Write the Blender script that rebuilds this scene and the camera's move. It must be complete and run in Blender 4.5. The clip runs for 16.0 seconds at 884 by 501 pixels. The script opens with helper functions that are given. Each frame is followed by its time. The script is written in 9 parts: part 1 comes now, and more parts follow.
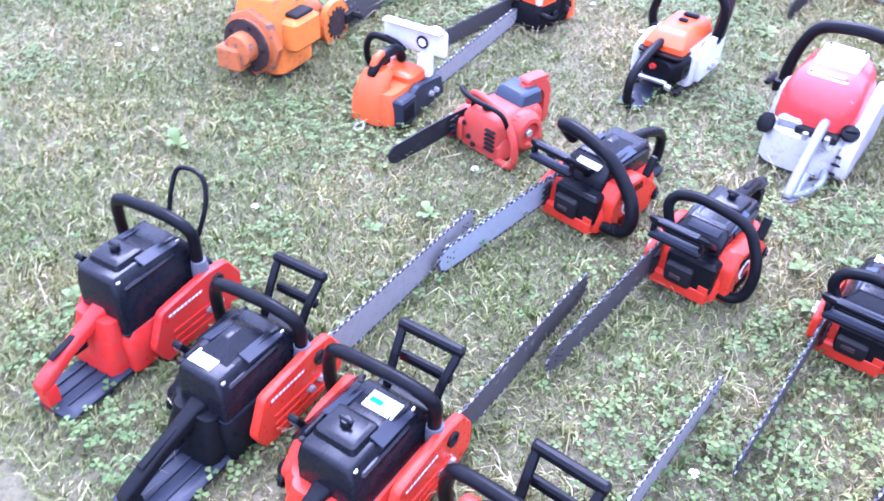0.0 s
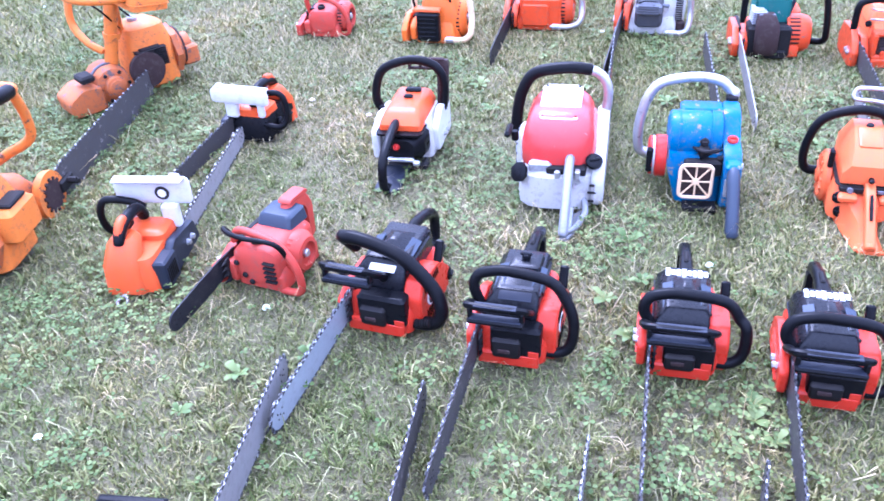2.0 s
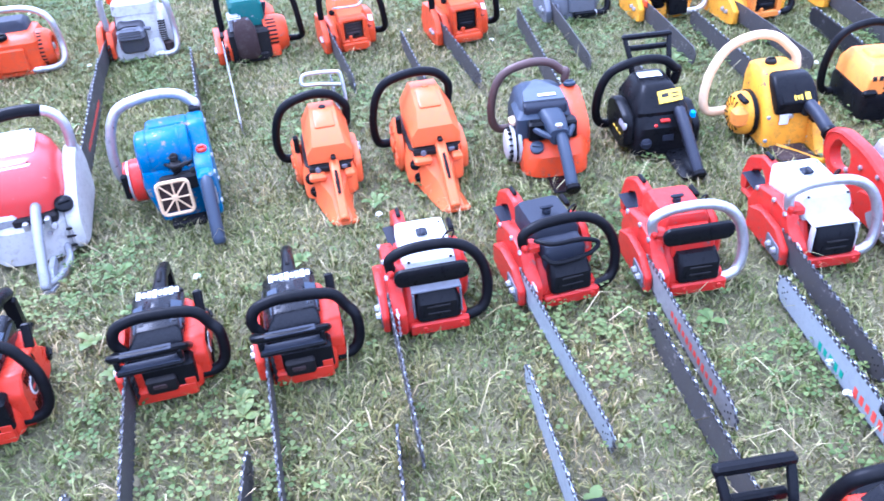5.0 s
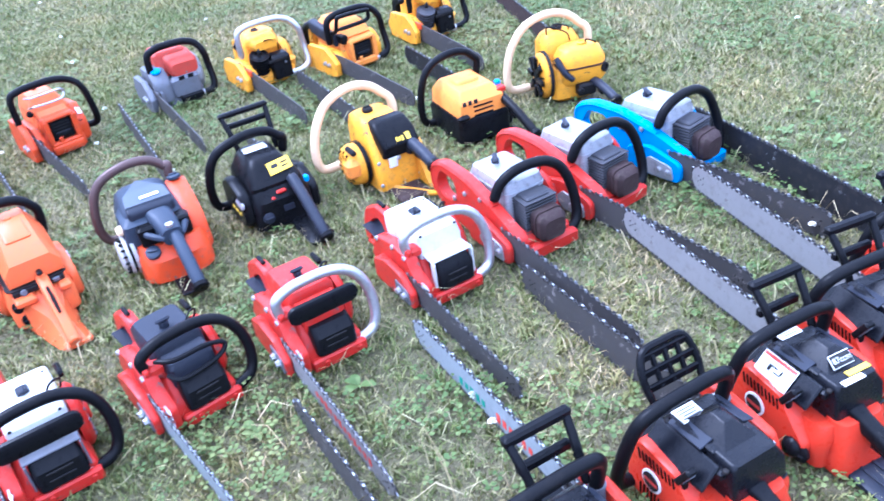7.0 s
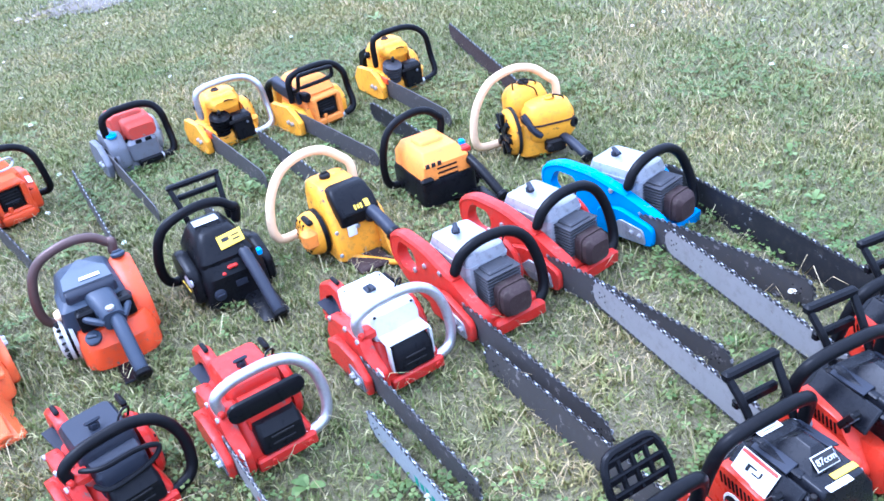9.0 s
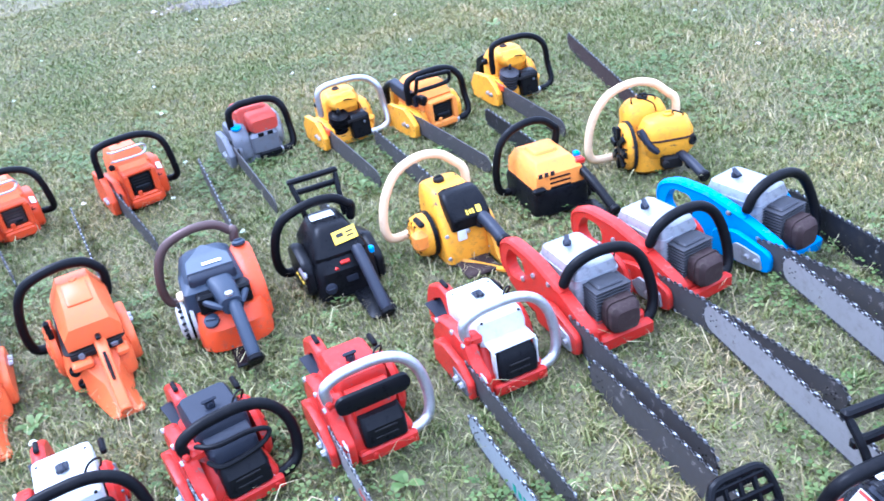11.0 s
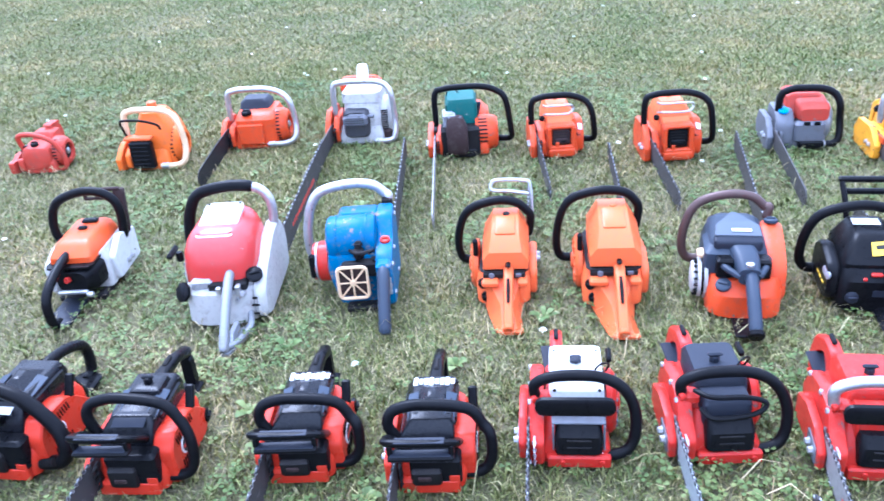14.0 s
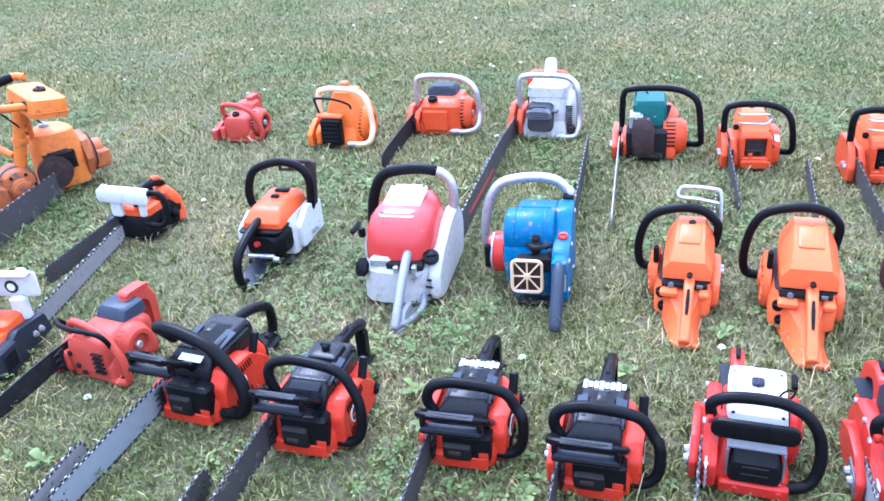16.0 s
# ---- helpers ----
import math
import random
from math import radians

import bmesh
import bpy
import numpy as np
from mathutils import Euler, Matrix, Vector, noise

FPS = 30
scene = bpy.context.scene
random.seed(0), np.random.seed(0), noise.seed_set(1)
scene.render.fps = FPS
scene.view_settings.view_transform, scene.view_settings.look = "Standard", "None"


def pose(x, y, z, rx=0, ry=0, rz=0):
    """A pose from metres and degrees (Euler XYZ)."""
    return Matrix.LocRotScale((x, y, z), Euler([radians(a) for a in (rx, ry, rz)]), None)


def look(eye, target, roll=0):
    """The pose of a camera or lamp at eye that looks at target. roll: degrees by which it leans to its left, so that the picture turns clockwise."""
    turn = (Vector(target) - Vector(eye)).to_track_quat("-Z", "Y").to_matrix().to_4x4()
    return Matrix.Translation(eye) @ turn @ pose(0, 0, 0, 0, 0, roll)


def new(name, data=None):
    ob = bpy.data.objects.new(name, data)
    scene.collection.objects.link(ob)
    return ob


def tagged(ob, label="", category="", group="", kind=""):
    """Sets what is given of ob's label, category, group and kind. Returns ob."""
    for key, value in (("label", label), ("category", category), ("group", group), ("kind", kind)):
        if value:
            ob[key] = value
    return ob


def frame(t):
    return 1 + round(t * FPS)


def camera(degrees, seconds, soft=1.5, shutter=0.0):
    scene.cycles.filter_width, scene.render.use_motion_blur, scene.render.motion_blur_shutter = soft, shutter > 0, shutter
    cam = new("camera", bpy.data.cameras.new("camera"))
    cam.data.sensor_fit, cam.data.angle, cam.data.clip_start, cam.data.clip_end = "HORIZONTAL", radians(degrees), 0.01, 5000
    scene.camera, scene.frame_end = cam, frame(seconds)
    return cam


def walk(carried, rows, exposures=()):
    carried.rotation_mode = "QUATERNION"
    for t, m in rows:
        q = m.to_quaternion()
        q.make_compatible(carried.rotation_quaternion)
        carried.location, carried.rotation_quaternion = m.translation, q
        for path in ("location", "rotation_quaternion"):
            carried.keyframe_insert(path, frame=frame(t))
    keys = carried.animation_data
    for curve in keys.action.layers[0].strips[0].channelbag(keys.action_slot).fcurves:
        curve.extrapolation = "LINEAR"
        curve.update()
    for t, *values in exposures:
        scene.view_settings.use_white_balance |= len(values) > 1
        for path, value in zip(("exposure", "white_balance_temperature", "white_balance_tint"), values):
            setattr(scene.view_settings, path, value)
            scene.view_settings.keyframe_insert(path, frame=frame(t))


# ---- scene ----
cam = camera(55.8, 16.0, soft=1.6, shutter=0.2)
PATH = [
    (0, (0.093, -1.591, 1.341), (-0.934, -0.421, 0.085), 2.5),
    (0.5, (-0.051, -1.563, 1.361), (-0.887, -0.238, 0.118), -1.5),
    (1, (-0.126, -1.546, 1.391), (-0.83, -0.083, 0.223), -2.5),
    (1.5, (-0.12, -1.541, 1.403), (-0.772, -0.013, 0.29), -3.9),
    (2, (-0.092, -1.522, 1.403), (-0.668, 0.017, 0.263), -4.1),
    (2.5, (-0.057, -1.507, 1.39), (-0.499, 0.071, 0.243), -4.4),
    (3, (-0.01, -1.5, 1.378), (-0.287, 0.103, 0.214), -4.7),
    (3.5, (0.065, -1.494, 1.378), (-0.135, 0.11, 0.199), -5.0),
    (4, (0.188, -1.483, 1.369), (0.116, 0.12, 0.174), -5.5),
    (4.2, (0.243, -1.479, 1.359), (0.225, 0.13, 0.172), -5.4),
    (6.3, (0.538, -1.479, 1.348), (1.127, 0.063, 0.219), -6.6),
    (6.5, (0.578, -1.481, 1.345), (1.231, 0.036, 0.217), -7.5),
    (7, (0.671, -1.449, 1.338), (1.497, -0.004, 0.229), -8.1),
    (7.5, (0.775, -1.424, 1.333), (1.729, -0.011, 0.288), -6.7),
    (8, (0.833, -1.408, 1.333), (1.757, 0.019, 0.279), -8.4),
    (8.2, (0.845, -1.393, 1.34), (1.744, 0.046, 0.281), -8.8),
    (10.3, (0.848, -1.344, 1.343), (1.695, 0.164, 0.338), -9.5),
    (10.5, (0.844, -1.342, 1.351), (1.656, 0.182, 0.342), -9.4),
    (11, (0.807, -1.349, 1.364), (1.492, 0.24, 0.362), -8.8),
    (11.5, (0.762, -1.35, 1.368), (1.302, 0.296, 0.368), -7.8),
    (12, (0.714, -1.355, 1.373), (1.094, 0.342, 0.385), -7.3),
    (12.5, (0.662, -1.373, 1.377), (0.866, 0.363, 0.406), -6.1),
    (13, (0.62, -1.379, 1.383), (0.68, 0.374, 0.422), -5.5),
    (13.5, (0.571, -1.394, 1.39), (0.465, 0.359, 0.433), -4.7),
    (14, (0.531, -1.412, 1.392), (0.236, 0.326, 0.447), -5.0),
    (14.5, (0.492, -1.417, 1.391), (0.018, 0.289, 0.461), -4.4),
    (15, (0.468, -1.421, 1.387), (-0.128, 0.246, 0.457), -4.1),
    (15.5, (0.467, -1.423, 1.383), (-0.196, 0.221, 0.457), -4.4),
    (16, (0.465, -1.419, 1.385), (-0.189, 0.229, 0.458), -4.6),
]
walk(cam, [(t, look(e, g, r)) for t, e, g, r in PATH], exposures=[(0.0, 2.46, 4710, 40), (1.5, 2.28, 4670, 37), (3.5, 2.15, 4620, 32), (7.0, 2.02, 4620, 23), (11.0, 1.95, 4650, 20), (13.5, 1.99, 4710, 20), (16.0, 1.93, 4770, 19)])

# ---- light: an overcast summer day ----
world = bpy.data.worlds.new("overcast_sky")
scene.world = world
world.use_nodes = True
wn = world.node_tree.nodes
sky = wn.new("ShaderNodeTexSky")
sky.sky_type, sky.sun_disc = "NISHITA", False
sky.sun_elevation, sky.sun_rotation = radians(58), radians(-35)
sky.air_density, sky.dust_density, sky.ozone_density = 1.0, 4.0, 1.0
# cloud layer, three times as bright overhead as at the horizon
wl = world.node_tree.links
sky_way, sky_split = wn.new("ShaderNodeTexCoord"), wn.new("ShaderNodeSeparateXYZ")
wl.new(sky_way.outputs["Generated"], sky_split.inputs["Vector"])
cloud = wn.new("ShaderNodeMapRange")
cloud.inputs["From Min"].default_value, cloud.inputs["From Max"].default_value = 0.0, 1.0
cloud.inputs["To Min"].default_value, cloud.inputs["To Max"].default_value = 3.0, 9.5
wl.new(sky_split.outputs["Z"], cloud.inputs["Value"])
cloud_tint = wn.new("ShaderNodeVectorMath")
cloud_tint.operation = "SCALE"
cloud_tint.inputs[0].default_value = (0.95, 1.0, 1.07)
wl.new(cloud.outputs["Result"], cloud_tint.inputs["Scale"])
soft_sky = wn.new("ShaderNodeMixRGB")
soft_sky.inputs["Fac"].default_value = 0.85
wl.new(cloud_tint.outputs["Vector"], soft_sky.inputs["Color2"])
wl.new(sky.outputs["Color"], soft_sky.inputs["Color1"])
world.node_tree.links.new(soft_sky.outputs["Color"], wn["Background"].inputs["Color"])
wn["Background"].inputs["Strength"].default_value = 0.15
sun = new("sun", bpy.data.lights.new("sun", "SUN"))
sun.data.energy, sun.data.angle, sun.data.color = 1.3, radians(25), (1.0, 0.97, 0.92)
sun.matrix_world = look((-3.0, 4.0, 8.0), (0, 0, 0))


# ---- materials ----
def node_mat(name):
    m = bpy.data.materials.new(name)
    m.use_nodes = True
    return m, m.node_tree.nodes, m.node_tree.links, m.node_tree.nodes["Principled BSDF"]


def ramp(n, stops):
    r = n.new("ShaderNodeValToRGB")
    e = r.color_ramp.elements
    while len(e) < len(stops):
        e.new(0.5)
    for el, (p, c) in zip(e, stops):
        el.position, el.color = p, (*c, 1) if len(c) == 3 else c
    return r


def noise_node(n, l, scale, detail=4.0, coord="Object", rough=0.55):
    tc = n.new("ShaderNodeTexCoord")
    t = n.new("ShaderNodeTexNoise")
    t.inputs["Scale"].default_value, t.inputs["Detail"].default_value, t.inputs["Roughness"].default_value = scale, detail, rough
    l.new(tc.outputs[coord], t.inputs["Vector"])
    return t


def paint(name, color, rough=0.35, metal=0.0, wear=0.0, under=(0.25, 0.24, 0.23), dirt=0.35, bump=0.08, grain=900.0):
    """Painted or moulded surface: colour drift, grime in blotches, chips down to what lies under, fine relief."""
    m, n, l, b = node_mat(name)
    big, mid, fine = noise_node(n, l, 7, 5), noise_node(n, l, 45, 6, rough=0.7), noise_node(n, l, grain, 2)
    shade = n.new("ShaderNodeMixRGB")
    shade.inputs["Color1"].default_value = (*[c * 0.86 for c in color], 1)
    shade.inputs["Color2"].default_value = (*[min(1, c * 1.1 + 0.006) for c in color], 1)
    l.new(big.outputs["Fac"], shade.inputs["Fac"])
    grime = ramp(n, [(0.5, (0, 0, 0)), (0.78, (1, 1, 1))])
    l.new(mid.outputs["Fac"], grime.inputs["Fac"])
    gm = n.new("ShaderNodeMath")
    gm.operation = "MULTIPLY"
    gm.inputs[1].default_value = dirt
    l.new(grime.outputs["Color"], gm.inputs[0])
    mix = n.new("ShaderNodeMixRGB")
    mix.inputs["Color2"].default_value = (0.10, 0.085, 0.065, 1)
    l.new(gm.outputs[0], mix.inputs["Fac"])
    l.new(shade.outputs["Color"], mix.inputs["Color1"])
    out = mix.outputs["Color"]
    if wear:
        chips = noise_node(n, l, 28, 8, rough=0.75)
        cr = ramp(n, [(0.66 - 0.2 * wear, (0, 0, 0)), (0.69 - 0.2 * wear, (1, 1, 1))])
        l.new(chips.outputs["Fac"], cr.inputs["Fac"])
        cm = n.new("ShaderNodeMixRGB")
        cm.inputs["Color2"].default_value = (*under, 1)
        l.new(cr.outputs["Color"], cm.inputs["Fac"])
        l.new(out, cm.inputs["Color1"])
        out = cm.outputs["Color"]
    l.new(out, b.inputs["Base Color"])
    rr = n.new("ShaderNodeMapRange")
    rr.inputs["To Min"].default_value, rr.inputs["To Max"].default_value = max(0.05, rough - 0.1), min(1, rough + 0.22)
    l.new(mid.outputs["Fac"], rr.inputs["Value"])
    l.new(rr.outputs["Result"], b.inputs["Roughness"])
    b.inputs["Metallic"].default_value = metal
    b.inputs["Specular IOR Level"].default_value = 0.085 if max(color) < 0.01 else 0.18 if max(color) < 0.05 else 0.2
    bp = n.new("ShaderNodeBump")
    bp.inputs["Strength"].default_value, bp.inputs["Distance"].default_value = bump, 0.002
    l.new(fine.outputs["Fac"], bp.inputs["Height"])
    l.new(bp.outputs["Normal"], b.inputs["Normal"])
    return m


RED = paint("red_paint", (0.46, 0.021, 0.011), 0.26, wear=0.2, under=(0.12, 0.09, 0.08), dirt=0.5)
SCARLET = paint("scarlet_plastic", (0.52, 0.033, 0.011), 0.24, wear=0.0, dirt=0.2)
CORAL = paint("faded_red_paint", (0.42, 0.05, 0.028), 0.45, wear=0.25, under=(0.22, 0.13, 0.11), dirt=0.5)
ORANGE = paint("orange_plastic", (0.70, 0.135, 0.010), 0.3, wear=0.08, under=(0.16, 0.09, 0.06), dirt=0.4)
PALE_ORANGE = paint("faded_orange_plastic", (0.70, 0.125, 0.03), 0.3, wear=0.1, under=(0.30, 0.08, 0.04), dirt=0.32)
DEEP_ORANGE = paint("red_orange_paint", (0.58, 0.062, 0.010), 0.3, wear=0.22, under=(0.14, 0.10, 0.08), dirt=0.55)
FELLER = paint("worn_orange_paint", (0.62, 0.17, 0.02), 0.4, wear=0.3, under=(0.13, 0.07, 0.045), dirt=0.6)
FELLER_OLD = paint("rubbed_orange_paint", (0.42, 0.115, 0.028), 0.5, wear=0.5, under=(0.12, 0.085, 0.07), dirt=0.9)
# slate plastic lightened to carry the sky's reflection in its colour
SHEEN_SLATE = paint("slate_plastic_with_sheen", (0.075, 0.088, 0.105), 0.34, dirt=0.12)
FIN = paint("dark_fin_casting", (0.05, 0.05, 0.055), 0.45, metal=0.2, dirt=0.4)
WORN_ALU = paint("worn_bare_aluminium", (0.26, 0.265, 0.275), 0.42, metal=0.35, dirt=0.5)
YELLOW = paint("yellow_paint", (0.78, 0.34, 0.012), 0.34, wear=0.3, under=(0.10, 0.075, 0.05), dirt=0.55)
AMBER = paint("amber_plastic", (0.76, 0.25, 0.034), 0.38, wear=0.12, under=(0.12, 0.08, 0.05), dirt=0.45)
BLUE = paint("worn_blue_paint", (0.006, 0.105, 0.23), 0.34, wear=0.42, under=(0.20, 0.15, 0.12), dirt=0.65)
BRIGHT_BLUE = paint("bright_blue_paint", (0.014, 0.20, 0.50), 0.35, wear=0.08)
WHITE = paint("white_paint", (0.43, 0.42, 0.39), 0.42, wear=0.2, under=(0.22, 0.20, 0.18), dirt=0.55)
DOME_RED = paint("glossy_red_enamel", (0.50, 0.042, 0.034), 0.16, wear=0.05, under=(0.3, 0.2, 0.18), dirt=0.25, bump=0.03)
DOME_RED.node_tree.nodes["Principled BSDF"].inputs["Specular IOR Level"].default_value = 0.5
VIVID_ORANGE = paint("vivid_orange_plastic", (0.62, 0.085, 0.014), 0.28, wear=0.06, under=(0.16, 0.09, 0.06), dirt=0.35)
CLEAN_WHITE = paint("white_plastic", (0.56, 0.56, 0.54), 0.38, dirt=0.3)
LABEL = paint("paper_label", (0.74, 0.74, 0.70), 0.45, dirt=0.12)
CREAM = paint("cream_plastic_tube", (0.74, 0.52, 0.30), 0.45, dirt=0.25)
SILVER = paint("cast_aluminium", (0.38, 0.39, 0.41), 0.42, metal=0.5, dirt=0.6)
CHROME = paint("polished_tube", (0.50, 0.50, 0.51), 0.3, metal=0.75, wear=0.15, under=(0.2, 0.19, 0.18), dirt=0.5)
GREY = paint("grey_casting", (0.13, 0.135, 0.15), 0.5, metal=0.2, wear=0.15, under=(0.05, 0.045, 0.04), dirt=0.6)
SLATE = paint("slate_grey_plastic", (0.016, 0.019, 0.028), 0.36, dirt=0.08)
BLACK = paint("black_plastic", (0.0030, 0.0032, 0.0042), 0.24, dirt=0.04, bump=0.05)
HOOD = paint("black_hood_plastic", (0.0034, 0.0039, 0.0060), 0.22, dirt=0.06, bump=0.05)
HOOD.node_tree.nodes["Principled BSDF"].inputs["Specular IOR Level"].default_value = 0.2
TEAL = paint("teal_paint", (0.004, 0.085, 0.072), 0.45, wear=0.1, dirt=0.25)
RUBBER = paint("black_rubber", (0.0030, 0.0031, 0.0040), 0.27, dirt=0.05, bump=0.1)
SOOT = paint("sooty_steel", (0.012, 0.011, 0.011), 0.6, metal=0.3, dirt=0.15)
RUST = paint("rusted_steel", (0.032, 0.018, 0.016), 0.7, metal=0.0, dirt=0.6, bump=0.3)
BAR_STEEL = paint("brushed_bar_steel", (0.27, 0.26, 0.255), 0.42, metal=0.3, wear=0.1, under=(0.13, 0.11, 0.10), dirt=0.4)
PALE_SLATE = paint("pale_slate_plastic", (0.028, 0.038, 0.055), 0.36, dirt=0.08)
BAR_LIGHT = paint("pale_bar_steel", (0.27, 0.295, 0.305), 0.36, metal=0.12, wear=0.08, under=(0.2, 0.19, 0.18), dirt=0.3)
BAR_DARK = paint("tarnished_bar_steel", (0.068, 0.063, 0.062), 0.48, metal=0.3, wear=0.3, under=(0.21, 0.19, 0.18), dirt=0.6)
BAR_BLACK = paint("black_bar", (0.012, 0.012, 0.014), 0.45, wear=0.1, under=(0.2, 0.2, 0.2))
CHAIN = paint("oily_chain_steel", (0.07, 0.068, 0.07), 0.45, metal=0.7, dirt=0.4)
CUTTER = paint("chromed_cutter_steel", (0.30, 0.31, 0.325), 0.3, metal=0.6, dirt=0.45)
MARK_YELLOW = paint("yellow_label", (0.80, 0.55, 0.04), 0.4, dirt=0.1)
MARK_BLUE = paint("blue_plastic", (0.03, 0.25, 0.60), 0.35, dirt=0.1)
MARK_GREEN = paint("green_print", (0.02, 0.25, 0.16), 0.5)
MARK_RED = paint("red_print", (0.60, 0.06, 0.04), 0.5)
INK = paint("black_print", (0.02, 0.02, 0.02), 0.5)


# ---- geometry ----
def cat(*geos):
    V, F = [], []
    for v, f in geos:
        o = len(V)
        V += v
        F += [tuple(i + o for i in q) for q in f]
    return V, F


def moved(geo, m):
    return [tuple(m @ Vector(v)) for v in geo[0]], geo[1]


def rrect(w, h, r, n=3):
    r = max(0.0005, min(r, w / 2 - 0.0002, h / 2 - 0.0002))
    out = []
    for cx, cy, a in ((w / 2 - r, h / 2 - r, 0), (-w / 2 + r, h / 2 - r, 90), (-w / 2 + r, -h / 2 + r, 180), (w / 2 - r, -h / 2 + r, 270)):
        for i in range(n + 1):
            t = radians(a + 90 * i / n)
            out.append((cx + r * math.cos(t), cy + r * math.sin(t)))
    return out


def rings(loops):
    k = len(loops[0])
    V = [p for lp in loops for p in lp]
    F = [(a * k + i, a * k + (i + 1) % k, (a + 1) * k + (i + 1) % k, (a + 1) * k + i) for a in range(len(loops) - 1) for i in range(k)]
    F += [tuple(reversed(range(k))), tuple(range((len(loops) - 1) * k, len(loops) * k))]
    return V, F


def tower(levels):
    """Stacked rounded rectangles: (z, cx, cy, width, length, corner)."""
    return rings([[(cx + x, cy + y, z) for x, y in rrect(w, ln, r)] for z, cx, cy, w, ln, r in levels])


def spine(levels):
    """Rounded rectangles along y: (y, cx, cz, width, height, corner)."""
    return rings([[(cx + x, yy, cz + z) for x, z in rrect(w, h, r)] for yy, cx, cz, w, h, r in levels])


def box(cx, cy, cz, w, ln, h, c=0.004):
    c = min(c, w * 0.4, ln * 0.4, h * 0.4)
    return tower([(cz - h / 2, cx, cy, w - 2 * c, ln - 2 * c, c), (cz - h / 2 + c, cx, cy, w, ln, c),
                  (cz + h / 2 - c, cx, cy, w, ln, c), (cz + h / 2, cx, cy, w - 2 * c, ln - 2 * c, c)])


def lathe(p, axis, profile, n=18):
    """Turned shape: profile of (distance along the axis, radius)."""
    q = Vector(axis).normalized().to_track_quat("Z", "Y").to_matrix()
    return rings([[tuple(Vector(p) + q @ Vector((r * math.cos(2 * math.pi * i / n), r * math.sin(2 * math.pi * i / n), d))) for i in range(n)] for d, r in profile])


def knob(p, axis, r, h, n=14):
    return lathe(p, axis, [(0, r * 0.9), (h * 0.1, r), (h * 0.75, r), (h, r * 0.78)], n)


def smooth(points, k=6):
    P = [Vector(p) for p in points]
    P = [P[0] * 2 - P[1]] + P + [P[-1] * 2 - P[-2]]
    out = []
    for i in range(1, len(P) - 2):
        for j in range(k):
            t = j / k
            a, b, c, d = P[i - 1:i + 3]
            out.append(0.5 * (2 * b + (c - a) * t + (2 * a - 5 * b + 4 * c - d) * t * t + (3 * b - a - 3 * c + d) * t ** 3))
    return out + [P[-2]]


def tube(points, r, n=10, k=6, flat=1.0):
    P = smooth(points, k) if k else [Vector(p) for p in points]
    loops, up = [], None
    for i, p in enumerate(P):
        d = (P[min(i + 1, len(P) - 1)] - P[max(i - 1, 0)]).normalized()
        if up is None:
            up = d.orthogonal().normalized() if abs(d.z) > 0.95 else Vector((0, 0, 1))
        side = d.cross(up).normalized()
        up = side.cross(d).normalized()
        e = 0.75 if i in (0, len(P) - 1) else 1.0
        loops.append([tuple(p + (side * math.cos(2 * math.pi * j / n) + up * math.sin(2 * math.pi * j / n) * flat) * r * e) for j in range(n)])
    return rings(loops)


def slab(profile, x0, x1, c=0.003):
    """A profile in (y, z) with thickness along x and softened rims."""
    cy, cz = sum(p[0] for p in profile) / len(profile), sum(p[1] for p in profile) / len(profile)
    s = max(abs(p[0] - cy) for p in profile)
    k = 1 - c / s
    small = [(cy + (a - cy) * k, cz + (b - cz) * k) for a, b in profile]
    return rings([[(x0, a, b) for a, b in small], [(x0 + c, a, b) for a, b in profile], [(x1 - c, a, b) for a, b in profile], [(x1, a, b) for a, b in small]])


def rounded(profile, r, n=3):
    """Rounds the corners of a polygon."""
    out, k = [], len(profile)
    for i in range(k):
        p, a, b = (Vector(profile[j % k]) for j in (i, i - 1, i + 1))
        u, v = (a - p), (b - p)
        d = min(r, u.length * 0.45, v.length * 0.45)
        s, e = p + u.normalized() * d, p + v.normalized() * d
        for j in range(n + 1):
            t = j / n
            out.append(tuple((1 - t) ** 2 * s + 2 * t * (1 - t) * p + t * t * e))
    return out


def part(name, geo, material, parent, label=""):
    """Links a shape as one mesh object under a thing or under a part."""
    me = bpy.data.meshes.new(name)
    me.from_pydata(geo[0], [], geo[1])
    bm = bmesh.new()
    bm.from_mesh(me)
    bmesh.ops.recalc_face_normals(bm, faces=bm.faces)
    bm.to_mesh(me)
    bm.free()
    me.shade_smooth()
    me.set_sharp_from_angle(angle=radians(38))
    me.materials.append(material)
    ob = new(name, me)
    ob.parent = parent
    if label:
        tagged(ob, label)
    return ob


def thing(name, x, y, heading, label, category, group="", lean=0.0, pitch=0.0):
    ob = new(name)
    ob.matrix_basis = pose(x, y, 0, pitch, lean, heading)
    return tagged(ob, label, category, group)


# ---- parts that the saws share ----
def place(root, tip, bx, by):
    """Origin and heading of a saw whose bar leaves it at root (bx, by from its middle) and points at tip."""
    d = Vector((tip[0] - root[0], tip[1] - root[1]))
    h = math.atan2(-d.x, d.y)
    c, s = math.cos(h), math.sin(h)
    return root[0] - (bx * c - by * s), root[1] - (bx * s + by * c), math.degrees(h), d.length


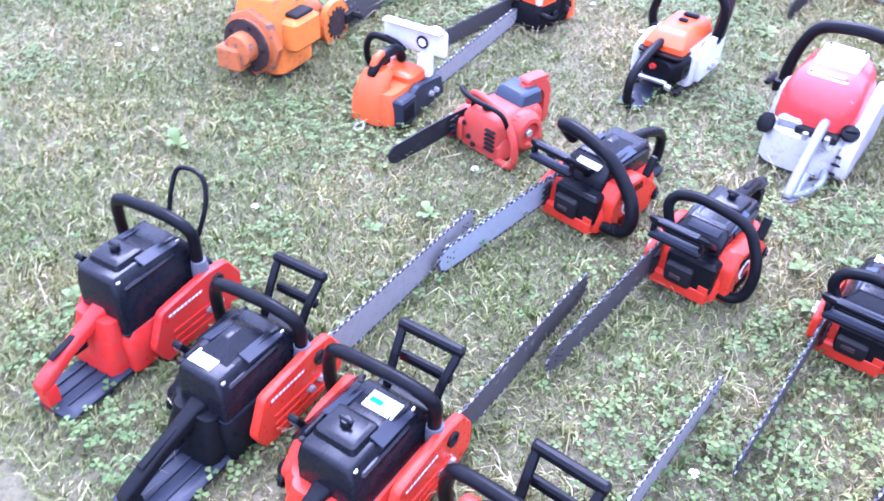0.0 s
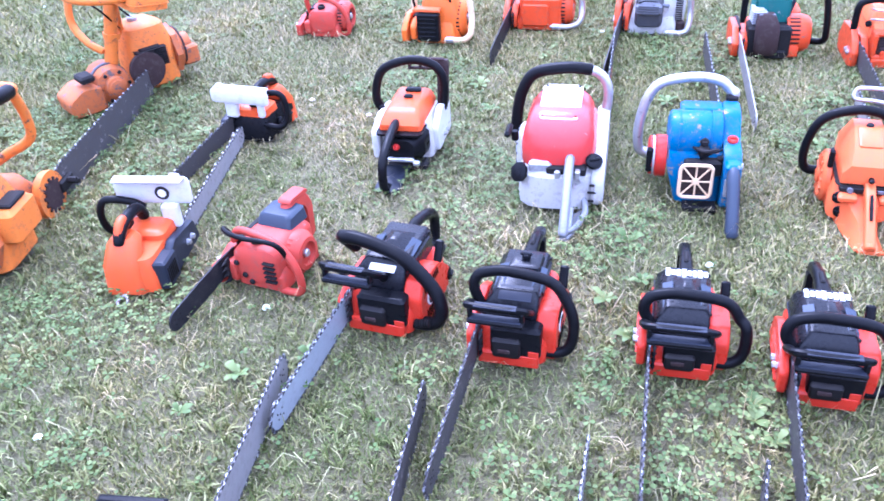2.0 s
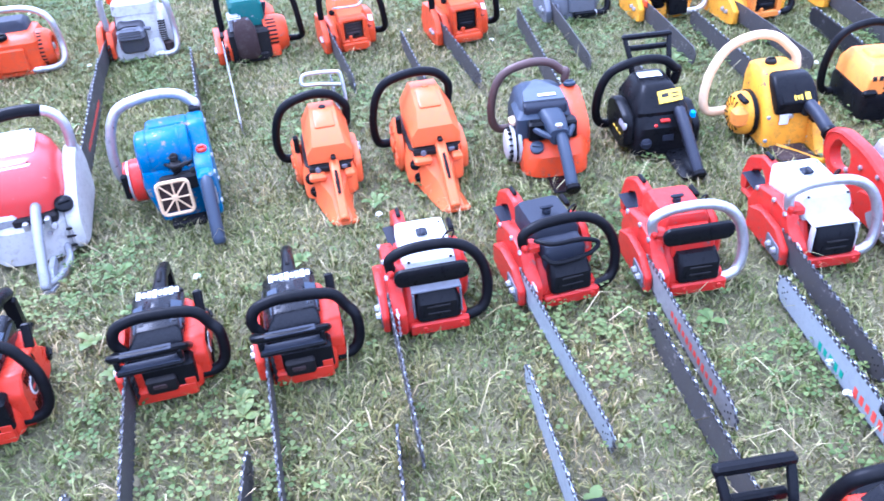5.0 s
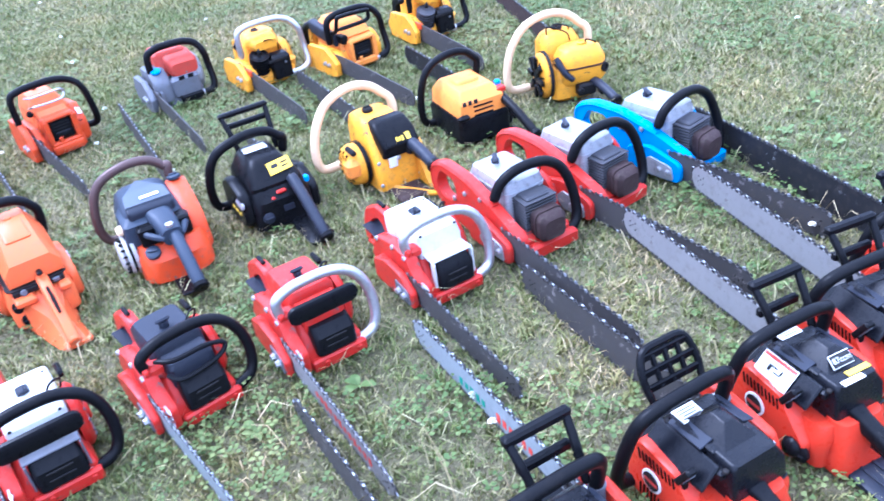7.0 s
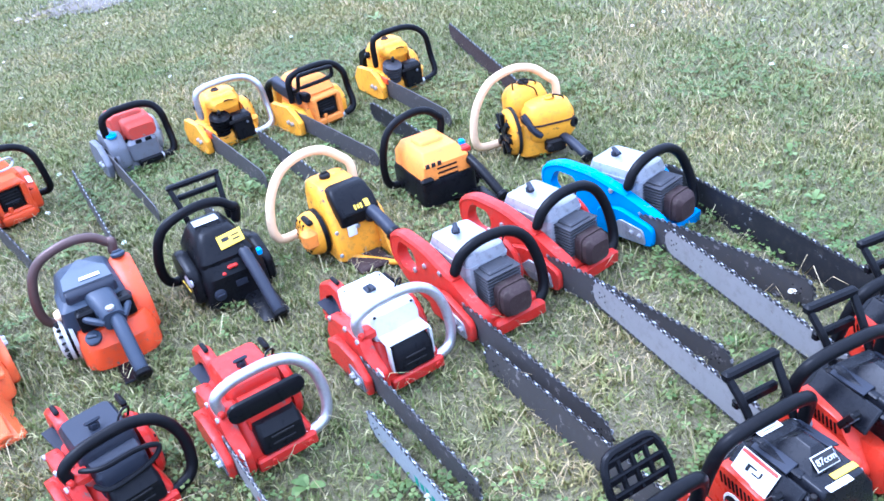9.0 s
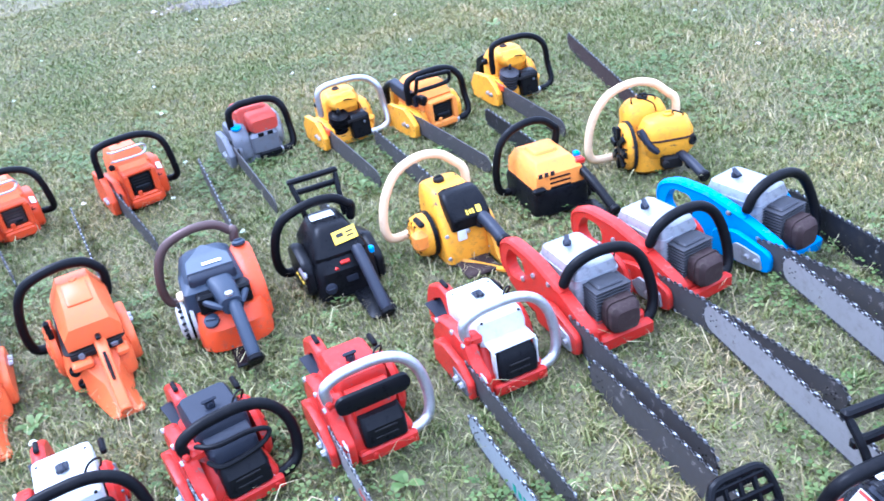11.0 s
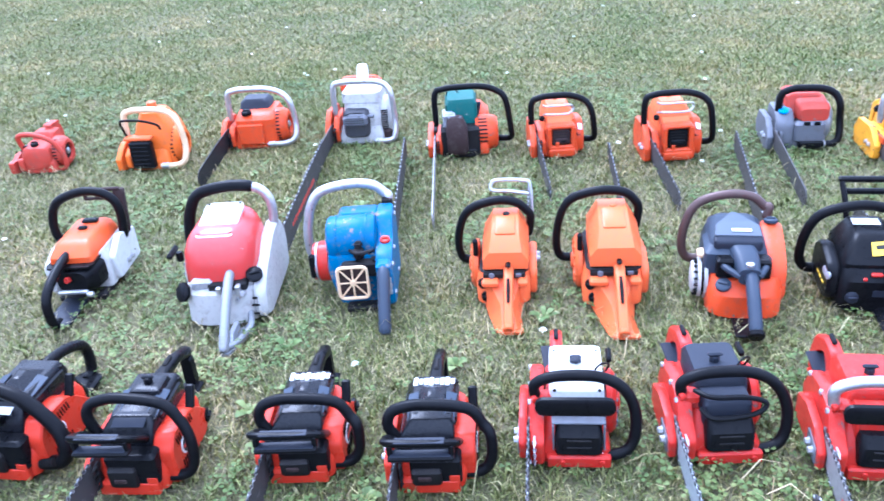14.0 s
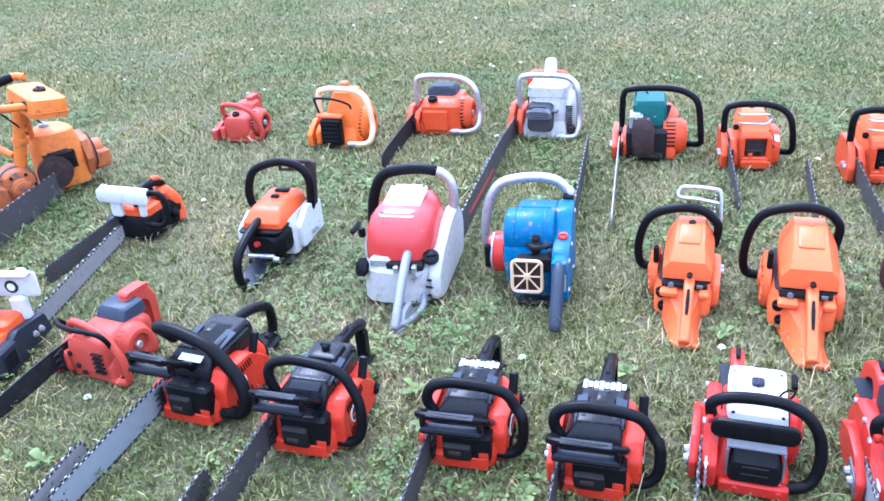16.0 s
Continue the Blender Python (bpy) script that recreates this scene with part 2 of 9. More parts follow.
def link(cx, cz, hx, hy, hz):
    """One side link of a chain: a small plate, narrower at its outer edge."""
    v = [(cx + a * hx, b * hy * (0.7 if c > 0 else 1.0), cz + c * hz) for c in (-1, 1) for a, b in ((-1, -1), (1, -1), (1, 1), (-1, 1))]
    return v, [(3, 2, 1, 0), (4, 5, 6, 7), (0, 1, 5, 4), (1, 2, 6, 5), (2, 3, 7, 6), (3, 0, 4, 7)]


def guide_bar(r, x, y, length, high=0.075, mat=None, z0=0.07, z1=0.045, teeth=True, label=""):
    """Bar blade, its chain and the bright cutters on the chain; root inside the body, nose out at length."""
    a, b, n = 0.05, length, 12
    ang = math.atan2(z1 - z0, length)
    m = Matrix.Translation((x, y, z0)) @ Matrix.Rotation(ang, 4, "X")
    hh, nose = high / 2, high * 0.46
    top = [(-a, hh * 0.82), (0.02, hh), (b * 0.45, hh * 1.04), (b - nose, hh * 0.94)]
    arc = [(b - nose + nose * math.cos(t), hh * 0.94 * math.sin(t)) for t in (math.pi / 2 - math.pi * i / n for i in range(1, n))]
    outline = top + arc + [(p, -q) for p, q in reversed(top)]
    blade = part("guide_bar", moved(slab(outline, -0.0022, 0.0022, 0.0008), m), mat, r, label)
    # slot and rivets by the nose
    part("nose_rivet", moved(cat(*[lathe((-0.003, b - nose * 1.1 + dy, dz), (1, 0, 0), [(0, 0.0025), (0.006, 0.0025)], 8)
                                    for dy, dz in ((0, 0), (-0.012, 0.01), (-0.012, -0.01), (0.01, 0.008), (0.01, -0.008))]), m), SOOT, blade)
    if not teeth:
        return blade
    pts = [Vector(p) for p in outline]
    seg = [(pts[i + 1] - pts[i]).length for i in range(len(pts) - 1)]
    total, step = sum(seg), 0.0098
    links, cut = [], []
    for k in range(int(total / step)):
        s, i = k * step, 0
        while i < len(seg) - 1 and s > seg[i]:
            s -= seg[i]
            i += 1
        p = pts[i].lerp(pts[i + 1], min(1, s / seg[i]))
        d = (pts[i + 1] - pts[i]).normalized()
        nrm = Vector((-d.y, d.x))
        fr = Matrix(((1, 0, 0, 0), (0, d.x, nrm.x, p.x), (0, d.y, nrm.y, p.y), (0, 0, 0, 1)))
        side = 1 if k % 2 else -1
        links.append(moved(link(side * 0.0022, 0.0025, 0.0009, 0.0057, 0.0038), fr))
        if k % 4 == 0:
            side = 1 if k % 8 else -1
            tooth = slab([(-0.006, 0.0), (0.006, 0.0), (0.005, 0.0055), (0.0025, 0.004), (0.001, 0.0085), (-0.006, 0.0070)], side * 0.0012 - 0.0017, side * 0.0012 + 0.0017, 0.0005)
            cut.append(moved(tooth, fr))
    ch = part("chain", moved(cat(*links), m), CHAIN, r)
    tagged(part("cutter_strip", moved(cat(*cut), m), CUTTER, ch, "bright chromed cutter teeth"), kind="stuff")
    tagged(ch, kind="stuff")
    return blade


def bar_print(r, x, y, mats, z=0.062, h=0.024, step=0.02, z0=0.0):
    """Unreadable print on the side of a bar: a row of coloured strokes."""
    for side in (-1, 1):
        for mat, (y0, y1) in mats:
            n = max(1, int((y1 - y0) / step))
            part("print", cat(*[box(x + side * 0.0026, y + y0 + (i + 0.5) * step, z - (y0 + i * step) * 0.05, 0.0008, step * 0.6, h * (0.7 + 0.3 * ((i * 7) % 3) / 2), 0.0002)
                                for i in range(n)]), mat, r)


def spikes(r, x, y, z=0.07, mat=None):
    geo = [box(x, y - 0.006, z, 0.005, 0.016, 0.07, 0.001)]
    for k in range(4):
        geo.append(lathe((x, y, z - 0.027 + k * 0.018), (0, 1, 0), [(0, 0.006), (0.02, 0.0008)], 6))
    part("spiked_bumper", cat(*geo), mat or GREY, r)


def nuts(r, x, pts):
    for y, z in pts:
        part("bar_nut", lathe((x, y, z), (1, 0, 0), [(0, 0.011), (0.003, 0.011), (0.0032, 0.008), (0.011, 0.008), (0.012, 0.006)], 6), CHROME, r)


def slots(r, mat, origin, across, along, n, length, width=0.004, pitch=0.010, name="vent"):
    """A comb of thin raised ribs over a dark opening."""
    o, u, v = Vector(origin), Vector(across).normalized(), Vector(along).normalized()
    w = u.cross(v)
    fr = Matrix((u, v, w)).transposed().to_4x4()
    geo = [moved(box(i * pitch, 0, 0.0, width, length, 0.004, 0.001), Matrix.Translation(o) @ fr) for i in range(n)]
    return part(name, cat(*geo), mat, r)


def starter(r, x, y, z, rad, mat, vent=None, depth=0.03, out=-1, pull=True, hub=None):
    disc = part("starter_cover", lathe((x, y, z), (out, 0, 0), [(0, rad), (depth * 0.5, rad), (depth * 0.85, rad * 0.9), (depth, rad * 0.72)], 26), mat, r)
    n = 14
    geo = []
    for i in range(n):
        a = 2 * math.pi * i / n
        fr = Matrix.Translation((x + out * depth * 0.96, y, z)) @ Matrix.Rotation(a, 4, "X")
        geo.append(moved(box(0, 0, rad * 0.62, 0.006, 0.007, rad * 0.42, 0.0015), fr))
    part("vent_ribs", cat(*geo), vent or BLACK, disc)
    part("hub", knob((x + out * depth * 0.9, y, z), (out, 0, 0), rad * 0.3, 0.012), hub or mat, disc)
    if pull:
        part("pull_handle", cat(box(x + out * 0.02, y - rad * 0.3, z + rad * 0.95, 0.02, 0.05, 0.018, 0.006), knob((x + out * 0.02, y - rad * 0.3, z + rad * 0.75), (0, 0, 1), 0.008, 0.02)), RUBBER, r)
    return disc


def label_plate(r, c, u, v, w, h, mat, name="label", strokes=None, ink=None):
    """A thin plate at c spanned by u and v, with unreadable print as bars."""
    u, v = Vector(u).normalized(), Vector(v).normalized()
    k = u.cross(v)
    fr = Matrix.Translation(c) @ Matrix((u, v, k)).transposed().to_4x4()
    p = part(name, moved(box(0, 0, 0.001, w, h, 0.002, 0.0006), fr), mat, r)
    for i, (cx, cy, sw, sh) in enumerate(strokes or ()):
        part("print_bar", moved(box(cx * w, cy * h, 0.0024, sw * w, sh * h, 0.0008, 0.0002), fr), ink or INK, p)
    return p


def cap(r, p, axis=(0, 0, 1), rad=0.02, h=0.014, mat=None, name="filler_cap"):
    geo = [knob(p, axis, rad, h, 16)]
    q = Vector(axis).normalized()
    fr = Matrix.Translation(Vector(p) + q * h) @ q.to_track_quat("Z", "Y").to_matrix().to_4x4()
    geo.append(moved(box(0, 0, 0.002, rad * 1.3, rad * 0.35, 0.007, 0.002), fr))
    return part(name, cat(*geo), mat or BLACK, r)


def wrap_handle(r, pts, mat, rad=0.0135, grip=None, grip_range=None):
    ob = part("front_handle", tube(pts, rad, 12, 7), mat, r)
    if grip:
        a, b = grip_range
        part("grip_sleeve", tube([tuple(p) for p in smooth(pts, 7)[a:b]], rad * 1.22, 12, 0), grip, ob)
    return ob


def frame_guard(r, x0, x1, y, z0, z1, fwd=0.05, mat=None, rail=0.014, mid=True, neck=0.6, arm_y=None, mid_at=0.27):
    """Upright hand guard: two arms, a top rail and a second rail under it."""
    mat = mat or BLACK
    cx, w = (x0 + x1) / 2, x1 - x0
    ya = arm_y if arm_y is not None else y
    geo = []
    for s in (-1, 1):
        geo.append(tube([(cx + s * w / 2 * neck, ya, z0), (cx + s * w / 2 * (0.3 + 0.7 * neck), (ya + y + fwd * 0.5) / 2, (z0 + z1) / 2), (cx + s * w / 2, y + fwd, z1)], 0.0095, 8, 4, 0.8))
    geo.append(box(cx, y + fwd, z1, w + 0.018, 0.02, rail, 0.005))
    if mid:
        geo.append(box(cx, y + fwd * (1 - 0.85 * mid_at), z1 - mid_at * (z1 - z0), w * (1 - (1 - neck) * mid_at * 0.8), 0.016, rail, 0.004))
    return part("hand_guard", cat(*geo), mat, r)


def grid_guard(r, x0, x1, y, z0, z1, fwd=0.05):
    """Hand guard pierced by three rows of slots."""
    cx, w = (x0 + x1) / 2, x1 - x0
    geo = [tube([(x0, y, z0), (x0 - 0.005, y + fwd * 0.5, z0 + (z1 - z0) * 0.5), (x0 + 0.01, y + fwd, z1), (cx, y + fwd * 1.05, z1 + 0.006), (x1 - 0.01, y + fwd, z1), (x1 + 0.005, y + fwd * 0.5, z0 + (z1 - z0) * 0.5), (x1, y, z0)], 0.008, 8, 4)]
    for k in range(3):
        f = 0.3 + 0.3 * k
        geo.append(box(cx, y + fwd * f, z0 + (z1 - z0) * f, w, 0.008, 0.018, 0.002))
    for k in range(1, 4):
        geo.append(tube([(x0 + w * k / 4, y + fwd * 0.25, z0 + (z1 - z0) * 0.25), (x0 + w * k / 4, y + fwd, z1)], 0.0085, 6, 1))
    return part("hand_guard", cat(*geo), BLACK, r)


def rear_loop(r, y, z, mat, length=0.16, plate=0.08, plate_mat=None, x=0.0, grip=None):
    """Closed rear handle: grip above, a post at the end and a flat foot plate below."""
    p = [(x, y + 0.03, z - 0.01), (x, y - 0.01, z + 0.004), (x, y - length * 0.55, z - 0.012), (x, y - length * 0.92, z - 0.045), (x, y - length, z * 0.42), (x, y - length * 0.93, 0.024), (x, y - length * 0.75, 0.02)]
    h = part("rear_handle", tube(p, 0.0155, 10, 6), mat, r)
    if grip:
        part("grip_sleeve", tube(p[1:4], 0.018, 10, 6), grip, h)
    part("throttle_trigger", slab(rounded([(y - 0.05, z - 0.02), (y - 0.025, z - 0.02), (y - 0.028, z - 0.045), (y - 0.04, z - 0.05)], 0.005), x - 0.005, x + 0.005), BLACK, h)
    part("foot_plate", tower([(0.010, x, y - length * 0.45, plate * 0.8, length * 0.95, 0.03), (0.014, x, y - length * 0.45, plate, length, 0.03), (0.021, x, y - length * 0.45, plate, length, 0.03), (0.026, x, y - length * 0.42, plate * 0.86, length * 0.9, 0.03)]), plate_mat or mat, r)
    return h


def rear_stick(r, a, b, mat, rad=0.017, end=None):
    """Open rear handle sloping from a down to b, with a trigger under it."""
    a, b = Vector(a), Vector(b)
    m = a.lerp(b, 0.5) + Vector((0, 0, 0.008))
    h = part("rear_handle", tube([tuple(a), tuple(a.lerp(b, 0.2) + Vector((0, 0, 0.006))), tuple(m), tuple(b)], rad, 12, 5), mat, r)
    part("throttle_trigger", box(m.x, m.y + 0.03, m.z - rad - 0.008, 0.01, 0.035, 0.018, 0.004), BLACK, h)
    if end:
        part("handle_end", knob(tuple(b - (b - a).normalized() * 0.012), b - a, rad * 1.25, 0.018), end, h)
    return h


def fins(r, cx, cy, z0, n, w, ln, mat, pitch=0.009):
    core = part("cylinder", box(cx, cy, z0 + n * pitch / 2, w * 0.7, ln * 0.7, n * pitch, 0.004), mat, r)
    for i in range(n):
        part("fin", box(cx, cy, z0 + i * pitch, w, ln, 0.0035, 0.001), mat, core)
    return core


def wire(r, pts, rad=0.0028, mat=None):
    part("ignition_lead", tube(pts, rad, 6, 6), mat or RUBBER, r)


# ---- newer saws: red casing under a tall black hood ----
def modern(name, x, y, heading, label, bar=None, low=SCARLET, hood=HOOD, guard="lean", group="", W=0.19, L=0.27, H=0.115, T=0.19, clutch=SCARLET,
           rear=BLACK, plate=BLACK, ridge="peak", bar_mat=None, bar_high=0.075, bar_lift=0.045, handle_reach=0.062, hood_label=None, thick=0.0135, high=0.0, hood_text=False, slant=0.0, straight=False, big_side=False, skew=False, guard_x=0.0, guard_w=1.0, tail=0.19):
    r = thing(name, x, y, heading, label, "chainsaw", group)
    f, bk = L / 2, -L / 2
    hw, rh = (0.70, 0.030) if big_side else (0.78, 0.019)
    part("casing", tower([(0.006, 0, 0, W * 0.84, L * 0.9, 0.02), (0.016, 0, 0, W * 0.96, L, 0.02), (H * 0.45, 0, 0, W, L, 0.022), (H * 0.8, 0, -0.01, W, L * 0.93, 0.025), (H, 0, -0.012, W * 0.9, L * 0.86, 0.03)]), low, r)
    part("front_lip", cat(box(0.005, f + 0.004, 0.03, W * 0.86, 0.022, 0.04, 0.005), box(-W * 0.33, f + 0.004, 0.052, W * 0.16, 0.02, 0.03, 0.004)), low, r)
    hd = part("hood", tower([(H * 0.72, 0.012, -0.012, W * hw, L * 0.82, 0.008), (H * 0.98, 0.012, -0.012, W * hw, L * 0.86, 0.008), (T * 0.84, 0.006, -0.016, W * (hw - 0.02), L * 0.8, 0.010),
                             (T - 0.010, 0.0, -0.022, W * (0.58 if big_side else 0.66), L * 0.7, 0.008), (T - 0.002, 0.0, -0.024, W * (0.54 if big_side else 0.6), L * 0.66, 0.008), (T, 0.0, -0.024, W * (0.51 if big_side else 0.57), L * 0.63, 0.007)]), hood, r)
    part("hood_shoulder", cat(box(-W * 0.30, -0.03, T * 0.86, W * 0.13, L * 0.5, 0.02, 0.004), box(W * 0.30, -0.03, T * 0.86, W * 0.13, L * 0.5, 0.02, 0.004), box(0, bk + 0.055, T * 0.8, W * 0.56, 0.03, 0.04, 0.006)), hood, hd)
    # sloped plates in slate: sky sheen on the black hood, put into colour
    for sx in (-1, 1):
        part("hood_facet", moved(box(0, 0, 0, W * 0.16, L * 0.36, 0.004, 0.001), pose(sx * W * 0.27, 0.006, T - 0.003, -5, sx * 20, 0)), PALE_SLATE if not big_side else SLATE, hd)
    part("hood_seam", tower([(H * 0.985, 0.012, -0.012, W * (hw + 0.008), L * 0.868, 0.008), (H * 0.985 + 0.003, 0.012, -0.012, W * (hw + 0.008), L * 0.868, 0.008)]), SLATE, hd)
    if ridge == "peak":
        part("hood_ridge", cat(tower([(T - 0.004, 0.0, -0.02, W * 0.46, L * 0.44, 0.002), (T + rh - 0.0015, 0.0, -0.02, W * 0.13, L * 0.15, 0.002), (T + rh, 0.0, -0.02, W * 0.11, L * 0.135, 0.002)]),
                               box(-W * 0.25, -0.01, T - 0.003, W * 0.1, L * 0.4, 0.008, 0.003), box(W * 0.22, -0.01, T - 0.003, W * 0.1, L * 0.4, 0.008, 0.003)), hood, hd)
    elif ridge == "step":
        part("hood_ridge", tower([(T - 0.004, -0.004, -0.05, W * 0.5, L * 0.3, 0.008), (T + 0.012, -0.004, -0.05, W * 0.44, L * 0.26, 0.008), (T + 0.016, -0.004, -0.05, W * 0.36, L * 0.2, 0.008)]), hood, hd)
        part("hood_screw", cat(knob((-0.004, -0.05, T + 0.014), (0, 0, 1), 0.011, 0.016, 10), box(-0.004, -0.05, T + 0.03, 0.03, 0.008, 0.01, 0.003)), hood, hd)
    for sx, sy in ((-1, 1), (1, 1), (-1, -1), (1, -1)):
        part("screw", knob((-0.004 + sx * W * 0.3, -0.02 + sy * L * 0.3, T - 0.014), (0, 0, 1), 0.006, 0.006, 8), CHROME if sx > 0 else SOOT, hd)
    if hood_text:
        part("lettering", cat(*[box(-0.045 + i * 0.0128, -L * 0.33, T + 0.0005, 0.0102, 0.021 + 0.010 * ((i * 5) % 3) / 2, 0.003, 0.0008) for i in range(8)]), CLEAN_WHITE, hd, "white brand lettering reduced to strokes")
    if hood_label:
        label_plate(hd, *hood_label)
    # front: dark well, muffler, louvres
    part("muffler_well", box(-0.012, f - 0.012, H * 0.72, W * 0.72, 0.05, H * 0.75, 0.008), BLACK, r)
    mf = part("muffler", tower([(0.042, 0.008, f + 0.006, 0.062, 0.03, 0.006), (0.05, 0.008, f + 0.008, 0.068, 0.036, 0.006), (H * 0.8, 0.008, f + 0.008, 0.068, 0.036, 0.006), (H * 0.86, 0.008, f + 0.004, 0.06, 0.028, 0.006)]), SOOT, r)
    part("outlet", box(0.012, f + 0.027, 0.066, 0.03, 0.005, 0.012, 0.002), RUST, mf)
    # left side: starter cover with slots and pull handle
    part("starter_cover", slab(rounded([(bk + 0.05, 0.016), (f - 0.02, 0.016), (f - 0.02, H * 0.95), (f - 0.05, T * 0.80), (f - 0.15, T * 0.76), (bk + 0.07, T * 0.62), (bk + 0.02, T * 0.36), (bk + 0.025, 0.04)], 0.012), -W / 2 - 0.02, -W / 2 + 0.03, 0.005), low, r)
    slots(r, BLACK, (-W / 2 - 0.0205, f - 0.145, T * 0.64), (0, 1, 0), (0, 0.25, 1), 10, 0.024)
    slots(r, BLACK, (-W / 2 - 0.0205, f - 0.13, H * 0.34), (0, 1, 0), (0, 0, 1), 8, 0.03)
    part("round_badge", lathe((-W / 2 - 0.018, f - 0.09, H * 0.72), (-1, 0, 0), [(0, 0.026), (0.004, 0.026), (0.005, 0.023)], 20), LABEL, r)
    part("badge_face", cat(lathe((-W / 2 - 0.0225, f - 0.09, H * 0.72), (-1, 0, 0), [(0, 0.021), (0.001, 0.021)], 20)), INK, r)
    part("badge_print", box(-W / 2 - 0.024, f - 0.09, H * 0.72, 0.001, 0.036, 0.008, 0.0003), MARK_RED, r)
    ph = part("pull_handle", cat(moved(box(0, 0, 0.02, 0.022, 0.014, 0.06, 0.004), pose(-W / 2 - 0.012, bk + 0.085, T * 0.72, 30, 0, 0)), box(-W / 2 - 0.01, bk + 0.08, T * 0.66, 0.014, 0.014, 0.03, 0.004)), BLACK, r)
    for k in range(3):
        part("grip_slot", moved(box(0, -0.0075, 0.005 + k * 0.016, 0.012, 0.002, 0.008, 0.0005), pose(-W / 2 - 0.012, bk + 0.085, T * 0.72, 30, 0, 0)), GREY, ph)
    cap(r, (-W / 2 - 0.012, bk + 0.03, 0.05), (-1, -0.2, 0.1), 0.019, 0.012)
    # right side: clutch cover, nuts
    side_line = [(f + 0.004, 0.03), (f + 0.004, 0.088), (f - 0.06, 0.112), (-0.03, 0.116), (bk + 0.05, 0.09), (bk + 0.03, 0.022), (f - 0.03, 0.012)]
    if big_side:
        side_line = [(f + 0.03, 0.035), (f + 0.034, 0.095), (f - 0.0, 0.15), (f - 0.06, 0.158), (bk + 0.07, 0.145), (bk + 0.035, 0.07), (bk + 0.06, 0.016), (f - 0.05, 0.012)]
        part("handle_socket", lathe((W / 2 - 0.002, f - 0.055, T * 0.55), (0, -0.06, 1), [(0, 0.02), (0.03, 0.019), (0.05, 0.0165)], 14), GREY, r)
        part("hood_slope", moved(box(0, 0, 0, 0.056, L * 0.62, 0.010, 0.003), pose(-W * 0.43, -0.005, T - 0.033, 0, -48, 0)), hood, r)
        part("rear_knob", lathe((-W / 2 - 0.018, bk + 0.045, H * 0.5), (-1, 0, 0), [(0, 0.02), (0.006, 0.022), (0.014, 0.018), (0.02, 0.010)], 16), BLACK, r)
        part("boss", lathe((W / 2 + 0.022, f - 0.04, 0.125), (1, 0, 0), [(0, 0.016), (0.008, 0.016), (0.0085, 0.010), (0.004, 0.009)], 14), SOOT, r)
        part("side_print", cat(*[box(W / 2 + 0.0255, bk + 0.09 + i * 0.011, 0.128, 0.001, 0.008, 0.006, 0.0002) for i in range(9)]), LABEL, r)
    cc = part("clutch_cover", slab(rounded(side_line, 0.01), W / 2 + 0.004, W / 2 + 0.024, 0.004), clutch, r)
    part("cover_rib", cat(*[slab(rounded([(f - 0.03 - k * 0.006, 0.034 + k * 0.02), (f - 0.03 - k * 0.006, 0.040 + k * 0.02), (bk + 0.09, 0.044 + k * 0.02), (bk + 0.09, 0.038 + k * 0.02)], 0.002), W / 2 + 0.022, W / 2 + 0.028, 0.001) for k in range(3)]), clutch, cc)
    nuts(r, W / 2 + 0.024, [(f - 0.045, 0.07), (f - 0.075, 0.066)])
    spikes(r, W / 2 - 0.014, f + 0.012, 0.07, SOOT)
    if bar:
        guide_bar(r, W / 2 - 0.002, f, bar, bar_high, bar_mat or BAR_STEEL, z1=bar_lift)
    # handle round the front
    hr, ht = handle_reach, T + 0.045 + high
    over = 0.0 if big_side else 0.016
    if skew:
        wrap_handle(r, [(-W / 2 + 0.03, f - 0.03, 0.034), (-W / 2 - 0.03, f - 0.03, 0.036), (-W / 2 - 0.06, f - 0.032, 0.052), (-W / 2 - 0.066, f - 0.04, 0.088), (-W / 2 - 0.04, f - 0.055, 0.135), (-W / 2 + 0.03, f - 0.068, T + 0.006), (0.02, f - 0.075, T + 0.034),
                        (W / 2 - 0.01, f - 0.078, T + 0.044), (W / 2 + 0.022, f - 0.082, T + 0.040), (W / 2 + 0.034, f - 0.10, T + 0.026), (W / 2 + 0.012, f - 0.125, T - 0.02)], RUBBER, thick)
        part("mount_spring", cat(*[lathe((-W / 2 - 0.004 - k * 0.007, f - 0.012, 0.045 + k * 0.0015), (-1, 0, 0.2), [(0, 0.011), (0.0035, 0.0125), (0.0045, 0.009)], 12) for k in range(6)]), SOOT, r)
    else:
        wrap_handle(r, [(-W / 2 + 0.035, f - 0.03, 0.034), (-W / 2 - hr * 0.5, f - 0.032, 0.035), (-W / 2 - hr * 0.97, f - 0.04, 0.062), (-W / 2 - hr, f - 0.052, 0.12), (-W / 2 - hr * (0.72 - 0.2 * slant), f - 0.066, ht - 0.042 - 0.05 * slant), (-W / 2 - hr * 0.12 + 0.03 * slant, f - 0.074, ht - 0.006 - 0.02 * slant),
                        (0.01 + 0.02 * slant, f - 0.075, ht + 0.004), (W / 2 - 0.035 + over, f - 0.073, ht - 0.001), (W / 2 - 0.008 + over, f - 0.069, ht - 0.014), (W / 2 + over, f - 0.062, ht - 0.045), (W / 2 - 0.008, f - 0.056, T * 0.66)], RUBBER, thick)
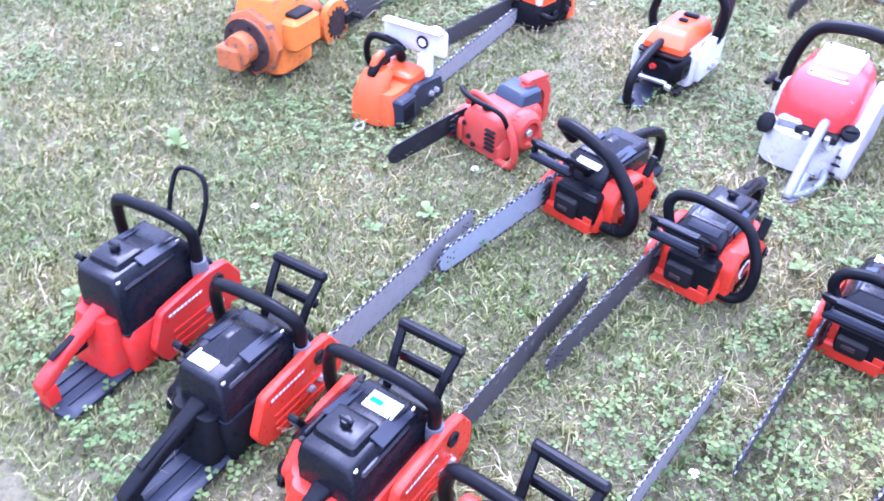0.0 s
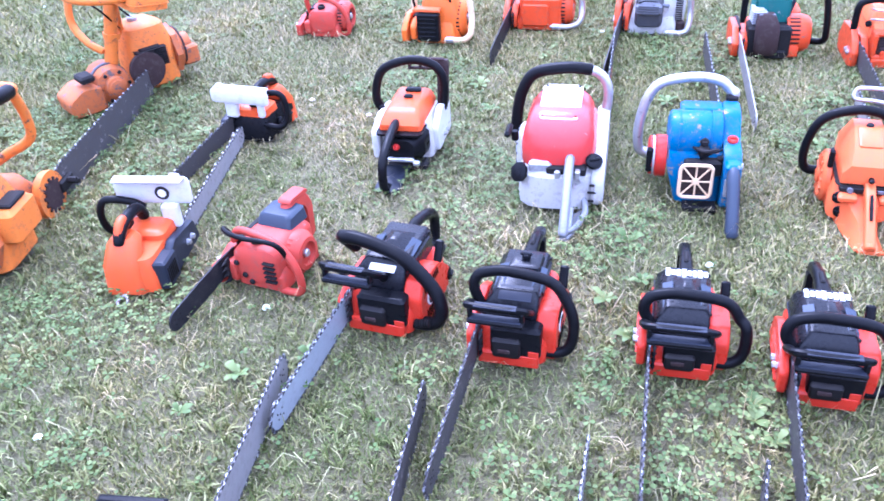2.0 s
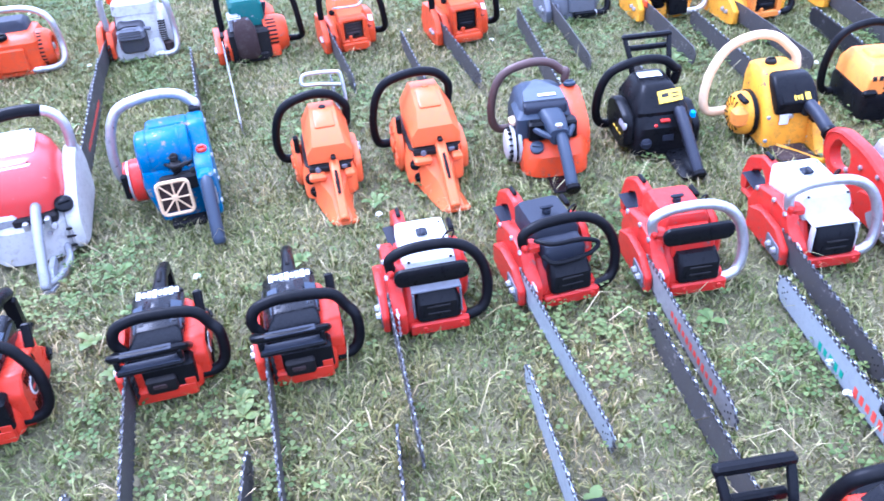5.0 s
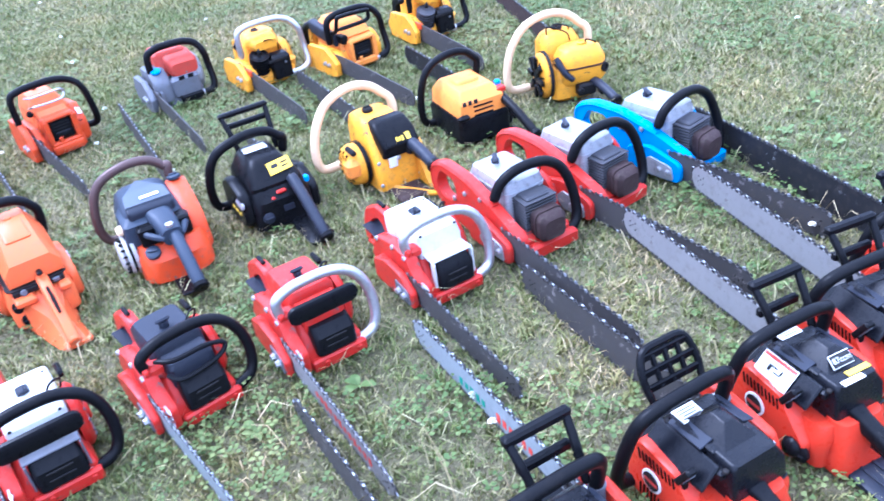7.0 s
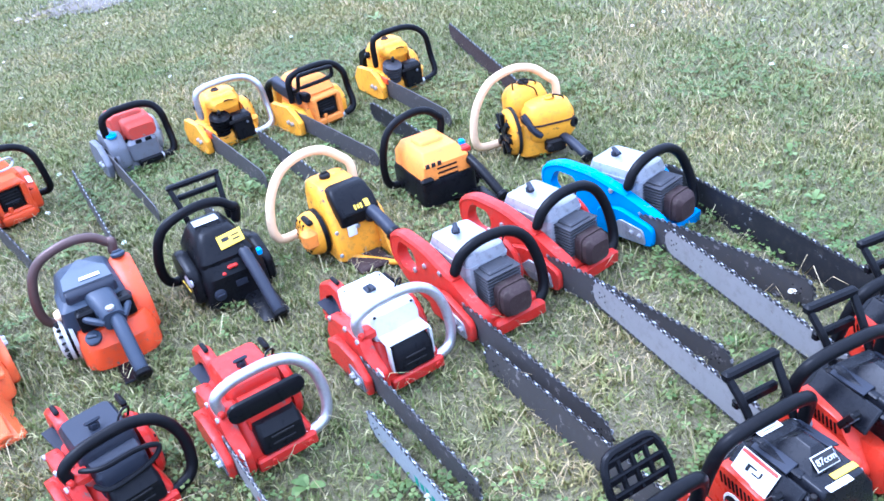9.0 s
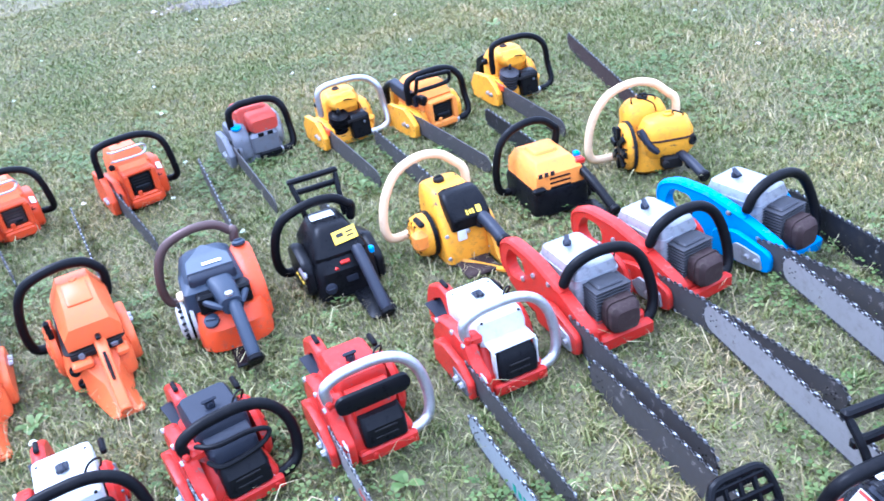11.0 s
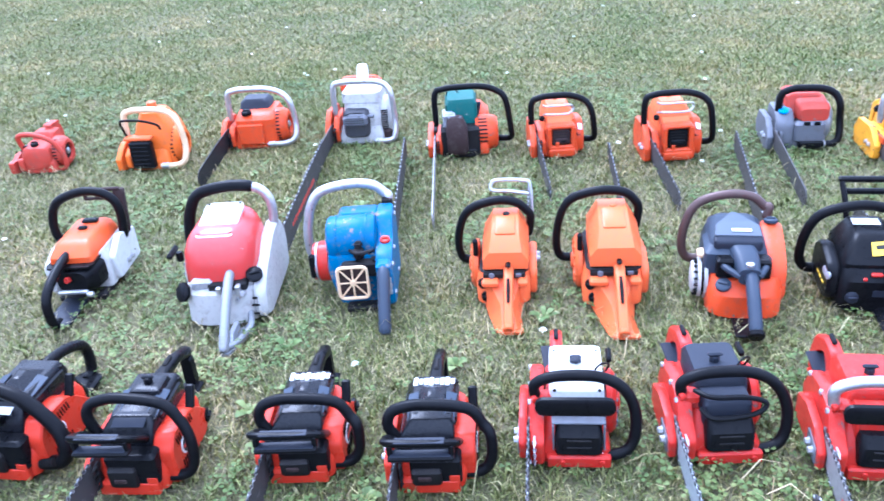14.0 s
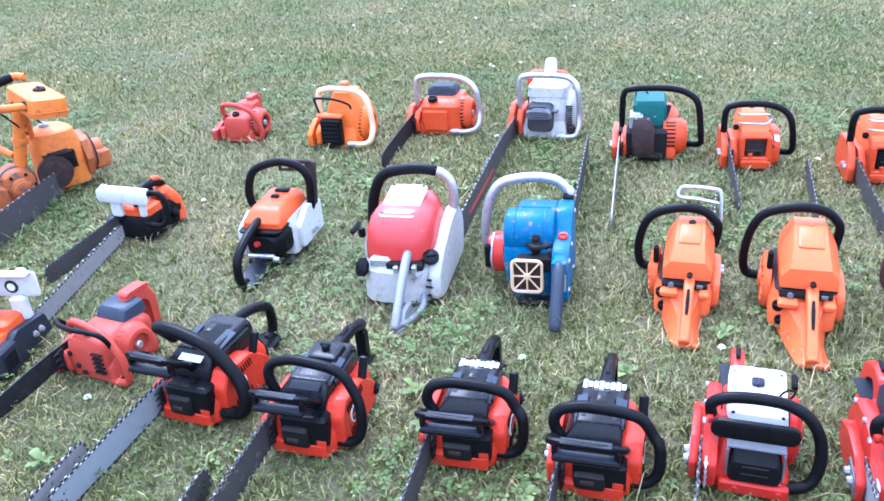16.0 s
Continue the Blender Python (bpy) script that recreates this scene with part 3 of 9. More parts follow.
    if guard == "lean":
        gm = Matrix.Translation((guard_x, 0, 0.03 if skew else 0.021)) @ Matrix.Diagonal((guard_w, 1, 1, 1))
        gd = part("hand_guard", moved(cat(tube([(W * 0.40, f - 0.06, H * 0.8), (W * 0.48, f - 0.03, T - 0.045), (W * 0.47, f + 0.016, T - 0.014), (W * 0.40, f + 0.03, T - 0.004), (0.0, f + 0.034, T - 0.003), (-W * 0.36, f + 0.03, T - 0.006), (-W * 0.46, f + 0.014, T - 0.02), (-W * 0.46, f - 0.03, T - 0.055), (-W * 0.40, f - 0.06, H * 0.8)], 0.0155, 10, 5, 0.62),
                                          box(0.0, f + 0.034, T - 0.038, W * 0.9, 0.03, 0.016, 0.005), box(-W * 0.42, f + 0.03, T - 0.02, 0.012, 0.02, 0.03, 0.004), box(W * 0.42, f + 0.03, T - 0.02, 0.012, 0.02, 0.03, 0.004)), gm), BLACK, r)
        part("guard_face", moved(cat(box(0.0, f + 0.036, T + 0.0068, W * 0.68, 0.02, 0.003, 0.001), box(0.0, f + 0.036, T - 0.0292, W * 0.82, 0.024, 0.003, 0.001)), gm), SLATE, gd)
    elif guard == "tall":
        frame_guard(r, -W * 0.18, W * 0.46, f - 0.012, T - 0.035, T + 0.074, 0.034, arm_y=f - 0.05, neck=0.82, rail=0.022, mid_at=0.56)
    elif guard == "grid":
        grid_guard(r, -W * 0.26, W * 0.40, f - 0.02, T - 0.015, T + 0.07, 0.05)
    elif guard == "thin":
        part("hand_guard", tube([(-W * 0.1, f - 0.03, T - 0.01), (-W * 0.12, f, T + 0.06), (-W * 0.05, f + 0.02, T + 0.1), (W * 0.3, f + 0.02, T + 0.1), (W * 0.42, f, T + 0.05), (W * 0.42, f - 0.04, T - 0.02)], 0.0055, 8, 6), BLACK, r)
    if big_side:
        # long straight grip falling to the corner of a wide foot plate
        h = part("rear_handle", spine([(bk + 0.03, 0.0, T * 0.60, 0.05, 0.05, 0.01), (bk - 0.01, 0.0, T * 0.585, 0.034, 0.036, 0.011), (bk - tail * 0.5, 0.0, T * 0.47, 0.03, 0.034, 0.011), (bk - tail * 0.92, 0.0, T * 0.33, 0.032, 0.036, 0.011), (bk - tail, 0.0, T * 0.30, 0.026, 0.028, 0.009)]), rear, r)
        part("handle_post", spine([(bk - tail + 0.004, 0, T * 0.17, 0.03, T * 0.28, 0.008), (bk - tail + 0.03, 0, T * 0.17, 0.034, T * 0.28, 0.008)]), rear, h)
        part("grip_insert", moved(box(0, 0, 0, 0.016, tail * 0.5, 0.006, 0.002), pose(0, bk - tail * 0.5, T * 0.47 + 0.0175, 13, 0, 0)), BLACK, h)
        part("throttle_trigger", box(0, bk - 0.055, T * 0.42, 0.01, 0.035, 0.03, 0.004), BLACK, h)
        part("foot_plate", tower([(0.008, 0.012, bk - tail * 0.46, 0.095, tail * 0.96, 0.012), (0.014, 0.012, bk - tail * 0.46, 0.118, tail * 1.04, 0.014), (0.022, 0.012, bk - tail * 0.46, 0.118, tail * 1.04, 0.014), (0.027, 0.012, bk - tail * 0.44, 0.10, tail * 0.95, 0.012)]), SLATE, r)
        part("plate_rib", cat(*[box(-0.02 + k * 0.03, bk - tail * 0.5, 0.029, 0.005, tail * 0.7, 0.005, 0.001) for k in range(3)]), SLATE, r)
    elif straight:
        h = part("rear_handle", spine([(bk + 0.05, 0, T - 0.03, 0.06, 0.03, 0.008), (bk - 0.0, 0, T - 0.022, 0.036, 0.032, 0.012), (bk - 0.08, 0, T - 0.03, 0.03, 0.03, 0.012), (bk - 0.15, 0, T - 0.055, 0.03, 0.034, 0.012), (bk - 0.158, 0, T - 0.058, 0.024, 0.026, 0.01)]), rear, r)
        part("handle_post", spine([(bk - 0.154, 0, T * 0.36, 0.03, T * 0.5, 0.01), (bk - 0.13, 0, T * 0.36, 0.03, T * 0.5, 0.01)]), rear, h)
        part("throttle_lock", box(0, bk - 0.04, T - 0.008, 0.012, 0.045, 0.012, 0.004), SOOT, h)
        part("foot_plate", box(0, bk - 0.07, 0.02, 0.06, 0.16, 0.014, 0.005), plate, r)
    else:
        rear_loop(r, bk + 0.01, T - 0.028, rear, 0.17, 0.085, plate)
    part("rear_tank", tower([(0.01, 0, bk - 0.005, W * 0.7, 0.07, 0.02), (0.05, 0, bk - 0.005, W * 0.74, 0.075, 0.02), (T * 0.62, 0, bk + 0.012, W * 0.6, 0.055, 0.02)]), low if big_side else plate, r)
    return r


# ---- older saws: bolted castings, side housing for the bar, open muffler ----
def vintage(name, x, y, heading, label, bar, low=RED, housing=None, cover=WHITE, cover_shape="flat", front=BLACK, front_frame=None, handle=RUBBER, starter_mat=None, vent=None, group="",
            W=0.2, L=0.26, H=0.12, T=0.2, guard=None, rear=None, rear_kind="stub", bar_mat=None, bar_high=0.065, reach=0.055, rise=0.045, teeth=True, front_kind="muffler", base_w=1.0, ribs=True, muf=1.0, cover_k=1.0):
    housing, starter_mat, rear = housing or low, starter_mat or low, rear or low
    r = thing(name, x, y, heading, label, "chainsaw", group)
    f, bk = L / 2, -L / 2
    part("crankcase", cat(tower([(0.006, -0.01, 0, W * 0.85, L * 0.86, 0.015), (0.014, -0.01, 0, W * 0.95 * base_w, L * 0.96, 0.015), (0.05, -0.01, 0, W * 0.95 * base_w, L * 0.97, 0.015), (H * 0.75, -0.008, -0.01, W * 0.8, L * 0.85, 0.02), (H, -0.008, -0.02, W * 0.72, L * 0.74, 0.02)])), low, r)
    part("front_beam", cat(box(-0.02, f + 0.004, 0.028, W * 0.84, 0.02, 0.034, 0.005), knob((-W * 0.42, f + 0.01, 0.03), (0, 1, 0), 0.007, 0.008, 8), knob((W * 0.1, f + 0.01, 0.03), (0, 1, 0), 0.007, 0.008, 8)), low, r)
    # housing that carries the bar
    hs = part("clutch_housing", cat(slab(rounded([(f + 0.016, 0.02), (f + 0.02, 0.085), (f - 0.03, 0.115), (f - 0.05, 0.15), (0.0, 0.158), (bk + 0.04, 0.14), (bk + 0.0, 0.07), (bk + 0.03, 0.014), (f - 0.04, 0.010)], 0.012), W / 2 - 0.028, W / 2 + 0.004, 0.006),
                                    slab(rounded([(f + 0.006, 0.03), (f + 0.006, 0.075), (f - 0.05, 0.11), (0.0, 0.115), (bk + 0.06, 0.09), (bk + 0.06, 0.03)], 0.008), W / 2 + 0.012, W / 2 + 0.030, 0.004),
                                    slab(rounded([(f - 0.03, 0.03), (f - 0.03, 0.09), (bk + 0.07, 0.1), (bk + 0.07, 0.03)], 0.01), W / 2, W / 2 + 0.02, 0.002)), housing, r)
    part("side_plate", slab(rounded([(f - 0.005, 0.035), (f - 0.012, 0.075), (f - 0.08, 0.085), (f - 0.08, 0.035)], 0.008), W / 2 + 0.029, W / 2 + 0.0325, 0.001), GREY, hs, "bare metal side plate")
    nuts(r, W / 2 + 0.0315, [(f - 0.03, 0.058), (f - 0.058, 0.06)])
    for yy, zz in ((f - 0.06, 0.145), (bk + 0.05, 0.135), (f + 0.014, 0.03), (0.01, 0.15)):
        part("bolt", lathe((W / 2 + 0.002, yy, zz), (1, 0, 0), [(0, 0.007), (0.006, 0.007), (0.007, 0.005)], 6), CHROME, hs)
    part("handle_clamp", cat(box(W / 2 - 0.03, f - 0.07, 0.15, 0.035, 0.04, 0.03, 0.008), knob((W / 2 - 0.012, f - 0.055, 0.16), (1, 0.4, 0), 0.009, 0.012, 8)), housing, hs)
    if bar:
        guide_bar(r, W / 2 + 0.008, f, bar, bar_high, bar_mat or BAR_STEEL, teeth=teeth)
        spikes(r, W / 2 - 0.006, f + 0.014, 0.062, CHROME)
    # cover over cylinder and filter
    cw = W * 0.74 * cover_k
    if cover_shape == "flat":
        cv = part("top_cover", tower([(H * 0.8, -0.018, -0.02, cw * 0.96, L * 0.72, 0.008), (T - 0.03, -0.018, -0.02, cw, L * 0.74, 0.01), (T - 0.005, -0.018, -0.026, cw * 0.97, L * 0.7, 0.012), (T, -0.018, -0.028, cw * 0.9, L * 0.64, 0.012)]), cover, r)
        part("cover_clip", cat(box(-0.018, -0.05, T + 0.004, 0.028, 0.03, 0.010, 0.004), box(-0.018, -0.035, T + 0.014, 0.012, 0.028, 0.012, 0.003)), SLATE, cv)
        for sx, sy in ((-1, 1), (1, 1), (-1, -1), (1, -1)):
            part("screw", knob((-0.018 + sx * cw * 0.4, -0.012 + sy * L * 0.3, T - 0.003), (0, 0, 1), 0.004, 0.004, 8), SOOT, cv)
    elif cover_shape == "step":
        cv = part("top_cover", cat(tower([(H * 0.8, -0.018, -0.03, cw * 0.96, L * 0.6, 0.012), (T - 0.014, -0.018, -0.035, cw * 0.96, L * 0.6, 0.014), (T, -0.018, -0.035, cw * 0.84, L * 0.52, 0.014)]),
                                   tower([(H * 0.8, -0.018, 0.05, cw * 0.86, L * 0.4, 0.012), (T - 0.03, -0.018, 0.05, cw * 0.86, L * 0.4, 0.012), (T - 0.02, -0.018, 0.05, cw * 0.78, L * 0.34, 0.012)])), cover, r)
        part("cover_knob", cat(knob((-0.018, -0.03, T - 0.002), (0, 0, 1), 0.012, 0.016, 6), box(-0.018, -0.03, T + 0.018, 0.036, 0.011, 0.01, 0.004)), SLATE, cv)
    elif cover_shape == "dome":
        cv = part("top_cover", tower([(H * 0.7, -0.018, -0.02, cw * 0.92, L * 0.74, 0.04), (T * 0.78, -0.018, -0.02, cw, L * 0.8, 0.045), (T * 0.94, -0.018, -0.02, cw * 0.86, L * 0.66, 0.045), (T, -0.018, -0.02, cw * 0.6, L * 0.42, 0.03)]), cover, r)
        cap(r, (-0.018, -0.03, T - 0.004), (0, 0, 1), 0.02, 0.014, SOOT)
    if front_kind == "muffler":
        mf = part("muffler", tower([(0.045, -0.02, f - 0.03, 0.1, 0.07, 0.012), (0.052, -0.02, f - 0.026, 0.108, 0.078, 0.014), (0.1, -0.02, f - 0.028, 0.108, 0.078, 0.014), (T * 0.68, -0.02, f - 0.04, 0.1, 0.06, 0.012)]), front, r)
        for k in range(2 if ribs else 0):
            part("slot_rib", box(-0.02, f + 0.0125, 0.072 + 0.02 * k, 0.055, 0.004, 0.005, 0.001), SOOT, mf)
        if not ribs:
            cap(r, (-0.02, f - 0.015, T * 0.7), (0, 0.2, 1), 0.02, 0.016)
    else:
        fins(r, -0.02, f - 0.035, 0.085, 9, 0.1, 0.09, GREY)
        mx = -0.025 + 0.03 * (muf - 1)
        mf = part("muffler", spine([(f - 0.02, mx, 0.088, 0.07 * muf, 0.07 * muf, 0.014), (f - 0.008, mx, 0.088, 0.09 * muf, 0.088 * muf, 0.02), (f + 0.03, mx, 0.083, 0.088 * muf, 0.086 * muf, 0.02), (f + 0.042, mx, 0.08, 0.066 * muf, 0.066 * muf, 0.016)]), front, r)
        for k in range(4):
            part("muffler_rib", spine([(f - 0.002 + k * 0.009, mx, 0.086, 0.094 * muf, 0.092 * muf, 0.02), (f + 0.002 + k * 0.009, mx, 0.086, 0.094 * muf, 0.092 * muf, 0.02)]), front, mf)
    if front_frame:
        part("heat_shield", cat(box(-0.02, f - 0.036, T * 0.71, 0.122, 0.06, 0.006, 0.002), box(-0.078, f - 0.01, T * 0.5, 0.005, 0.02, T * 0.4, 0.002), box(0.038, f - 0.01, T * 0.5, 0.005, 0.02, T * 0.4, 0.002)), front_frame, r)
    starter(r, -W / 2 - 0.0, -0.015, 0.085, 0.078, starter_mat, vent, 0.026, -1, False)
    part("pull_handle", box(-W / 2 - 0.014, bk + 0.02, 0.15, 0.014, 0.05, 0.02, 0.006), RUBBER, r)
    wire(r, [(-0.04, 0.02, T - 0.02), (-0.07, 0.0, T + 0.02), (-0.095, -0.02, T + 0.01), (-0.085, -0.035, T - 0.03)])
    ht = T + rise
    pts = [(-W / 2 + 0.05, f - 0.012, 0.03), (-W / 2 - reach * 0.3, f - 0.016, 0.03), (-W / 2 - reach * 0.82, f - 0.026, 0.048), (-W / 2 - reach, f - 0.04, 0.1), (-W / 2 - reach * 0.86, f - 0.054, ht - 0.06), (-W / 2 - reach * 0.42, f - 0.063, ht - 0.02), (-W / 2 + 0.02, f - 0.068, ht),
           (-0.005, f - 0.07, ht + 0.002), (W / 2 - 0.042, f - 0.07, ht - 0.004), (W / 2 - 0.008, f - 0.07, ht - 0.024), (W / 2 - 0.01, f - 0.07, 0.15)]
    wrap_handle(r, pts, handle)
    part("handle_foot", lathe((-W / 2 + 0.04, f - 0.012, 0.03), (-1, -0.04, 0), [(0, 0.0165), (0.03, 0.0165), (0.032, 0.014)], 12), CHROME, r)
    if guard == "strap":
        part("hand_guard", spine([(f - 0.012, -0.012, ht - 0.03, 0.16, 0.03, 0.014), (f - 0.008, -0.012, ht - 0.034, 0.18, 0.046, 0.02), (f + 0.0, -0.012, ht - 0.036, 0.18, 0.046, 0.02), (f + 0.004, -0.012, ht - 0.036, 0.16, 0.034, 0.014)]), BLACK, r, "black rubber band guard")
    elif guard == "wire":
        part("hand_guard", tube([(W / 2 - 0.03, f - 0.05, ht - 0.03), (0.02, f - 0.02, ht - 0.03), (-W / 2 + 0.03, f - 0.02, ht - 0.034), (-W / 2 - 0.01, f - 0.015, ht - 0.05), (-W / 2 + 0.02, f - 0.005, ht - 0.07), (0.02, f + 0.005, ht - 0.07), (W / 2 - 0.04, f - 0.02, ht - 0.06)], 0.006, 8, 6), RUBBER, r)
    elif guard == "thin":
        part("hand_guard", tube([(W / 2 - 0.05, f - 0.07, ht - 0.01), (W / 2 - 0.055, f - 0.04, ht + 0.004), (0.0, f - 0.03, ht + 0.004), (-0.05, f - 0.035, ht), (-0.055, f - 0.06, ht - 0.008)], 0.004, 8, 5), CHROME, r)
    elif guard == "frame":
        frame_guard(r, -0.05, 0.06, f - 0.06, ht - 0.05, ht + 0.01, 0.06, arm_y=f - 0.08)
    if rear_kind == "stub":
        h = part("rear_handle", slab(rounded([(bk + 0.06, 0.13), (bk + 0.02, 0.172), (bk - 0.04, 0.176), (bk - 0.12, 0.135), (bk - 0.15, 0.06), (bk - 0.145, 0.02), (bk - 0.115, 0.02), (bk - 0.11, 0.06), (bk - 0.085, 0.115), (bk - 0.03, 0.145), (bk + 0.0, 0.12), (bk + 0.01, 0.06), (bk + 0.06, 0.05)], 0.012, 2), 0.012, 0.042, 0.008), rear, r)
        part("throttle_lock", box(0.027, bk - 0.03, 0.18, 0.012, 0.04, 0.012, 0.004), RUBBER, h)
        part("foot_plate", box(0.027, bk - 0.05, 0.022, 0.04, 0.15, 0.018, 0.006), rear, r)
    elif rear_kind == "wide":
        h = rear_loop(r, bk + 0.02, T - 0.02, rear, 0.14, 0.07, BLACK, 0.02)
    if rear_kind != "none":
        part("rear_flap", moved(box(0, 0, 0, 0.05, 0.10, 0.004, 0.001), pose(W / 2 - 0.05, bk - 0.045, 0.085, -18, 0, 8)), SLATE, r)
    cap(r, (-0.055, bk + 0.02, 0.1), (-0.3, -1, 0.3), 0.018, 0.012)
    return r


# ---- long-framed saws: sloping side frame that ends in a loop handle ----
def long_frame(name, x, y, heading, label, bar, frame_mat, group="", bar_mat=None, bar_high=0.08, muffler=RUST):
    r = thing(name, x, y, heading, label, "chainsaw", group)
    f = 0.13
    part("crankcase", tower([(0.006, -0.02, 0.0, 0.17, 0.23, 0.02), (0.016, -0.02, 0.0, 0.19, 0.25, 0.02), (0.06, -0.02, 0.0, 0.19, 0.25, 0.02), (0.085, -0.02, 0.0, 0.15, 0.2, 0.02)]), frame_mat, r)
    part("front_beam", cat(box(-0.04, f + 0.004, 0.03, 0.16, 0.03, 0.045, 0.008)), frame_mat, r)
    # side frame: outer rim and a rear opening for the hand
    outer = rounded([(f + 0.02, 0.02), (f + 0.024, 0.10), (0.03, 0.150), (-0.10, 0.185), (-0.22, 0.188), (-0.285, 0.16), (-0.29, 0.10), (-0.25, 0.05), (-0.16, 0.018), (0.0, 0.01)], 0.03, 4)
    inner = [(-0.235, 0.165), (-0.16, 0.162), (-0.145, 0.12), (-0.18, 0.08), (-0.235, 0.075), (-0.262, 0.11)]
    k = len(outer)
    hole = rounded(inner, 0.02, 6)[::-1]
    import_bm = bmesh.new()
    edges = []
    for loop in (outer, hole):
        vs = [import_bm.verts.new((0.055, a, b)) for a, b in loop]
        edges += [import_bm.edges.new((vs[i], vs[(i + 1) % len(vs)])) for i in range(len(vs))]
    bmesh.ops.triangle_fill(import_bm, use_beauty=True, edges=edges)
    ext = bmesh.ops.extrude_face_region(import_bm, geom=list(import_bm.faces))
    bmesh.ops.translate(import_bm, vec=(0.034, 0, 0), verts=[e for e in ext["geom"] if isinstance(e, bmesh.types.BMVert)])
    import_bm.verts.index_update()
    geo = ([tuple(v.co) for v in import_bm.verts], [tuple(v.index for v in q.verts) for q in import_bm.faces])
    import_bm.free()
    side = part("side_frame", geo, frame_mat, r)
    part("frame_rim", tube([(0.072, a, b) for a, b in outer[12:36]], 0.02, 8, 0, 0.55), frame_mat, side)
    part("side_plate", slab(rounded([(f - 0.01, 0.03), (f - 0.02, 0.075), (f - 0.10, 0.09), (f - 0.13, 0.06), (f - 0.1, 0.03)], 0.01), 0.112, 0.118, 0.001), SILVER, side)
    part("clutch_cover", slab(rounded([(f + 0.012, 0.025), (f + 0.012, 0.085), (0.02, 0.12), (-0.06, 0.1), (-0.06, 0.025)], 0.02), 0.096, 0.114, 0.004), frame_mat, r)
    nuts(r, 0.116, [(f - 0.03, 0.055), (f - 0.06, 0.058)])
    for yy, zz in ((f - 0.1, 0.05), (-0.1, 0.14), (-0.02, 0.155), (-0.16, 0.1)):
        part("bolt", lathe((0.088, yy, zz), (1, 0, 0), [(0, 0.008), (0.006, 0.008), (0.007, 0.006)], 6), CHROME, side)
    guide_bar(r, 0.092, f, bar, bar_high, bar_mat or BAR_DARK)
    spikes(r, 0.084, f + 0.02, 0.06, GREY)
    cv = part("cylinder_cover", tower([(0.07, -0.02, -0.045, 0.135, 0.19, 0.014), (0.185, -0.02, -0.045, 0.13, 0.185, 0.014), (0.205, -0.02, -0.045, 0.12, 0.175, 0.016), (0.212, -0.02, -0.045, 0.1, 0.15, 0.014)]), SILVER, r, "dull cast aluminium cover")
    part("cover_lever", cat(knob((-0.01, -0.08, 0.212), (0, 0, 1), 0.012, 0.014), moved(box(0.012, 0, 0.02, 0.05, 0.014, 0.012, 0.004), pose(-0.01, -0.08, 0.212, 0, 0, 60))), SLATE, cv)
    part("cover_seam", tower([(0.172, -0.02, -0.045, 0.136, 0.191, 0.016), (0.178, -0.02, -0.045, 0.136, 0.191, 0.016)]), SILVER, cv)
    fins(r, -0.025, f - 0.06, 0.075, 11, 0.108, 0.08, FIN)
    mf = part("muffler", spine([(f - 0.03, -0.03, 0.108, 0.07, 0.066, 0.014), (f - 0.02, -0.03, 0.105, 0.09, 0.08, 0.018), (f + 0.02, -0.03, 0.098, 0.088, 0.078, 0.018), (f + 0.032, -0.03, 0.095, 0.066, 0.058, 0.014)]), muffler, r, "brown rusted exhaust box")
    part("seam", spine([(f - 0.002, -0.03, 0.102, 0.094, 0.084, 0.019), (f + 0.004, -0.03, 0.102, 0.094, 0.084, 0.019)]), muffler, mf)
    starter(r, -0.11, -0.03, 0.09, 0.08, frame_mat, GREY, 0.025, -1, False)
    wire(r, [(-0.05, 0.0, 0.21), (-0.09, 0.02, 0.215), (-0.1, 0.0, 0.17)])
    wrap_handle(r, [(-0.06, f - 0.01, 0.035), (-0.12, f - 0.015, 0.035), (-0.152, f - 0.03, 0.066), (-0.157, f - 0.05, 0.13), (-0.14, f - 0.07, 0.195), (-0.1, f - 0.08, 0.232), (-0.045, f - 0.085, 0.244), (0.01, f - 0.09, 0.238), (0.052, f - 0.098, 0.212), (0.074, f - 0.105, 0.165)], RUBBER, 0.015)
    return r


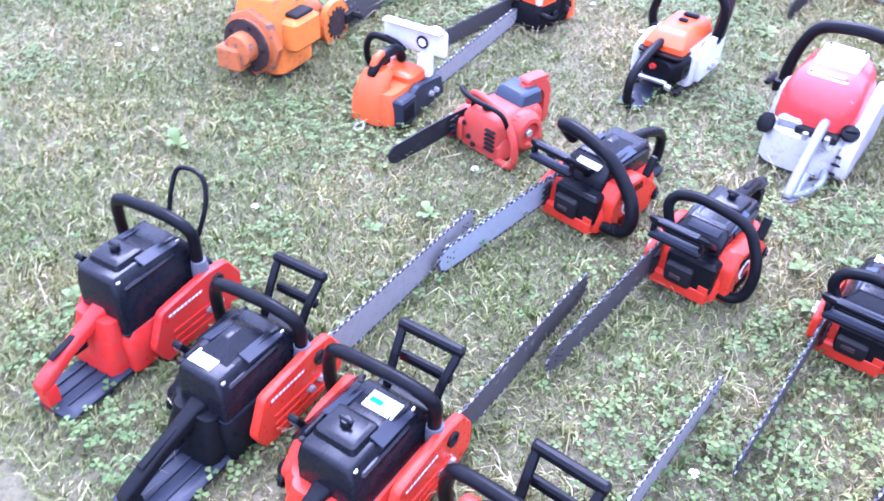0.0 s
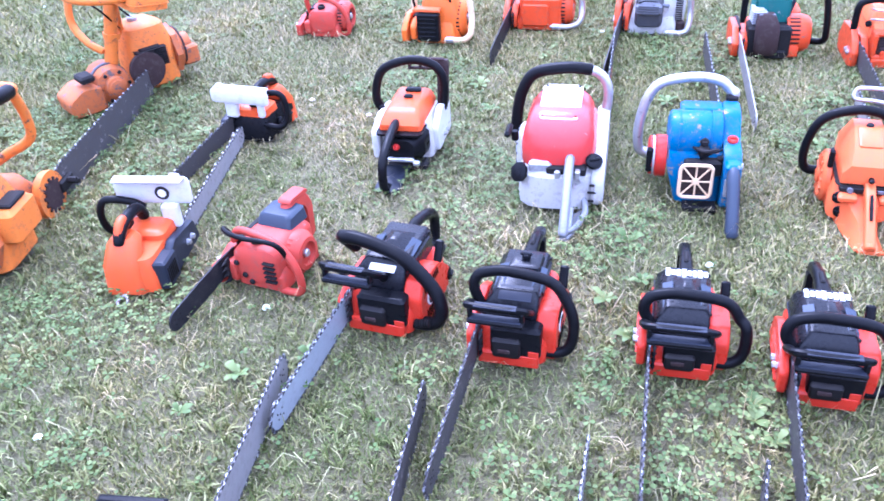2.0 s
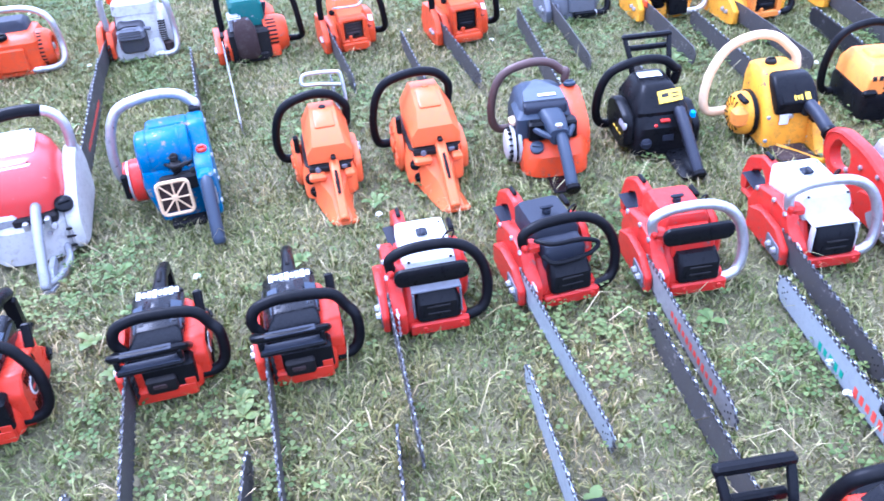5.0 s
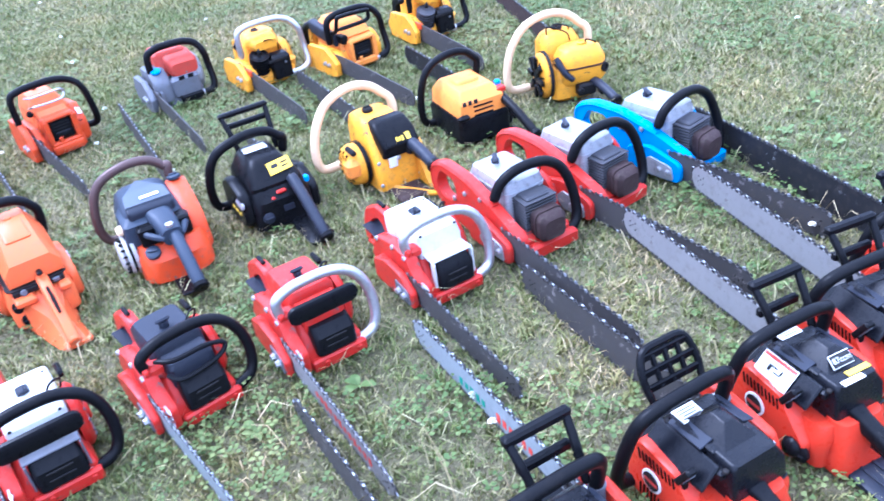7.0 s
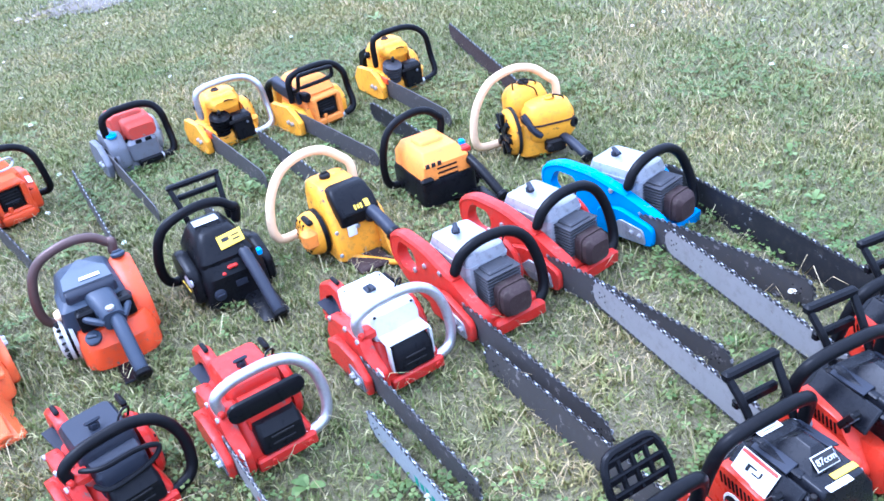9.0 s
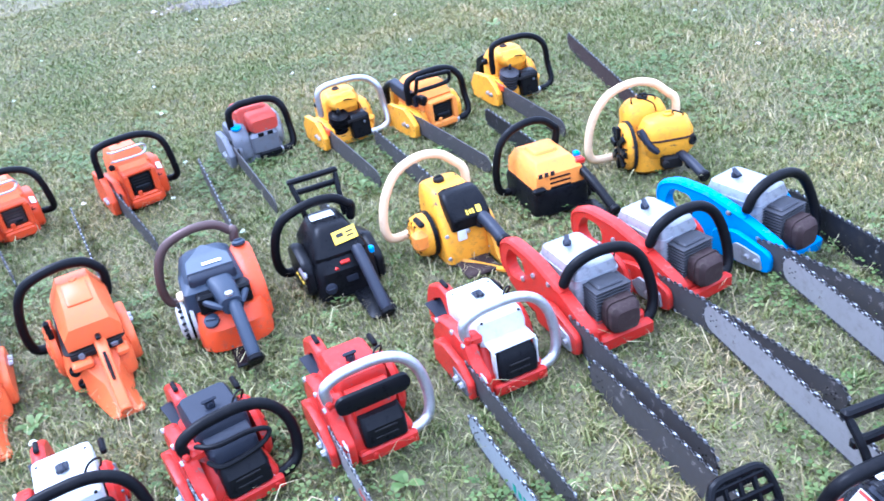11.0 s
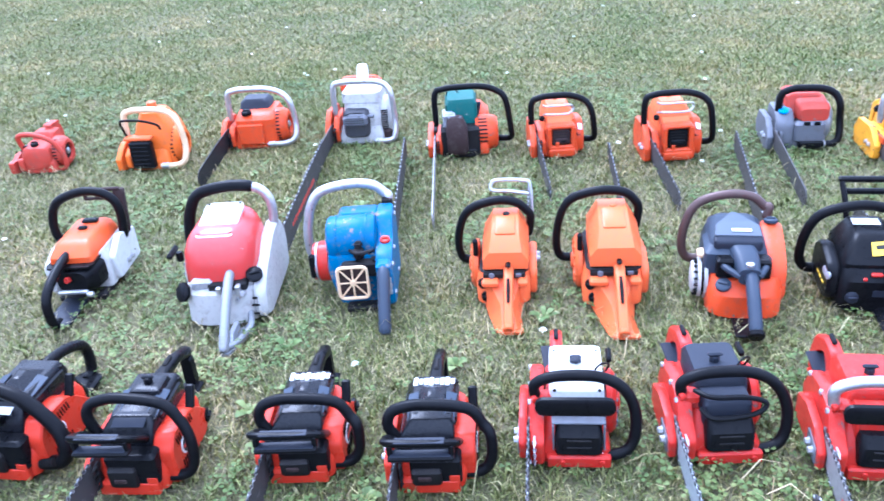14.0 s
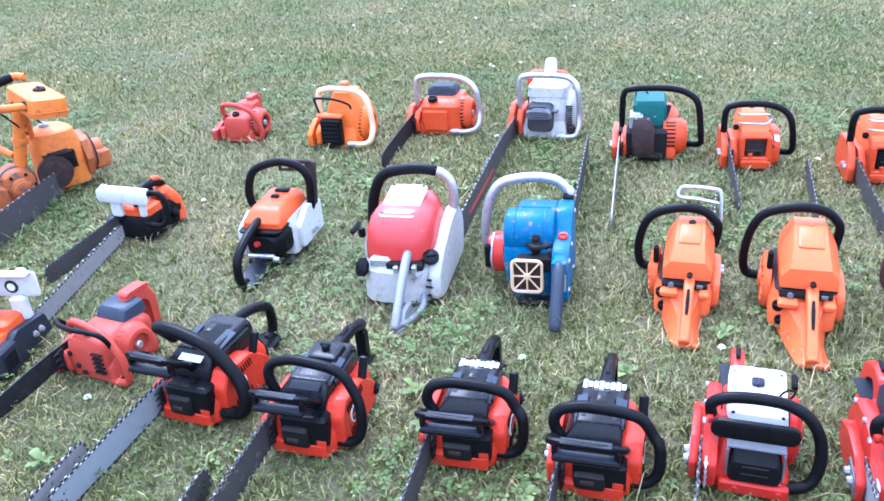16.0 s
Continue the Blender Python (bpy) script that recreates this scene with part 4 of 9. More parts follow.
# ---- saws of the second row, seen from behind ----
def hoop(r, W, y, zb, zt, mat, reach=0.05, rad=0.0135, lean=0.0, right=0.0, grip=None, grip_range=None, zr=None, arch=False):
    """Handle that rises from low on one side, crosses over and comes down on the other."""
    xl, xr = -W / 2 - reach, W / 2 + right
    zr = zr if zr is not None else zb + 0.08
    h = zt - zb
    pts = [(xl + reach * 1.1, y, zb), (xl + 0.022, y, zb + 0.001), (xl + 0.002, y + lean * 0.1, zb + 0.03), (xl + 0.002, y + lean * 0.35, zb + h * 0.42), (xl + 0.022, y + lean * 0.7, zb + h * 0.74), (xl + 0.062, y + lean * 0.95, zt - 0.016),
           (xl * 0.45 + xr * 0.55, y + lean, zt + 0.004), (xr - 0.05, y + lean, zt - 0.004), (xr - 0.012, y + lean * 0.9, zt - 0.034), (xr, y + lean * 0.6, (zt + zr) / 2), (xr - 0.008, y + lean * 0.3, zr)]
    if arch:
        w = xr - xl
        pts = [(xl + reach * 0.9, y, zb), (xl + 0.03, y, zb - 0.002), (xl + 0.004, y, zb + 0.024), (xl + w * 0.02, y + lean * 0.3, zb + h * 0.34), (xl + w * 0.1, y + lean * 0.6, zb + h * 0.64), (xl + w * 0.27, y + lean * 0.9, zb + h * 0.9),
               (xl + w * 0.53, y + lean, zt + 0.004), (xl + w * 0.76, y + lean, zt - h * 0.035), (xl + w * 0.92, y + lean * 0.9, zt - h * 0.2), (xr, y + lean * 0.6, (zt + zr) / 2 - 0.01), (xr, y + lean * 0.3, zr)]
    return wrap_handle(r, pts, mat, rad, grip, grip_range)


def tall_orange(x, y, heading, label, s=1.0, guard=False, bar=0.45, mat=PALE_ORANGE):
    r = thing("chainsaw", x, y, heading, label, "chainsaw", "second row of saws")
    part("casing", tower([(0.006, 0, 0.0, 0.15 * s, 0.24 * s, 0.03), (0.02, 0, 0.0, 0.19 * s, 0.28 * s, 0.03), (0.075, 0, 0.0, 0.195 * s, 0.28 * s, 0.04), (0.125 * s, 0, 0.02, 0.17 * s, 0.24 * s, 0.04)]), mat, r)
    def trap(yy, wb, wt, z0, z1):
        zm = z0 + 0.55 * (z1 - z0)
        return [((0.01 + xx) * s, yy * s, zz * s) for xx, zz in ((-wb, z0), (wb, z0), (wb, zm), (wt, z1), (-wt, z1), (-wb, zm))]
    hd = part("hood", rings([trap(*q) for q in ((-0.114, 0.074, 0.062, 0.136, 0.152), (-0.106, 0.081, 0.058, 0.130, 0.192), (-0.055, 0.083, 0.05, 0.13, 0.228), (0.04, 0.083, 0.047, 0.13, 0.256), (0.11, 0.08, 0.045, 0.13, 0.25), (0.14, 0.074, 0.05, 0.13, 0.2))]), mat, r)
    part("hood_panel", moved(tower([(-0.003, 0, 0, 0.074 * s, 0.09 * s, 0.006), (0.003, 0, 0, 0.072 * s, 0.088 * s, 0.006), (0.005, 0, 0, 0.064 * s, 0.08 * s, 0.005)]), pose(0.01 * s, -0.008 * s, 0.243 * s, 16.5, 0, 0)), mat, hd)
    # solid dark box in place of the shaded gap under the hood
    part("carburettor_gap", box(0.004 * s, -0.112 * s, 0.118 * s, 0.15 * s, 0.03, 0.02, 0.004), SOOT, r)
    part("carburettor", knob((-0.04 * s, -0.122 * s, 0.118 * s), (0, -1, 0.2), 0.01, 0.012, 8), GREY, r)
    part("choke_lever", box(0.055 * s, -0.125 * s, 0.12 * s, 0.02, 0.012, 0.012, 0.002), GREY, r)
    for x0, w in ((-0.045, 0.06), (0.07, 0.035)):
        part("tank_shoulder", box(x0 * s, -0.13 * s, 0.10 * s, w * s, 0.05, 0.022, 0.006), mat, r)
    part("worn_tip", box(0.026 * s, -0.303 * s, 0.013, 0.08 * s, 0.012, 0.014, 0.003), mat, r)
    part("hood_screw", knob((0.012, 0.05 * s, 0.249 * s), (0, 0, 1), 0.012, 0.012, 10), SOOT if guard else mat, hd)
    # wedge-shaped rear end with the grip along its spine
    yb = -0.13 * s
    part("rear_foot", rings([[(xx * s, yy * s, zz * s) for xx, yy, zz in lp] for lp in (
        [(-0.075, -0.10, 0.008), (0.075, -0.10, 0.008), (0.07, -0.10, 0.115), (-0.07, -0.10, 0.115)], [(-0.05, -0.2, 0.008), (0.062, -0.2, 0.008), (0.034, -0.2, 0.055), (-0.01, -0.2, 0.055)], [(-0.02, -0.30, 0.01), (0.072, -0.30, 0.01), (0.05, -0.30, 0.02), (0.0, -0.30, 0.02)])]), mat, r)
    g = part("rear_handle", spine([(-0.09 * s, 0.02 * s, 0.128 * s, 0.034 * s, 0.04 * s, 0.006), (-0.12 * s, 0.02 * s, 0.126 * s, 0.036 * s, 0.034 * s, 0.008), (-0.17 * s, 0.02 * s, 0.108 * s, 0.033 * s, 0.034 * s, 0.008), (-0.24 * s, 0.02 * s, 0.066 * s, 0.032 * s, 0.034 * s, 0.008), (-0.29 * s, 0.02 * s, 0.034 * s, 0.034 * s, 0.034 * s, 0.008), (-0.308 * s, 0.02 * s, 0.024 * s, 0.036 * s, 0.026 * s, 0.008)]), mat, r)
    part("grip_insert", tube([(0.02 * s, -0.17 * s, 0.132 * s), (0.02 * s, -0.24 * s, 0.086 * s)], 0.006, 8, 2), BLACK, g)
    part("throttle_lock", box(0.02 * s, -0.115 * s, 0.155 * s, 0.016, 0.035, 0.012, 0.004), BLACK, g)
    part("handle_end", knob((0.02 * s, -0.298 * s, 0.03), (0, -1, -0.5), 0.018 * s, 0.014), mat, g)
    part("seam", tower([(0.128 * s, 0.004, 0.005, 0.178 * s, 0.26 * s, 0.025), (0.131 * s, 0.004, 0.005, 0.178 * s, 0.26 * s, 0.025)]), SOOT, r)
    starter(r, -0.092 * s, 0.02, 0.085 * s, 0.085 * s, mat, mat, 0.026, -1, False)
    slots(r, SOOT, (-0.09 * s, -0.11 * s, 0.05 * s), (0, 1, 0), (0, 0, 1), 7, 0.05, 0.004, 0.009)
    part("pull_handle", cat(box(-0.10 * s, -0.03, 0.175 * s, 0.018, 0.02, 0.06, 0.006)), BLACK, r)
    cap(r, (-0.07 * s, -0.125 * s, 0.085), (-0.4, -1, 0.3), 0.017, 0.012)
    cap(r, (-0.06 * s, -0.135 * s, 0.045), (-0.3, -1, 0.2), 0.017, 0.012)
    cc = part("clutch_cover", slab(rounded([(0.15 * s, 0.03), (0.14 * s, 0.1), (0.0, 0.13 * s), (-0.09 * s, 0.1), (-0.09 * s, 0.02)], 0.02), 0.09 * s, 0.12 * s, 0.008), mat, r)
    nuts(cc, 0.12 * s, [(0.09, 0.07), (0.06, 0.07)])
    hoop(r, 0.19 * s, 0.09 * s, 0.06, 0.29 * s, RUBBER, 0.078 * s, 0.0145, -0.01, 0.006, zr=0.16 * s)
    if guard:
        part("hand_guard", tube([(0.10, 0.09, 0.2), (0.095, 0.12, 0.3), (0.07, 0.13, 0.315), (-0.02, 0.13, 0.318), (-0.04, 0.125, 0.305), (-0.035, 0.115, 0.29), (0.02, 0.11, 0.288), (0.09, 0.105, 0.28)], 0.006, 8, 6), CHROME, r, "thin chromed wire guard")
    guide_bar(r, 0.088 * s, 0.14 * s, bar, 0.065, BAR_DARK if not guard else BAR_STEEL, z1=0.05)
    r.scale = (0.92, 1.0, 1.0)
    return r


def red_white(x, y, heading):
    r = thing("chainsaw", x, y, heading, "large old chainsaw, red domed hood on a white casting", "chainsaw", "second row of saws")
    part("base_casting", tower([(0.008, -0.01, -0.02, 0.2, 0.26, 0.06), (0.02, -0.01, -0.02, 0.24, 0.3, 0.075), (0.12, -0.01, -0.01, 0.236, 0.3, 0.075), (0.14, -0.01, 0.0, 0.212, 0.27, 0.065), (0.15, -0.01, 0.02, 0.18, 0.22, 0.05)]), WHITE, r)
    dm = part("hood", tower([(0.115, -0.012, 0.015, 0.20, 0.27, 0.065), (0.14, -0.012, 0.015, 0.228, 0.30, 0.075), (0.185, -0.012, 0.02, 0.228, 0.296, 0.075), (0.232, -0.012, 0.02, 0.212, 0.275, 0.065), (0.265, -0.012, 0.024, 0.186, 0.24, 0.05), (0.284, -0.012, 0.03, 0.152, 0.205, 0.038), (0.292, -0.012, 0.035, 0.12, 0.17, 0.03)]), DOME_RED, r, "glossy red domed hood")
    part("hood_crease", cat(*[tube([(-0.012 + sx * 0.062, 0.12, 0.277), (-0.012 + sx * 0.07, 0.03, 0.272), (-0.012 + sx * 0.06, -0.06, 0.25), (-0.012 + sx * 0.045, -0.1, 0.2)], 0.005, 6, 5) for sx in (-1, 1)]), DOME_RED, dm)
    part("hood_plate", moved(tower([(-0.022, 0, 0.02, 0.118, 0.14, 0.02), (-0.002, 0, 0, 0.124, 0.185, 0.02), (0.003, 0, 0, 0.124, 0.185, 0.02), (0.005, 0, 0, 0.117, 0.178, 0.018)]), pose(-0.012, 0.012, 0.2925, 10, 0, 0)), CLEAN_WHITE, dm, "white plate on the red hood")
    for sx in (-1, 1):
        for sy in (-1, 1):
            part("screw", knob((-0.012 + sx * 0.05, 0.012 + sy * 0.078, 0.2965 + sy * 0.0138), (0, 0, 1), 0.004, 0.004, 8), SOOT, dm)
    part("bonnet_clip", tube([(-0.02, -0.095, 0.15), (-0.022, -0.1, 0.185), (-0.006, -0.1, 0.187), (-0.004, -0.095, 0.15)], 0.003, 6, 4), CHROME, dm)
    part("side_casting", slab(rounded([(0.2, 0.03), (0.22, 0.15), (0.17, 0.225), (0.06, 0.22), (-0.08, 0.165), (-0.15, 0.12), (-0.16, 0.03), (-0.1, 0.015)], 0.03, 4), 0.096, 0.134, 0.012), WHITE, r)
    # dark block that paints the shade of the gap behind the hood
    part("carburettor_gap", box(0.02, -0.128, 0.138, 0.12, 0.04, 0.03, 0.006), SOOT, r)
    part("linkage", box(0.055, -0.15, 0.135, 0.016, 0.03, 0.03, 0.003), CHROME, r)
    part("bracket", box(-0.005, -0.15, 0.13, 0.018, 0.02, 0.03, 0.004), CHROME, r)
    part("adjuster", knob((0.07, -0.15, 0.12), (0, -1, 0.3), 0.009, 0.02), CHROME, r)
    part("adjuster", knob((0.05, -0.155, 0.1), (0, -1, 0.3), 0.007, 0.014), CHROME, r)
    cap(r, (0.10, -0.11, 0.155), (0.2, -0.5, 1), 0.026, 0.016)
    part("cap_knob", lathe((-0.118, -0.13, 0.12), (-0.6, -0.7, 0.5), [(0, 0.02), (0.004, 0.032), (0.014, 0.032), (0.018, 0.022)], 8), BLACK, r)
    starter(r, -0.115, 0.03, 0.12, 0.085, WHITE, GREY, 0.03, -1, False, SILVER)
    part("pull_handle", cat(box(-0.17, -0.03, 0.21, 0.02, 0.075, 0.022, 0.008), knob((-0.15, -0.03, 0.18), (0, 0, 1), 0.012, 0.03)), RUBBER, r)
    g = part("rear_handle", tube([(0.03, -0.11, 0.172), (0.03, -0.145, 0.166), (0.03, -0.22, 0.115), (0.03, -0.29, 0.052), (0.03, -0.32, 0.02)], 0.0145, 12, 6, 1.2), WORN_ALU, r, "worn bare metal rear handle")
    part("grip_recess", tube([(0.03, -0.17, 0.166), (0.03, -0.25, 0.105), (0.03, -0.285, 0.074)], 0.005, 8, 4), GREY, g)
    part("lower_strut", tube([(0.03, -0.31, 0.025), (0.06, -0.27, 0.022), (0.085, -0.2, 0.03), (0.075, -0.14, 0.05)], 0.010, 10, 6), WORN_ALU, g)
    part("heel_plate", rings([[(a, b, z) for a, b in ((0.02, -0.325), (0.045, -0.325), (0.092, -0.2), (0.07, -0.16), (0.04, -0.2))] for z in (0.008, 0.016)]), WORN_ALU, g)
    part("throttle_trigger", box(0.03, -0.17, 0.125, 0.01, 0.03, 0.03, 0.004), CHROME, g)
    part("handle_bracket", slab(rounded([(-0.19, 0.02), (-0.19, 0.045), (-0.27, 0.05), (-0.292, 0.024), (-0.27, 0.016)], 0.006), 0.036, 0.05, 0.003), SILVER, g)
    for yy, zz, w in ((-0.153, 0.075, 0.026), (-0.153, 0.045, 0.02), (-0.153, 0.10, 0.016)):
        part("recess", box(0.1, yy, zz, w, 0.006, 0.008, 0.002), SOOT, r)
    part("casting_seam", tower([(0.118, -0.01, 0.002, 0.218, 0.284, 0.055), (0.121, -0.01, 0.002, 0.218, 0.284, 0.055)]), GREY, r)
    part("air_filter", box(-0.06, -0.128, 0.145, 0.07, 0.03, 0.04, 0.01), SILVER, r)
    hoop(r, 0.21, 0.13, 0.08, 0.348, CHROME, 0.062, 0.0155, 0.01, 0.02, RUBBER, (14, 50), zr=0.18)
    guide_bar(r, 0.11, 0.2, 1.0, 0.09, BAR_DARK, z0=0.08, z1=0.06)
    spikes(r, 0.1, 0.215, 0.08)
    for yy, zz in ((-0.1, 0.06), (0.0, 0.05), (0.1, 0.07), (-0.12, 0.1)):
        part("bolt", knob((0.126, yy, zz), (1, 0, 0), 0.008, 0.006, 6), CHROME, r)
    bar_print(r, 0.11, 0.3, [(MARK_RED, (0.1, 0.6))], 0.075, 0.02, 0.03)
    return r


def blue_saw(x, y, heading):
    r = thing("chainsaw", x, y, heading, "old worn blue chainsaw with cream spoked grille", "chainsaw", "second row of saws")
    part("base", tower([(0.008, -0.01, 0.02, 0.11, 0.2, 0.02), (0.016, -0.01, 0.02, 0.13, 0.22, 0.02), (0.09, -0.02, 0.02, 0.15, 0.22, 0.02), (0.13, -0.02, 0.02, 0.17, 0.2, 0.02), (0.17, -0.02, 0.02, 0.16, 0.18, 0.02)]), BLUE, r)
    tk = part("fuel_tank", lathe((-0.105, 0.02, 0.19), (1, 0, 0), [(0, 0.055), (0.006, 0.07), (0.012, 0.074), (0.15, 0.074), (0.156, 0.07), (0.16, 0.055)], 28), BLUE, r)
    part("tank_band", lathe((-0.075, 0.02, 0.19), (1, 0, 0), [(0, 0.0765), (0.006, 0.0765)], 28), BLUE, tk)
    part("tank_band", lathe((0.02, 0.02, 0.19), (1, 0, 0), [(0, 0.0765), (0.006, 0.0765)], 28), BLUE, tk)
    cap(r, (0.0, -0.045, 0.2), (0, -1, 0.4), 0.013, 0.02, SOOT)
    part("carburettor", cat(knob((0.0, -0.06, 0.165), (0, -0.3, 1), 0.018, 0.03), box(0.02, -0.07, 0.15, 0.06, 0.03, 0.025, 0.006), knob((0.04, -0.08, 0.16), (1, 0, 0.3), 0.01, 0.03)), SOOT, r)
    fr = part("side_frame", slab(rounded([(0.15, 0.015), (0.16, 0.2), (0.12, 0.265), (0.04, 0.262), (-0.02, 0.2), (-0.10, 0.19), (-0.14, 0.15), (-0.14, 0.03), (-0.1, 0.012)], 0.02, 3), 0.055, 0.105, 0.007), BLUE, r)
    for yy, zz in ((-0.11, 0.16), (-0.11, 0.06), (-0.02, 0.17), (0.1, 0.23), (0.05, 0.05)):
        part("bolt", knob((0.103, yy, zz), (1, 0, 0), 0.008, 0.007, 6), CHROME, fr)
    cap(fr, (0.082, -0.03, 0.198), (0, -0.3, 1), 0.016, 0.012, RED)
    part("plate", box(0.08, -0.142, 0.1, 0.04, 0.006, 0.06, 0.002), SILVER, fr)
    # cream grille with eight spokes
    fm = Matrix.Translation((-0.02, -0.128, 0.11)) @ Matrix.Rotation(radians(90), 4, "X")
    rim = rrect(0.092, 0.108, 0.016, 4)
    gr = part("grille", moved(cat(tube([(a, b, 0) for a, b in rim] + [(rim[0][0], rim[0][1], 0)], 0.0055, 8, 0), knob((0, 0, -0.004), (0, 0, 1), 0.011, 0.01),
                                  *[tube([(0, 0, 0), (0.044 * math.cos(a) * (1.3 if k % 2 else 1), 0.053 * math.sin(a) * (1.3 if k % 2 else 1), 0)], 0.004, 6, 1) for k, a in enumerate(math.pi / 4 * i for i in range(8))]), fm), CREAM, r, "cream air intake grille")
    part("filter_mesh", moved(box(0, 0, -0.012, 0.086, 0.1, 0.012, 0.003), fm), RUST, gr)
    st = part("starter_drum", lathe((-0.105, 0.01, 0.12), (-1, 0, 0), [(0, 0.065), (0.03, 0.065), (0.034, 0.06), (0.05, 0.06), (0.054, 0.05)], 24), RED, r)
    part("drum_ring", lathe((-0.14, 0.01, 0.12), (-1, 0, 0), [(0, 0.062), (0.006, 0.062)], 24), SILVER, st)
    part("pull_handle", cat(box(-0.155, -0.04, 0.13, 0.02, 0.022, 0.085, 0.007)), RUBBER, r)
    g = part("rear_handle", tube([(0.08, -0.12, 0.16), (0.08, -0.17, 0.145), (0.08, -0.25, 0.07), (0.08, -0.29, 0.022)], 0.019, 12, 6, 1.15), PALE_SLATE, r, "worn slate-blue rear grip")
    part("grip_mount", box(0.08, -0.13, 0.155, 0.046, 0.05, 0.05, 0.008), BLUE, g)
    part("throttle_trigger", box(0.08, -0.17, 0.105, 0.01, 0.03, 0.035, 0.004), CHROME, g)
    hoop(r, 0.2, 0.12, 0.07, 0.322, CHROME, 0.09, 0.016, 0.02, -0.01, zr=0.23)
    part("handle_clamp", box(0.085, 0.135, 0.262, 0.035, 0.05, 0.04, 0.01), SOOT, r)
    # two added dark boxes: shade under the base and below the tank
    part("base_skid", box(0.0, 0.0, 0.012, 0.1, 0.26, 0.02, 0.004), SOOT, r)
    part("engine_gap", box(0.0, -0.085, 0.135, 0.11, 0.03, 0.05, 0.006), SOOT, r)
    part("front_tank_box", box(-0.005, 0.085, 0.235, 0.13, 0.07, 0.05, 0.008), BLUE, r)
    part("air_lever", tube([(-0.03, -0.055, 0.185), (0.0, -0.09, 0.19), (0.04, -0.085, 0.195)], 0.006, 8, 5), SOOT, r)
    wire(r, [(0.03, -0.06, 0.17), (0.05, -0.09, 0.2), (0.02, -0.1, 0.19), (-0.02, -0.07, 0.15)])
    guide_bar(r, 0.082, 0.15, 1.0, 0.085, BAR_DARK, z0=0.08, z1=0.06)
    return r


def red_grey(x, y, heading):
    r = thing("chainsaw", x, y, heading, "red-orange chainsaw with slate hood and brown hoop handle", "chainsaw", "second row of saws")
    part("tank", tower([(0.006, 0, -0.03, 0.17, 0.2, 0.05), (0.02, 0, -0.03, 0.21, 0.24, 0.06), (0.085, 0, -0.02, 0.21, 0.25, 0.06), (0.12, 0, 0.0, 0.19, 0.22, 0.05)]), DEEP_ORANGE, r)
    part("side_casing", slab(rounded([(0.18, 0.03), (0.17, 0.17), (0.1, 0.215), (-0.02, 0.18), (-0.08, 0.14), (-0.1, 0.04)], 0.03, 3), 0.055, 0.115, 0.012), DEEP_ORANGE, r)
    hd = part("hood", tower([(0.10, -0.02, 0.04, 0.185, 0.22, 0.03), (0.15, -0.02, 0.045, 0.18, 0.22, 0.03), (0.205, -0.02, 0.05, 0.15, 0.19, 0.03), (0.22, -0.02, 0.05, 0.12, 0.16, 0.03), (0.225, -0.02, 0.05, 0.09, 0.13, 0.025)]), PALE_SLATE, r)
    # peak coloured lighter than the hood to show reflected sky
    part("hood_peak", rings([[(-0.026, 0.125, 0.215), (-0.014, 0.125, 0.215), (-0.014, 0.125, 0.226), (-0.026, 0.125, 0.226)], [(-0.085, 0.015, 0.2), (0.045, 0.015, 0.2), (0.04, 0.015, 0.238), (-0.08, 0.015, 0.238)], [(-0.09, -0.03, 0.19), (0.05, -0.03, 0.19), (0.045, -0.03, 0.226), (-0.085, -0.03, 0.226)]]), SHEEN_SLATE, hd)
    part("filter_block", spine([(-0.025, -0.02, 0.195, 0.135, 0.055, 0.006), (-0.045, -0.02, 0.19, 0.135, 0.05, 0.008), (-0.05, -0.02, 0.188, 0.12, 0.04, 0.008)]), SLATE, hd)
    part("side_lobe", tower([(0.11, -0.075, 0.0, 0.09, 0.14, 0.012), (0.18, -0.072, 0.0, 0.08, 0.13, 0.012), (0.196, -0.066, 0.01, 0.06, 0.1, 0.012)]), PALE_SLATE, hd)
    for x0, x1, w in ((-0.075, -0.02, 0.05), (0.065, 0.03, 0.04)):
        part("recess", box(x0 * 0.75, -0.075, 0.15, w, 0.05, 0.06, 0.006), BLACK, hd)
        part("arm", tube([(x0, -0.06, 0.17), (x0 * 0.8, -0.1, 0.16), (x1, -0.14, 0.15)], 0.01, 8, 4), PALE_SLATE, hd)
    label_plate(hd, (-0.01, -0.01, 0.2325), (1, 0, 0), (0, 0.966, 0.258), 0.055, 0.012, LABEL)
    part("handle_mount", spine([(-0.02, -0.01, 0.18, 0.08, 0.06, 0.02), (-0.1, 0.0, 0.17, 0.07, 0.06, 0.02), (-0.14, 0.005, 0.15, 0.06, 0.05, 0.018)]), PALE_SLATE, r)
    g = rear_stick(r, (0.01, -0.12, 0.155), (0.015, -0.285, 0.05), PALE_SLATE, 0.019, end=BLACK)
    part("screw", knob((0.005, -0.125, 0.178), (0, 0, 1), 0.012, 0.01), CHROME, g)
    part("rear_flap", moved(box(0, 0, 0, 0.07, 0.12, 0.006, 0.002), pose(0.0, -0.2, 0.022, -6, 0, 0)), BLACK, r)
    cap(r, (-0.06, -0.115, 0.105), (-0.2, -0.5, 1), 0.022, 0.014, PALE_SLATE)
    cap(r, (0.085, 0.09, 0.21), (0, 0.2, 1), 0.02, 0.012, PALE_SLATE)
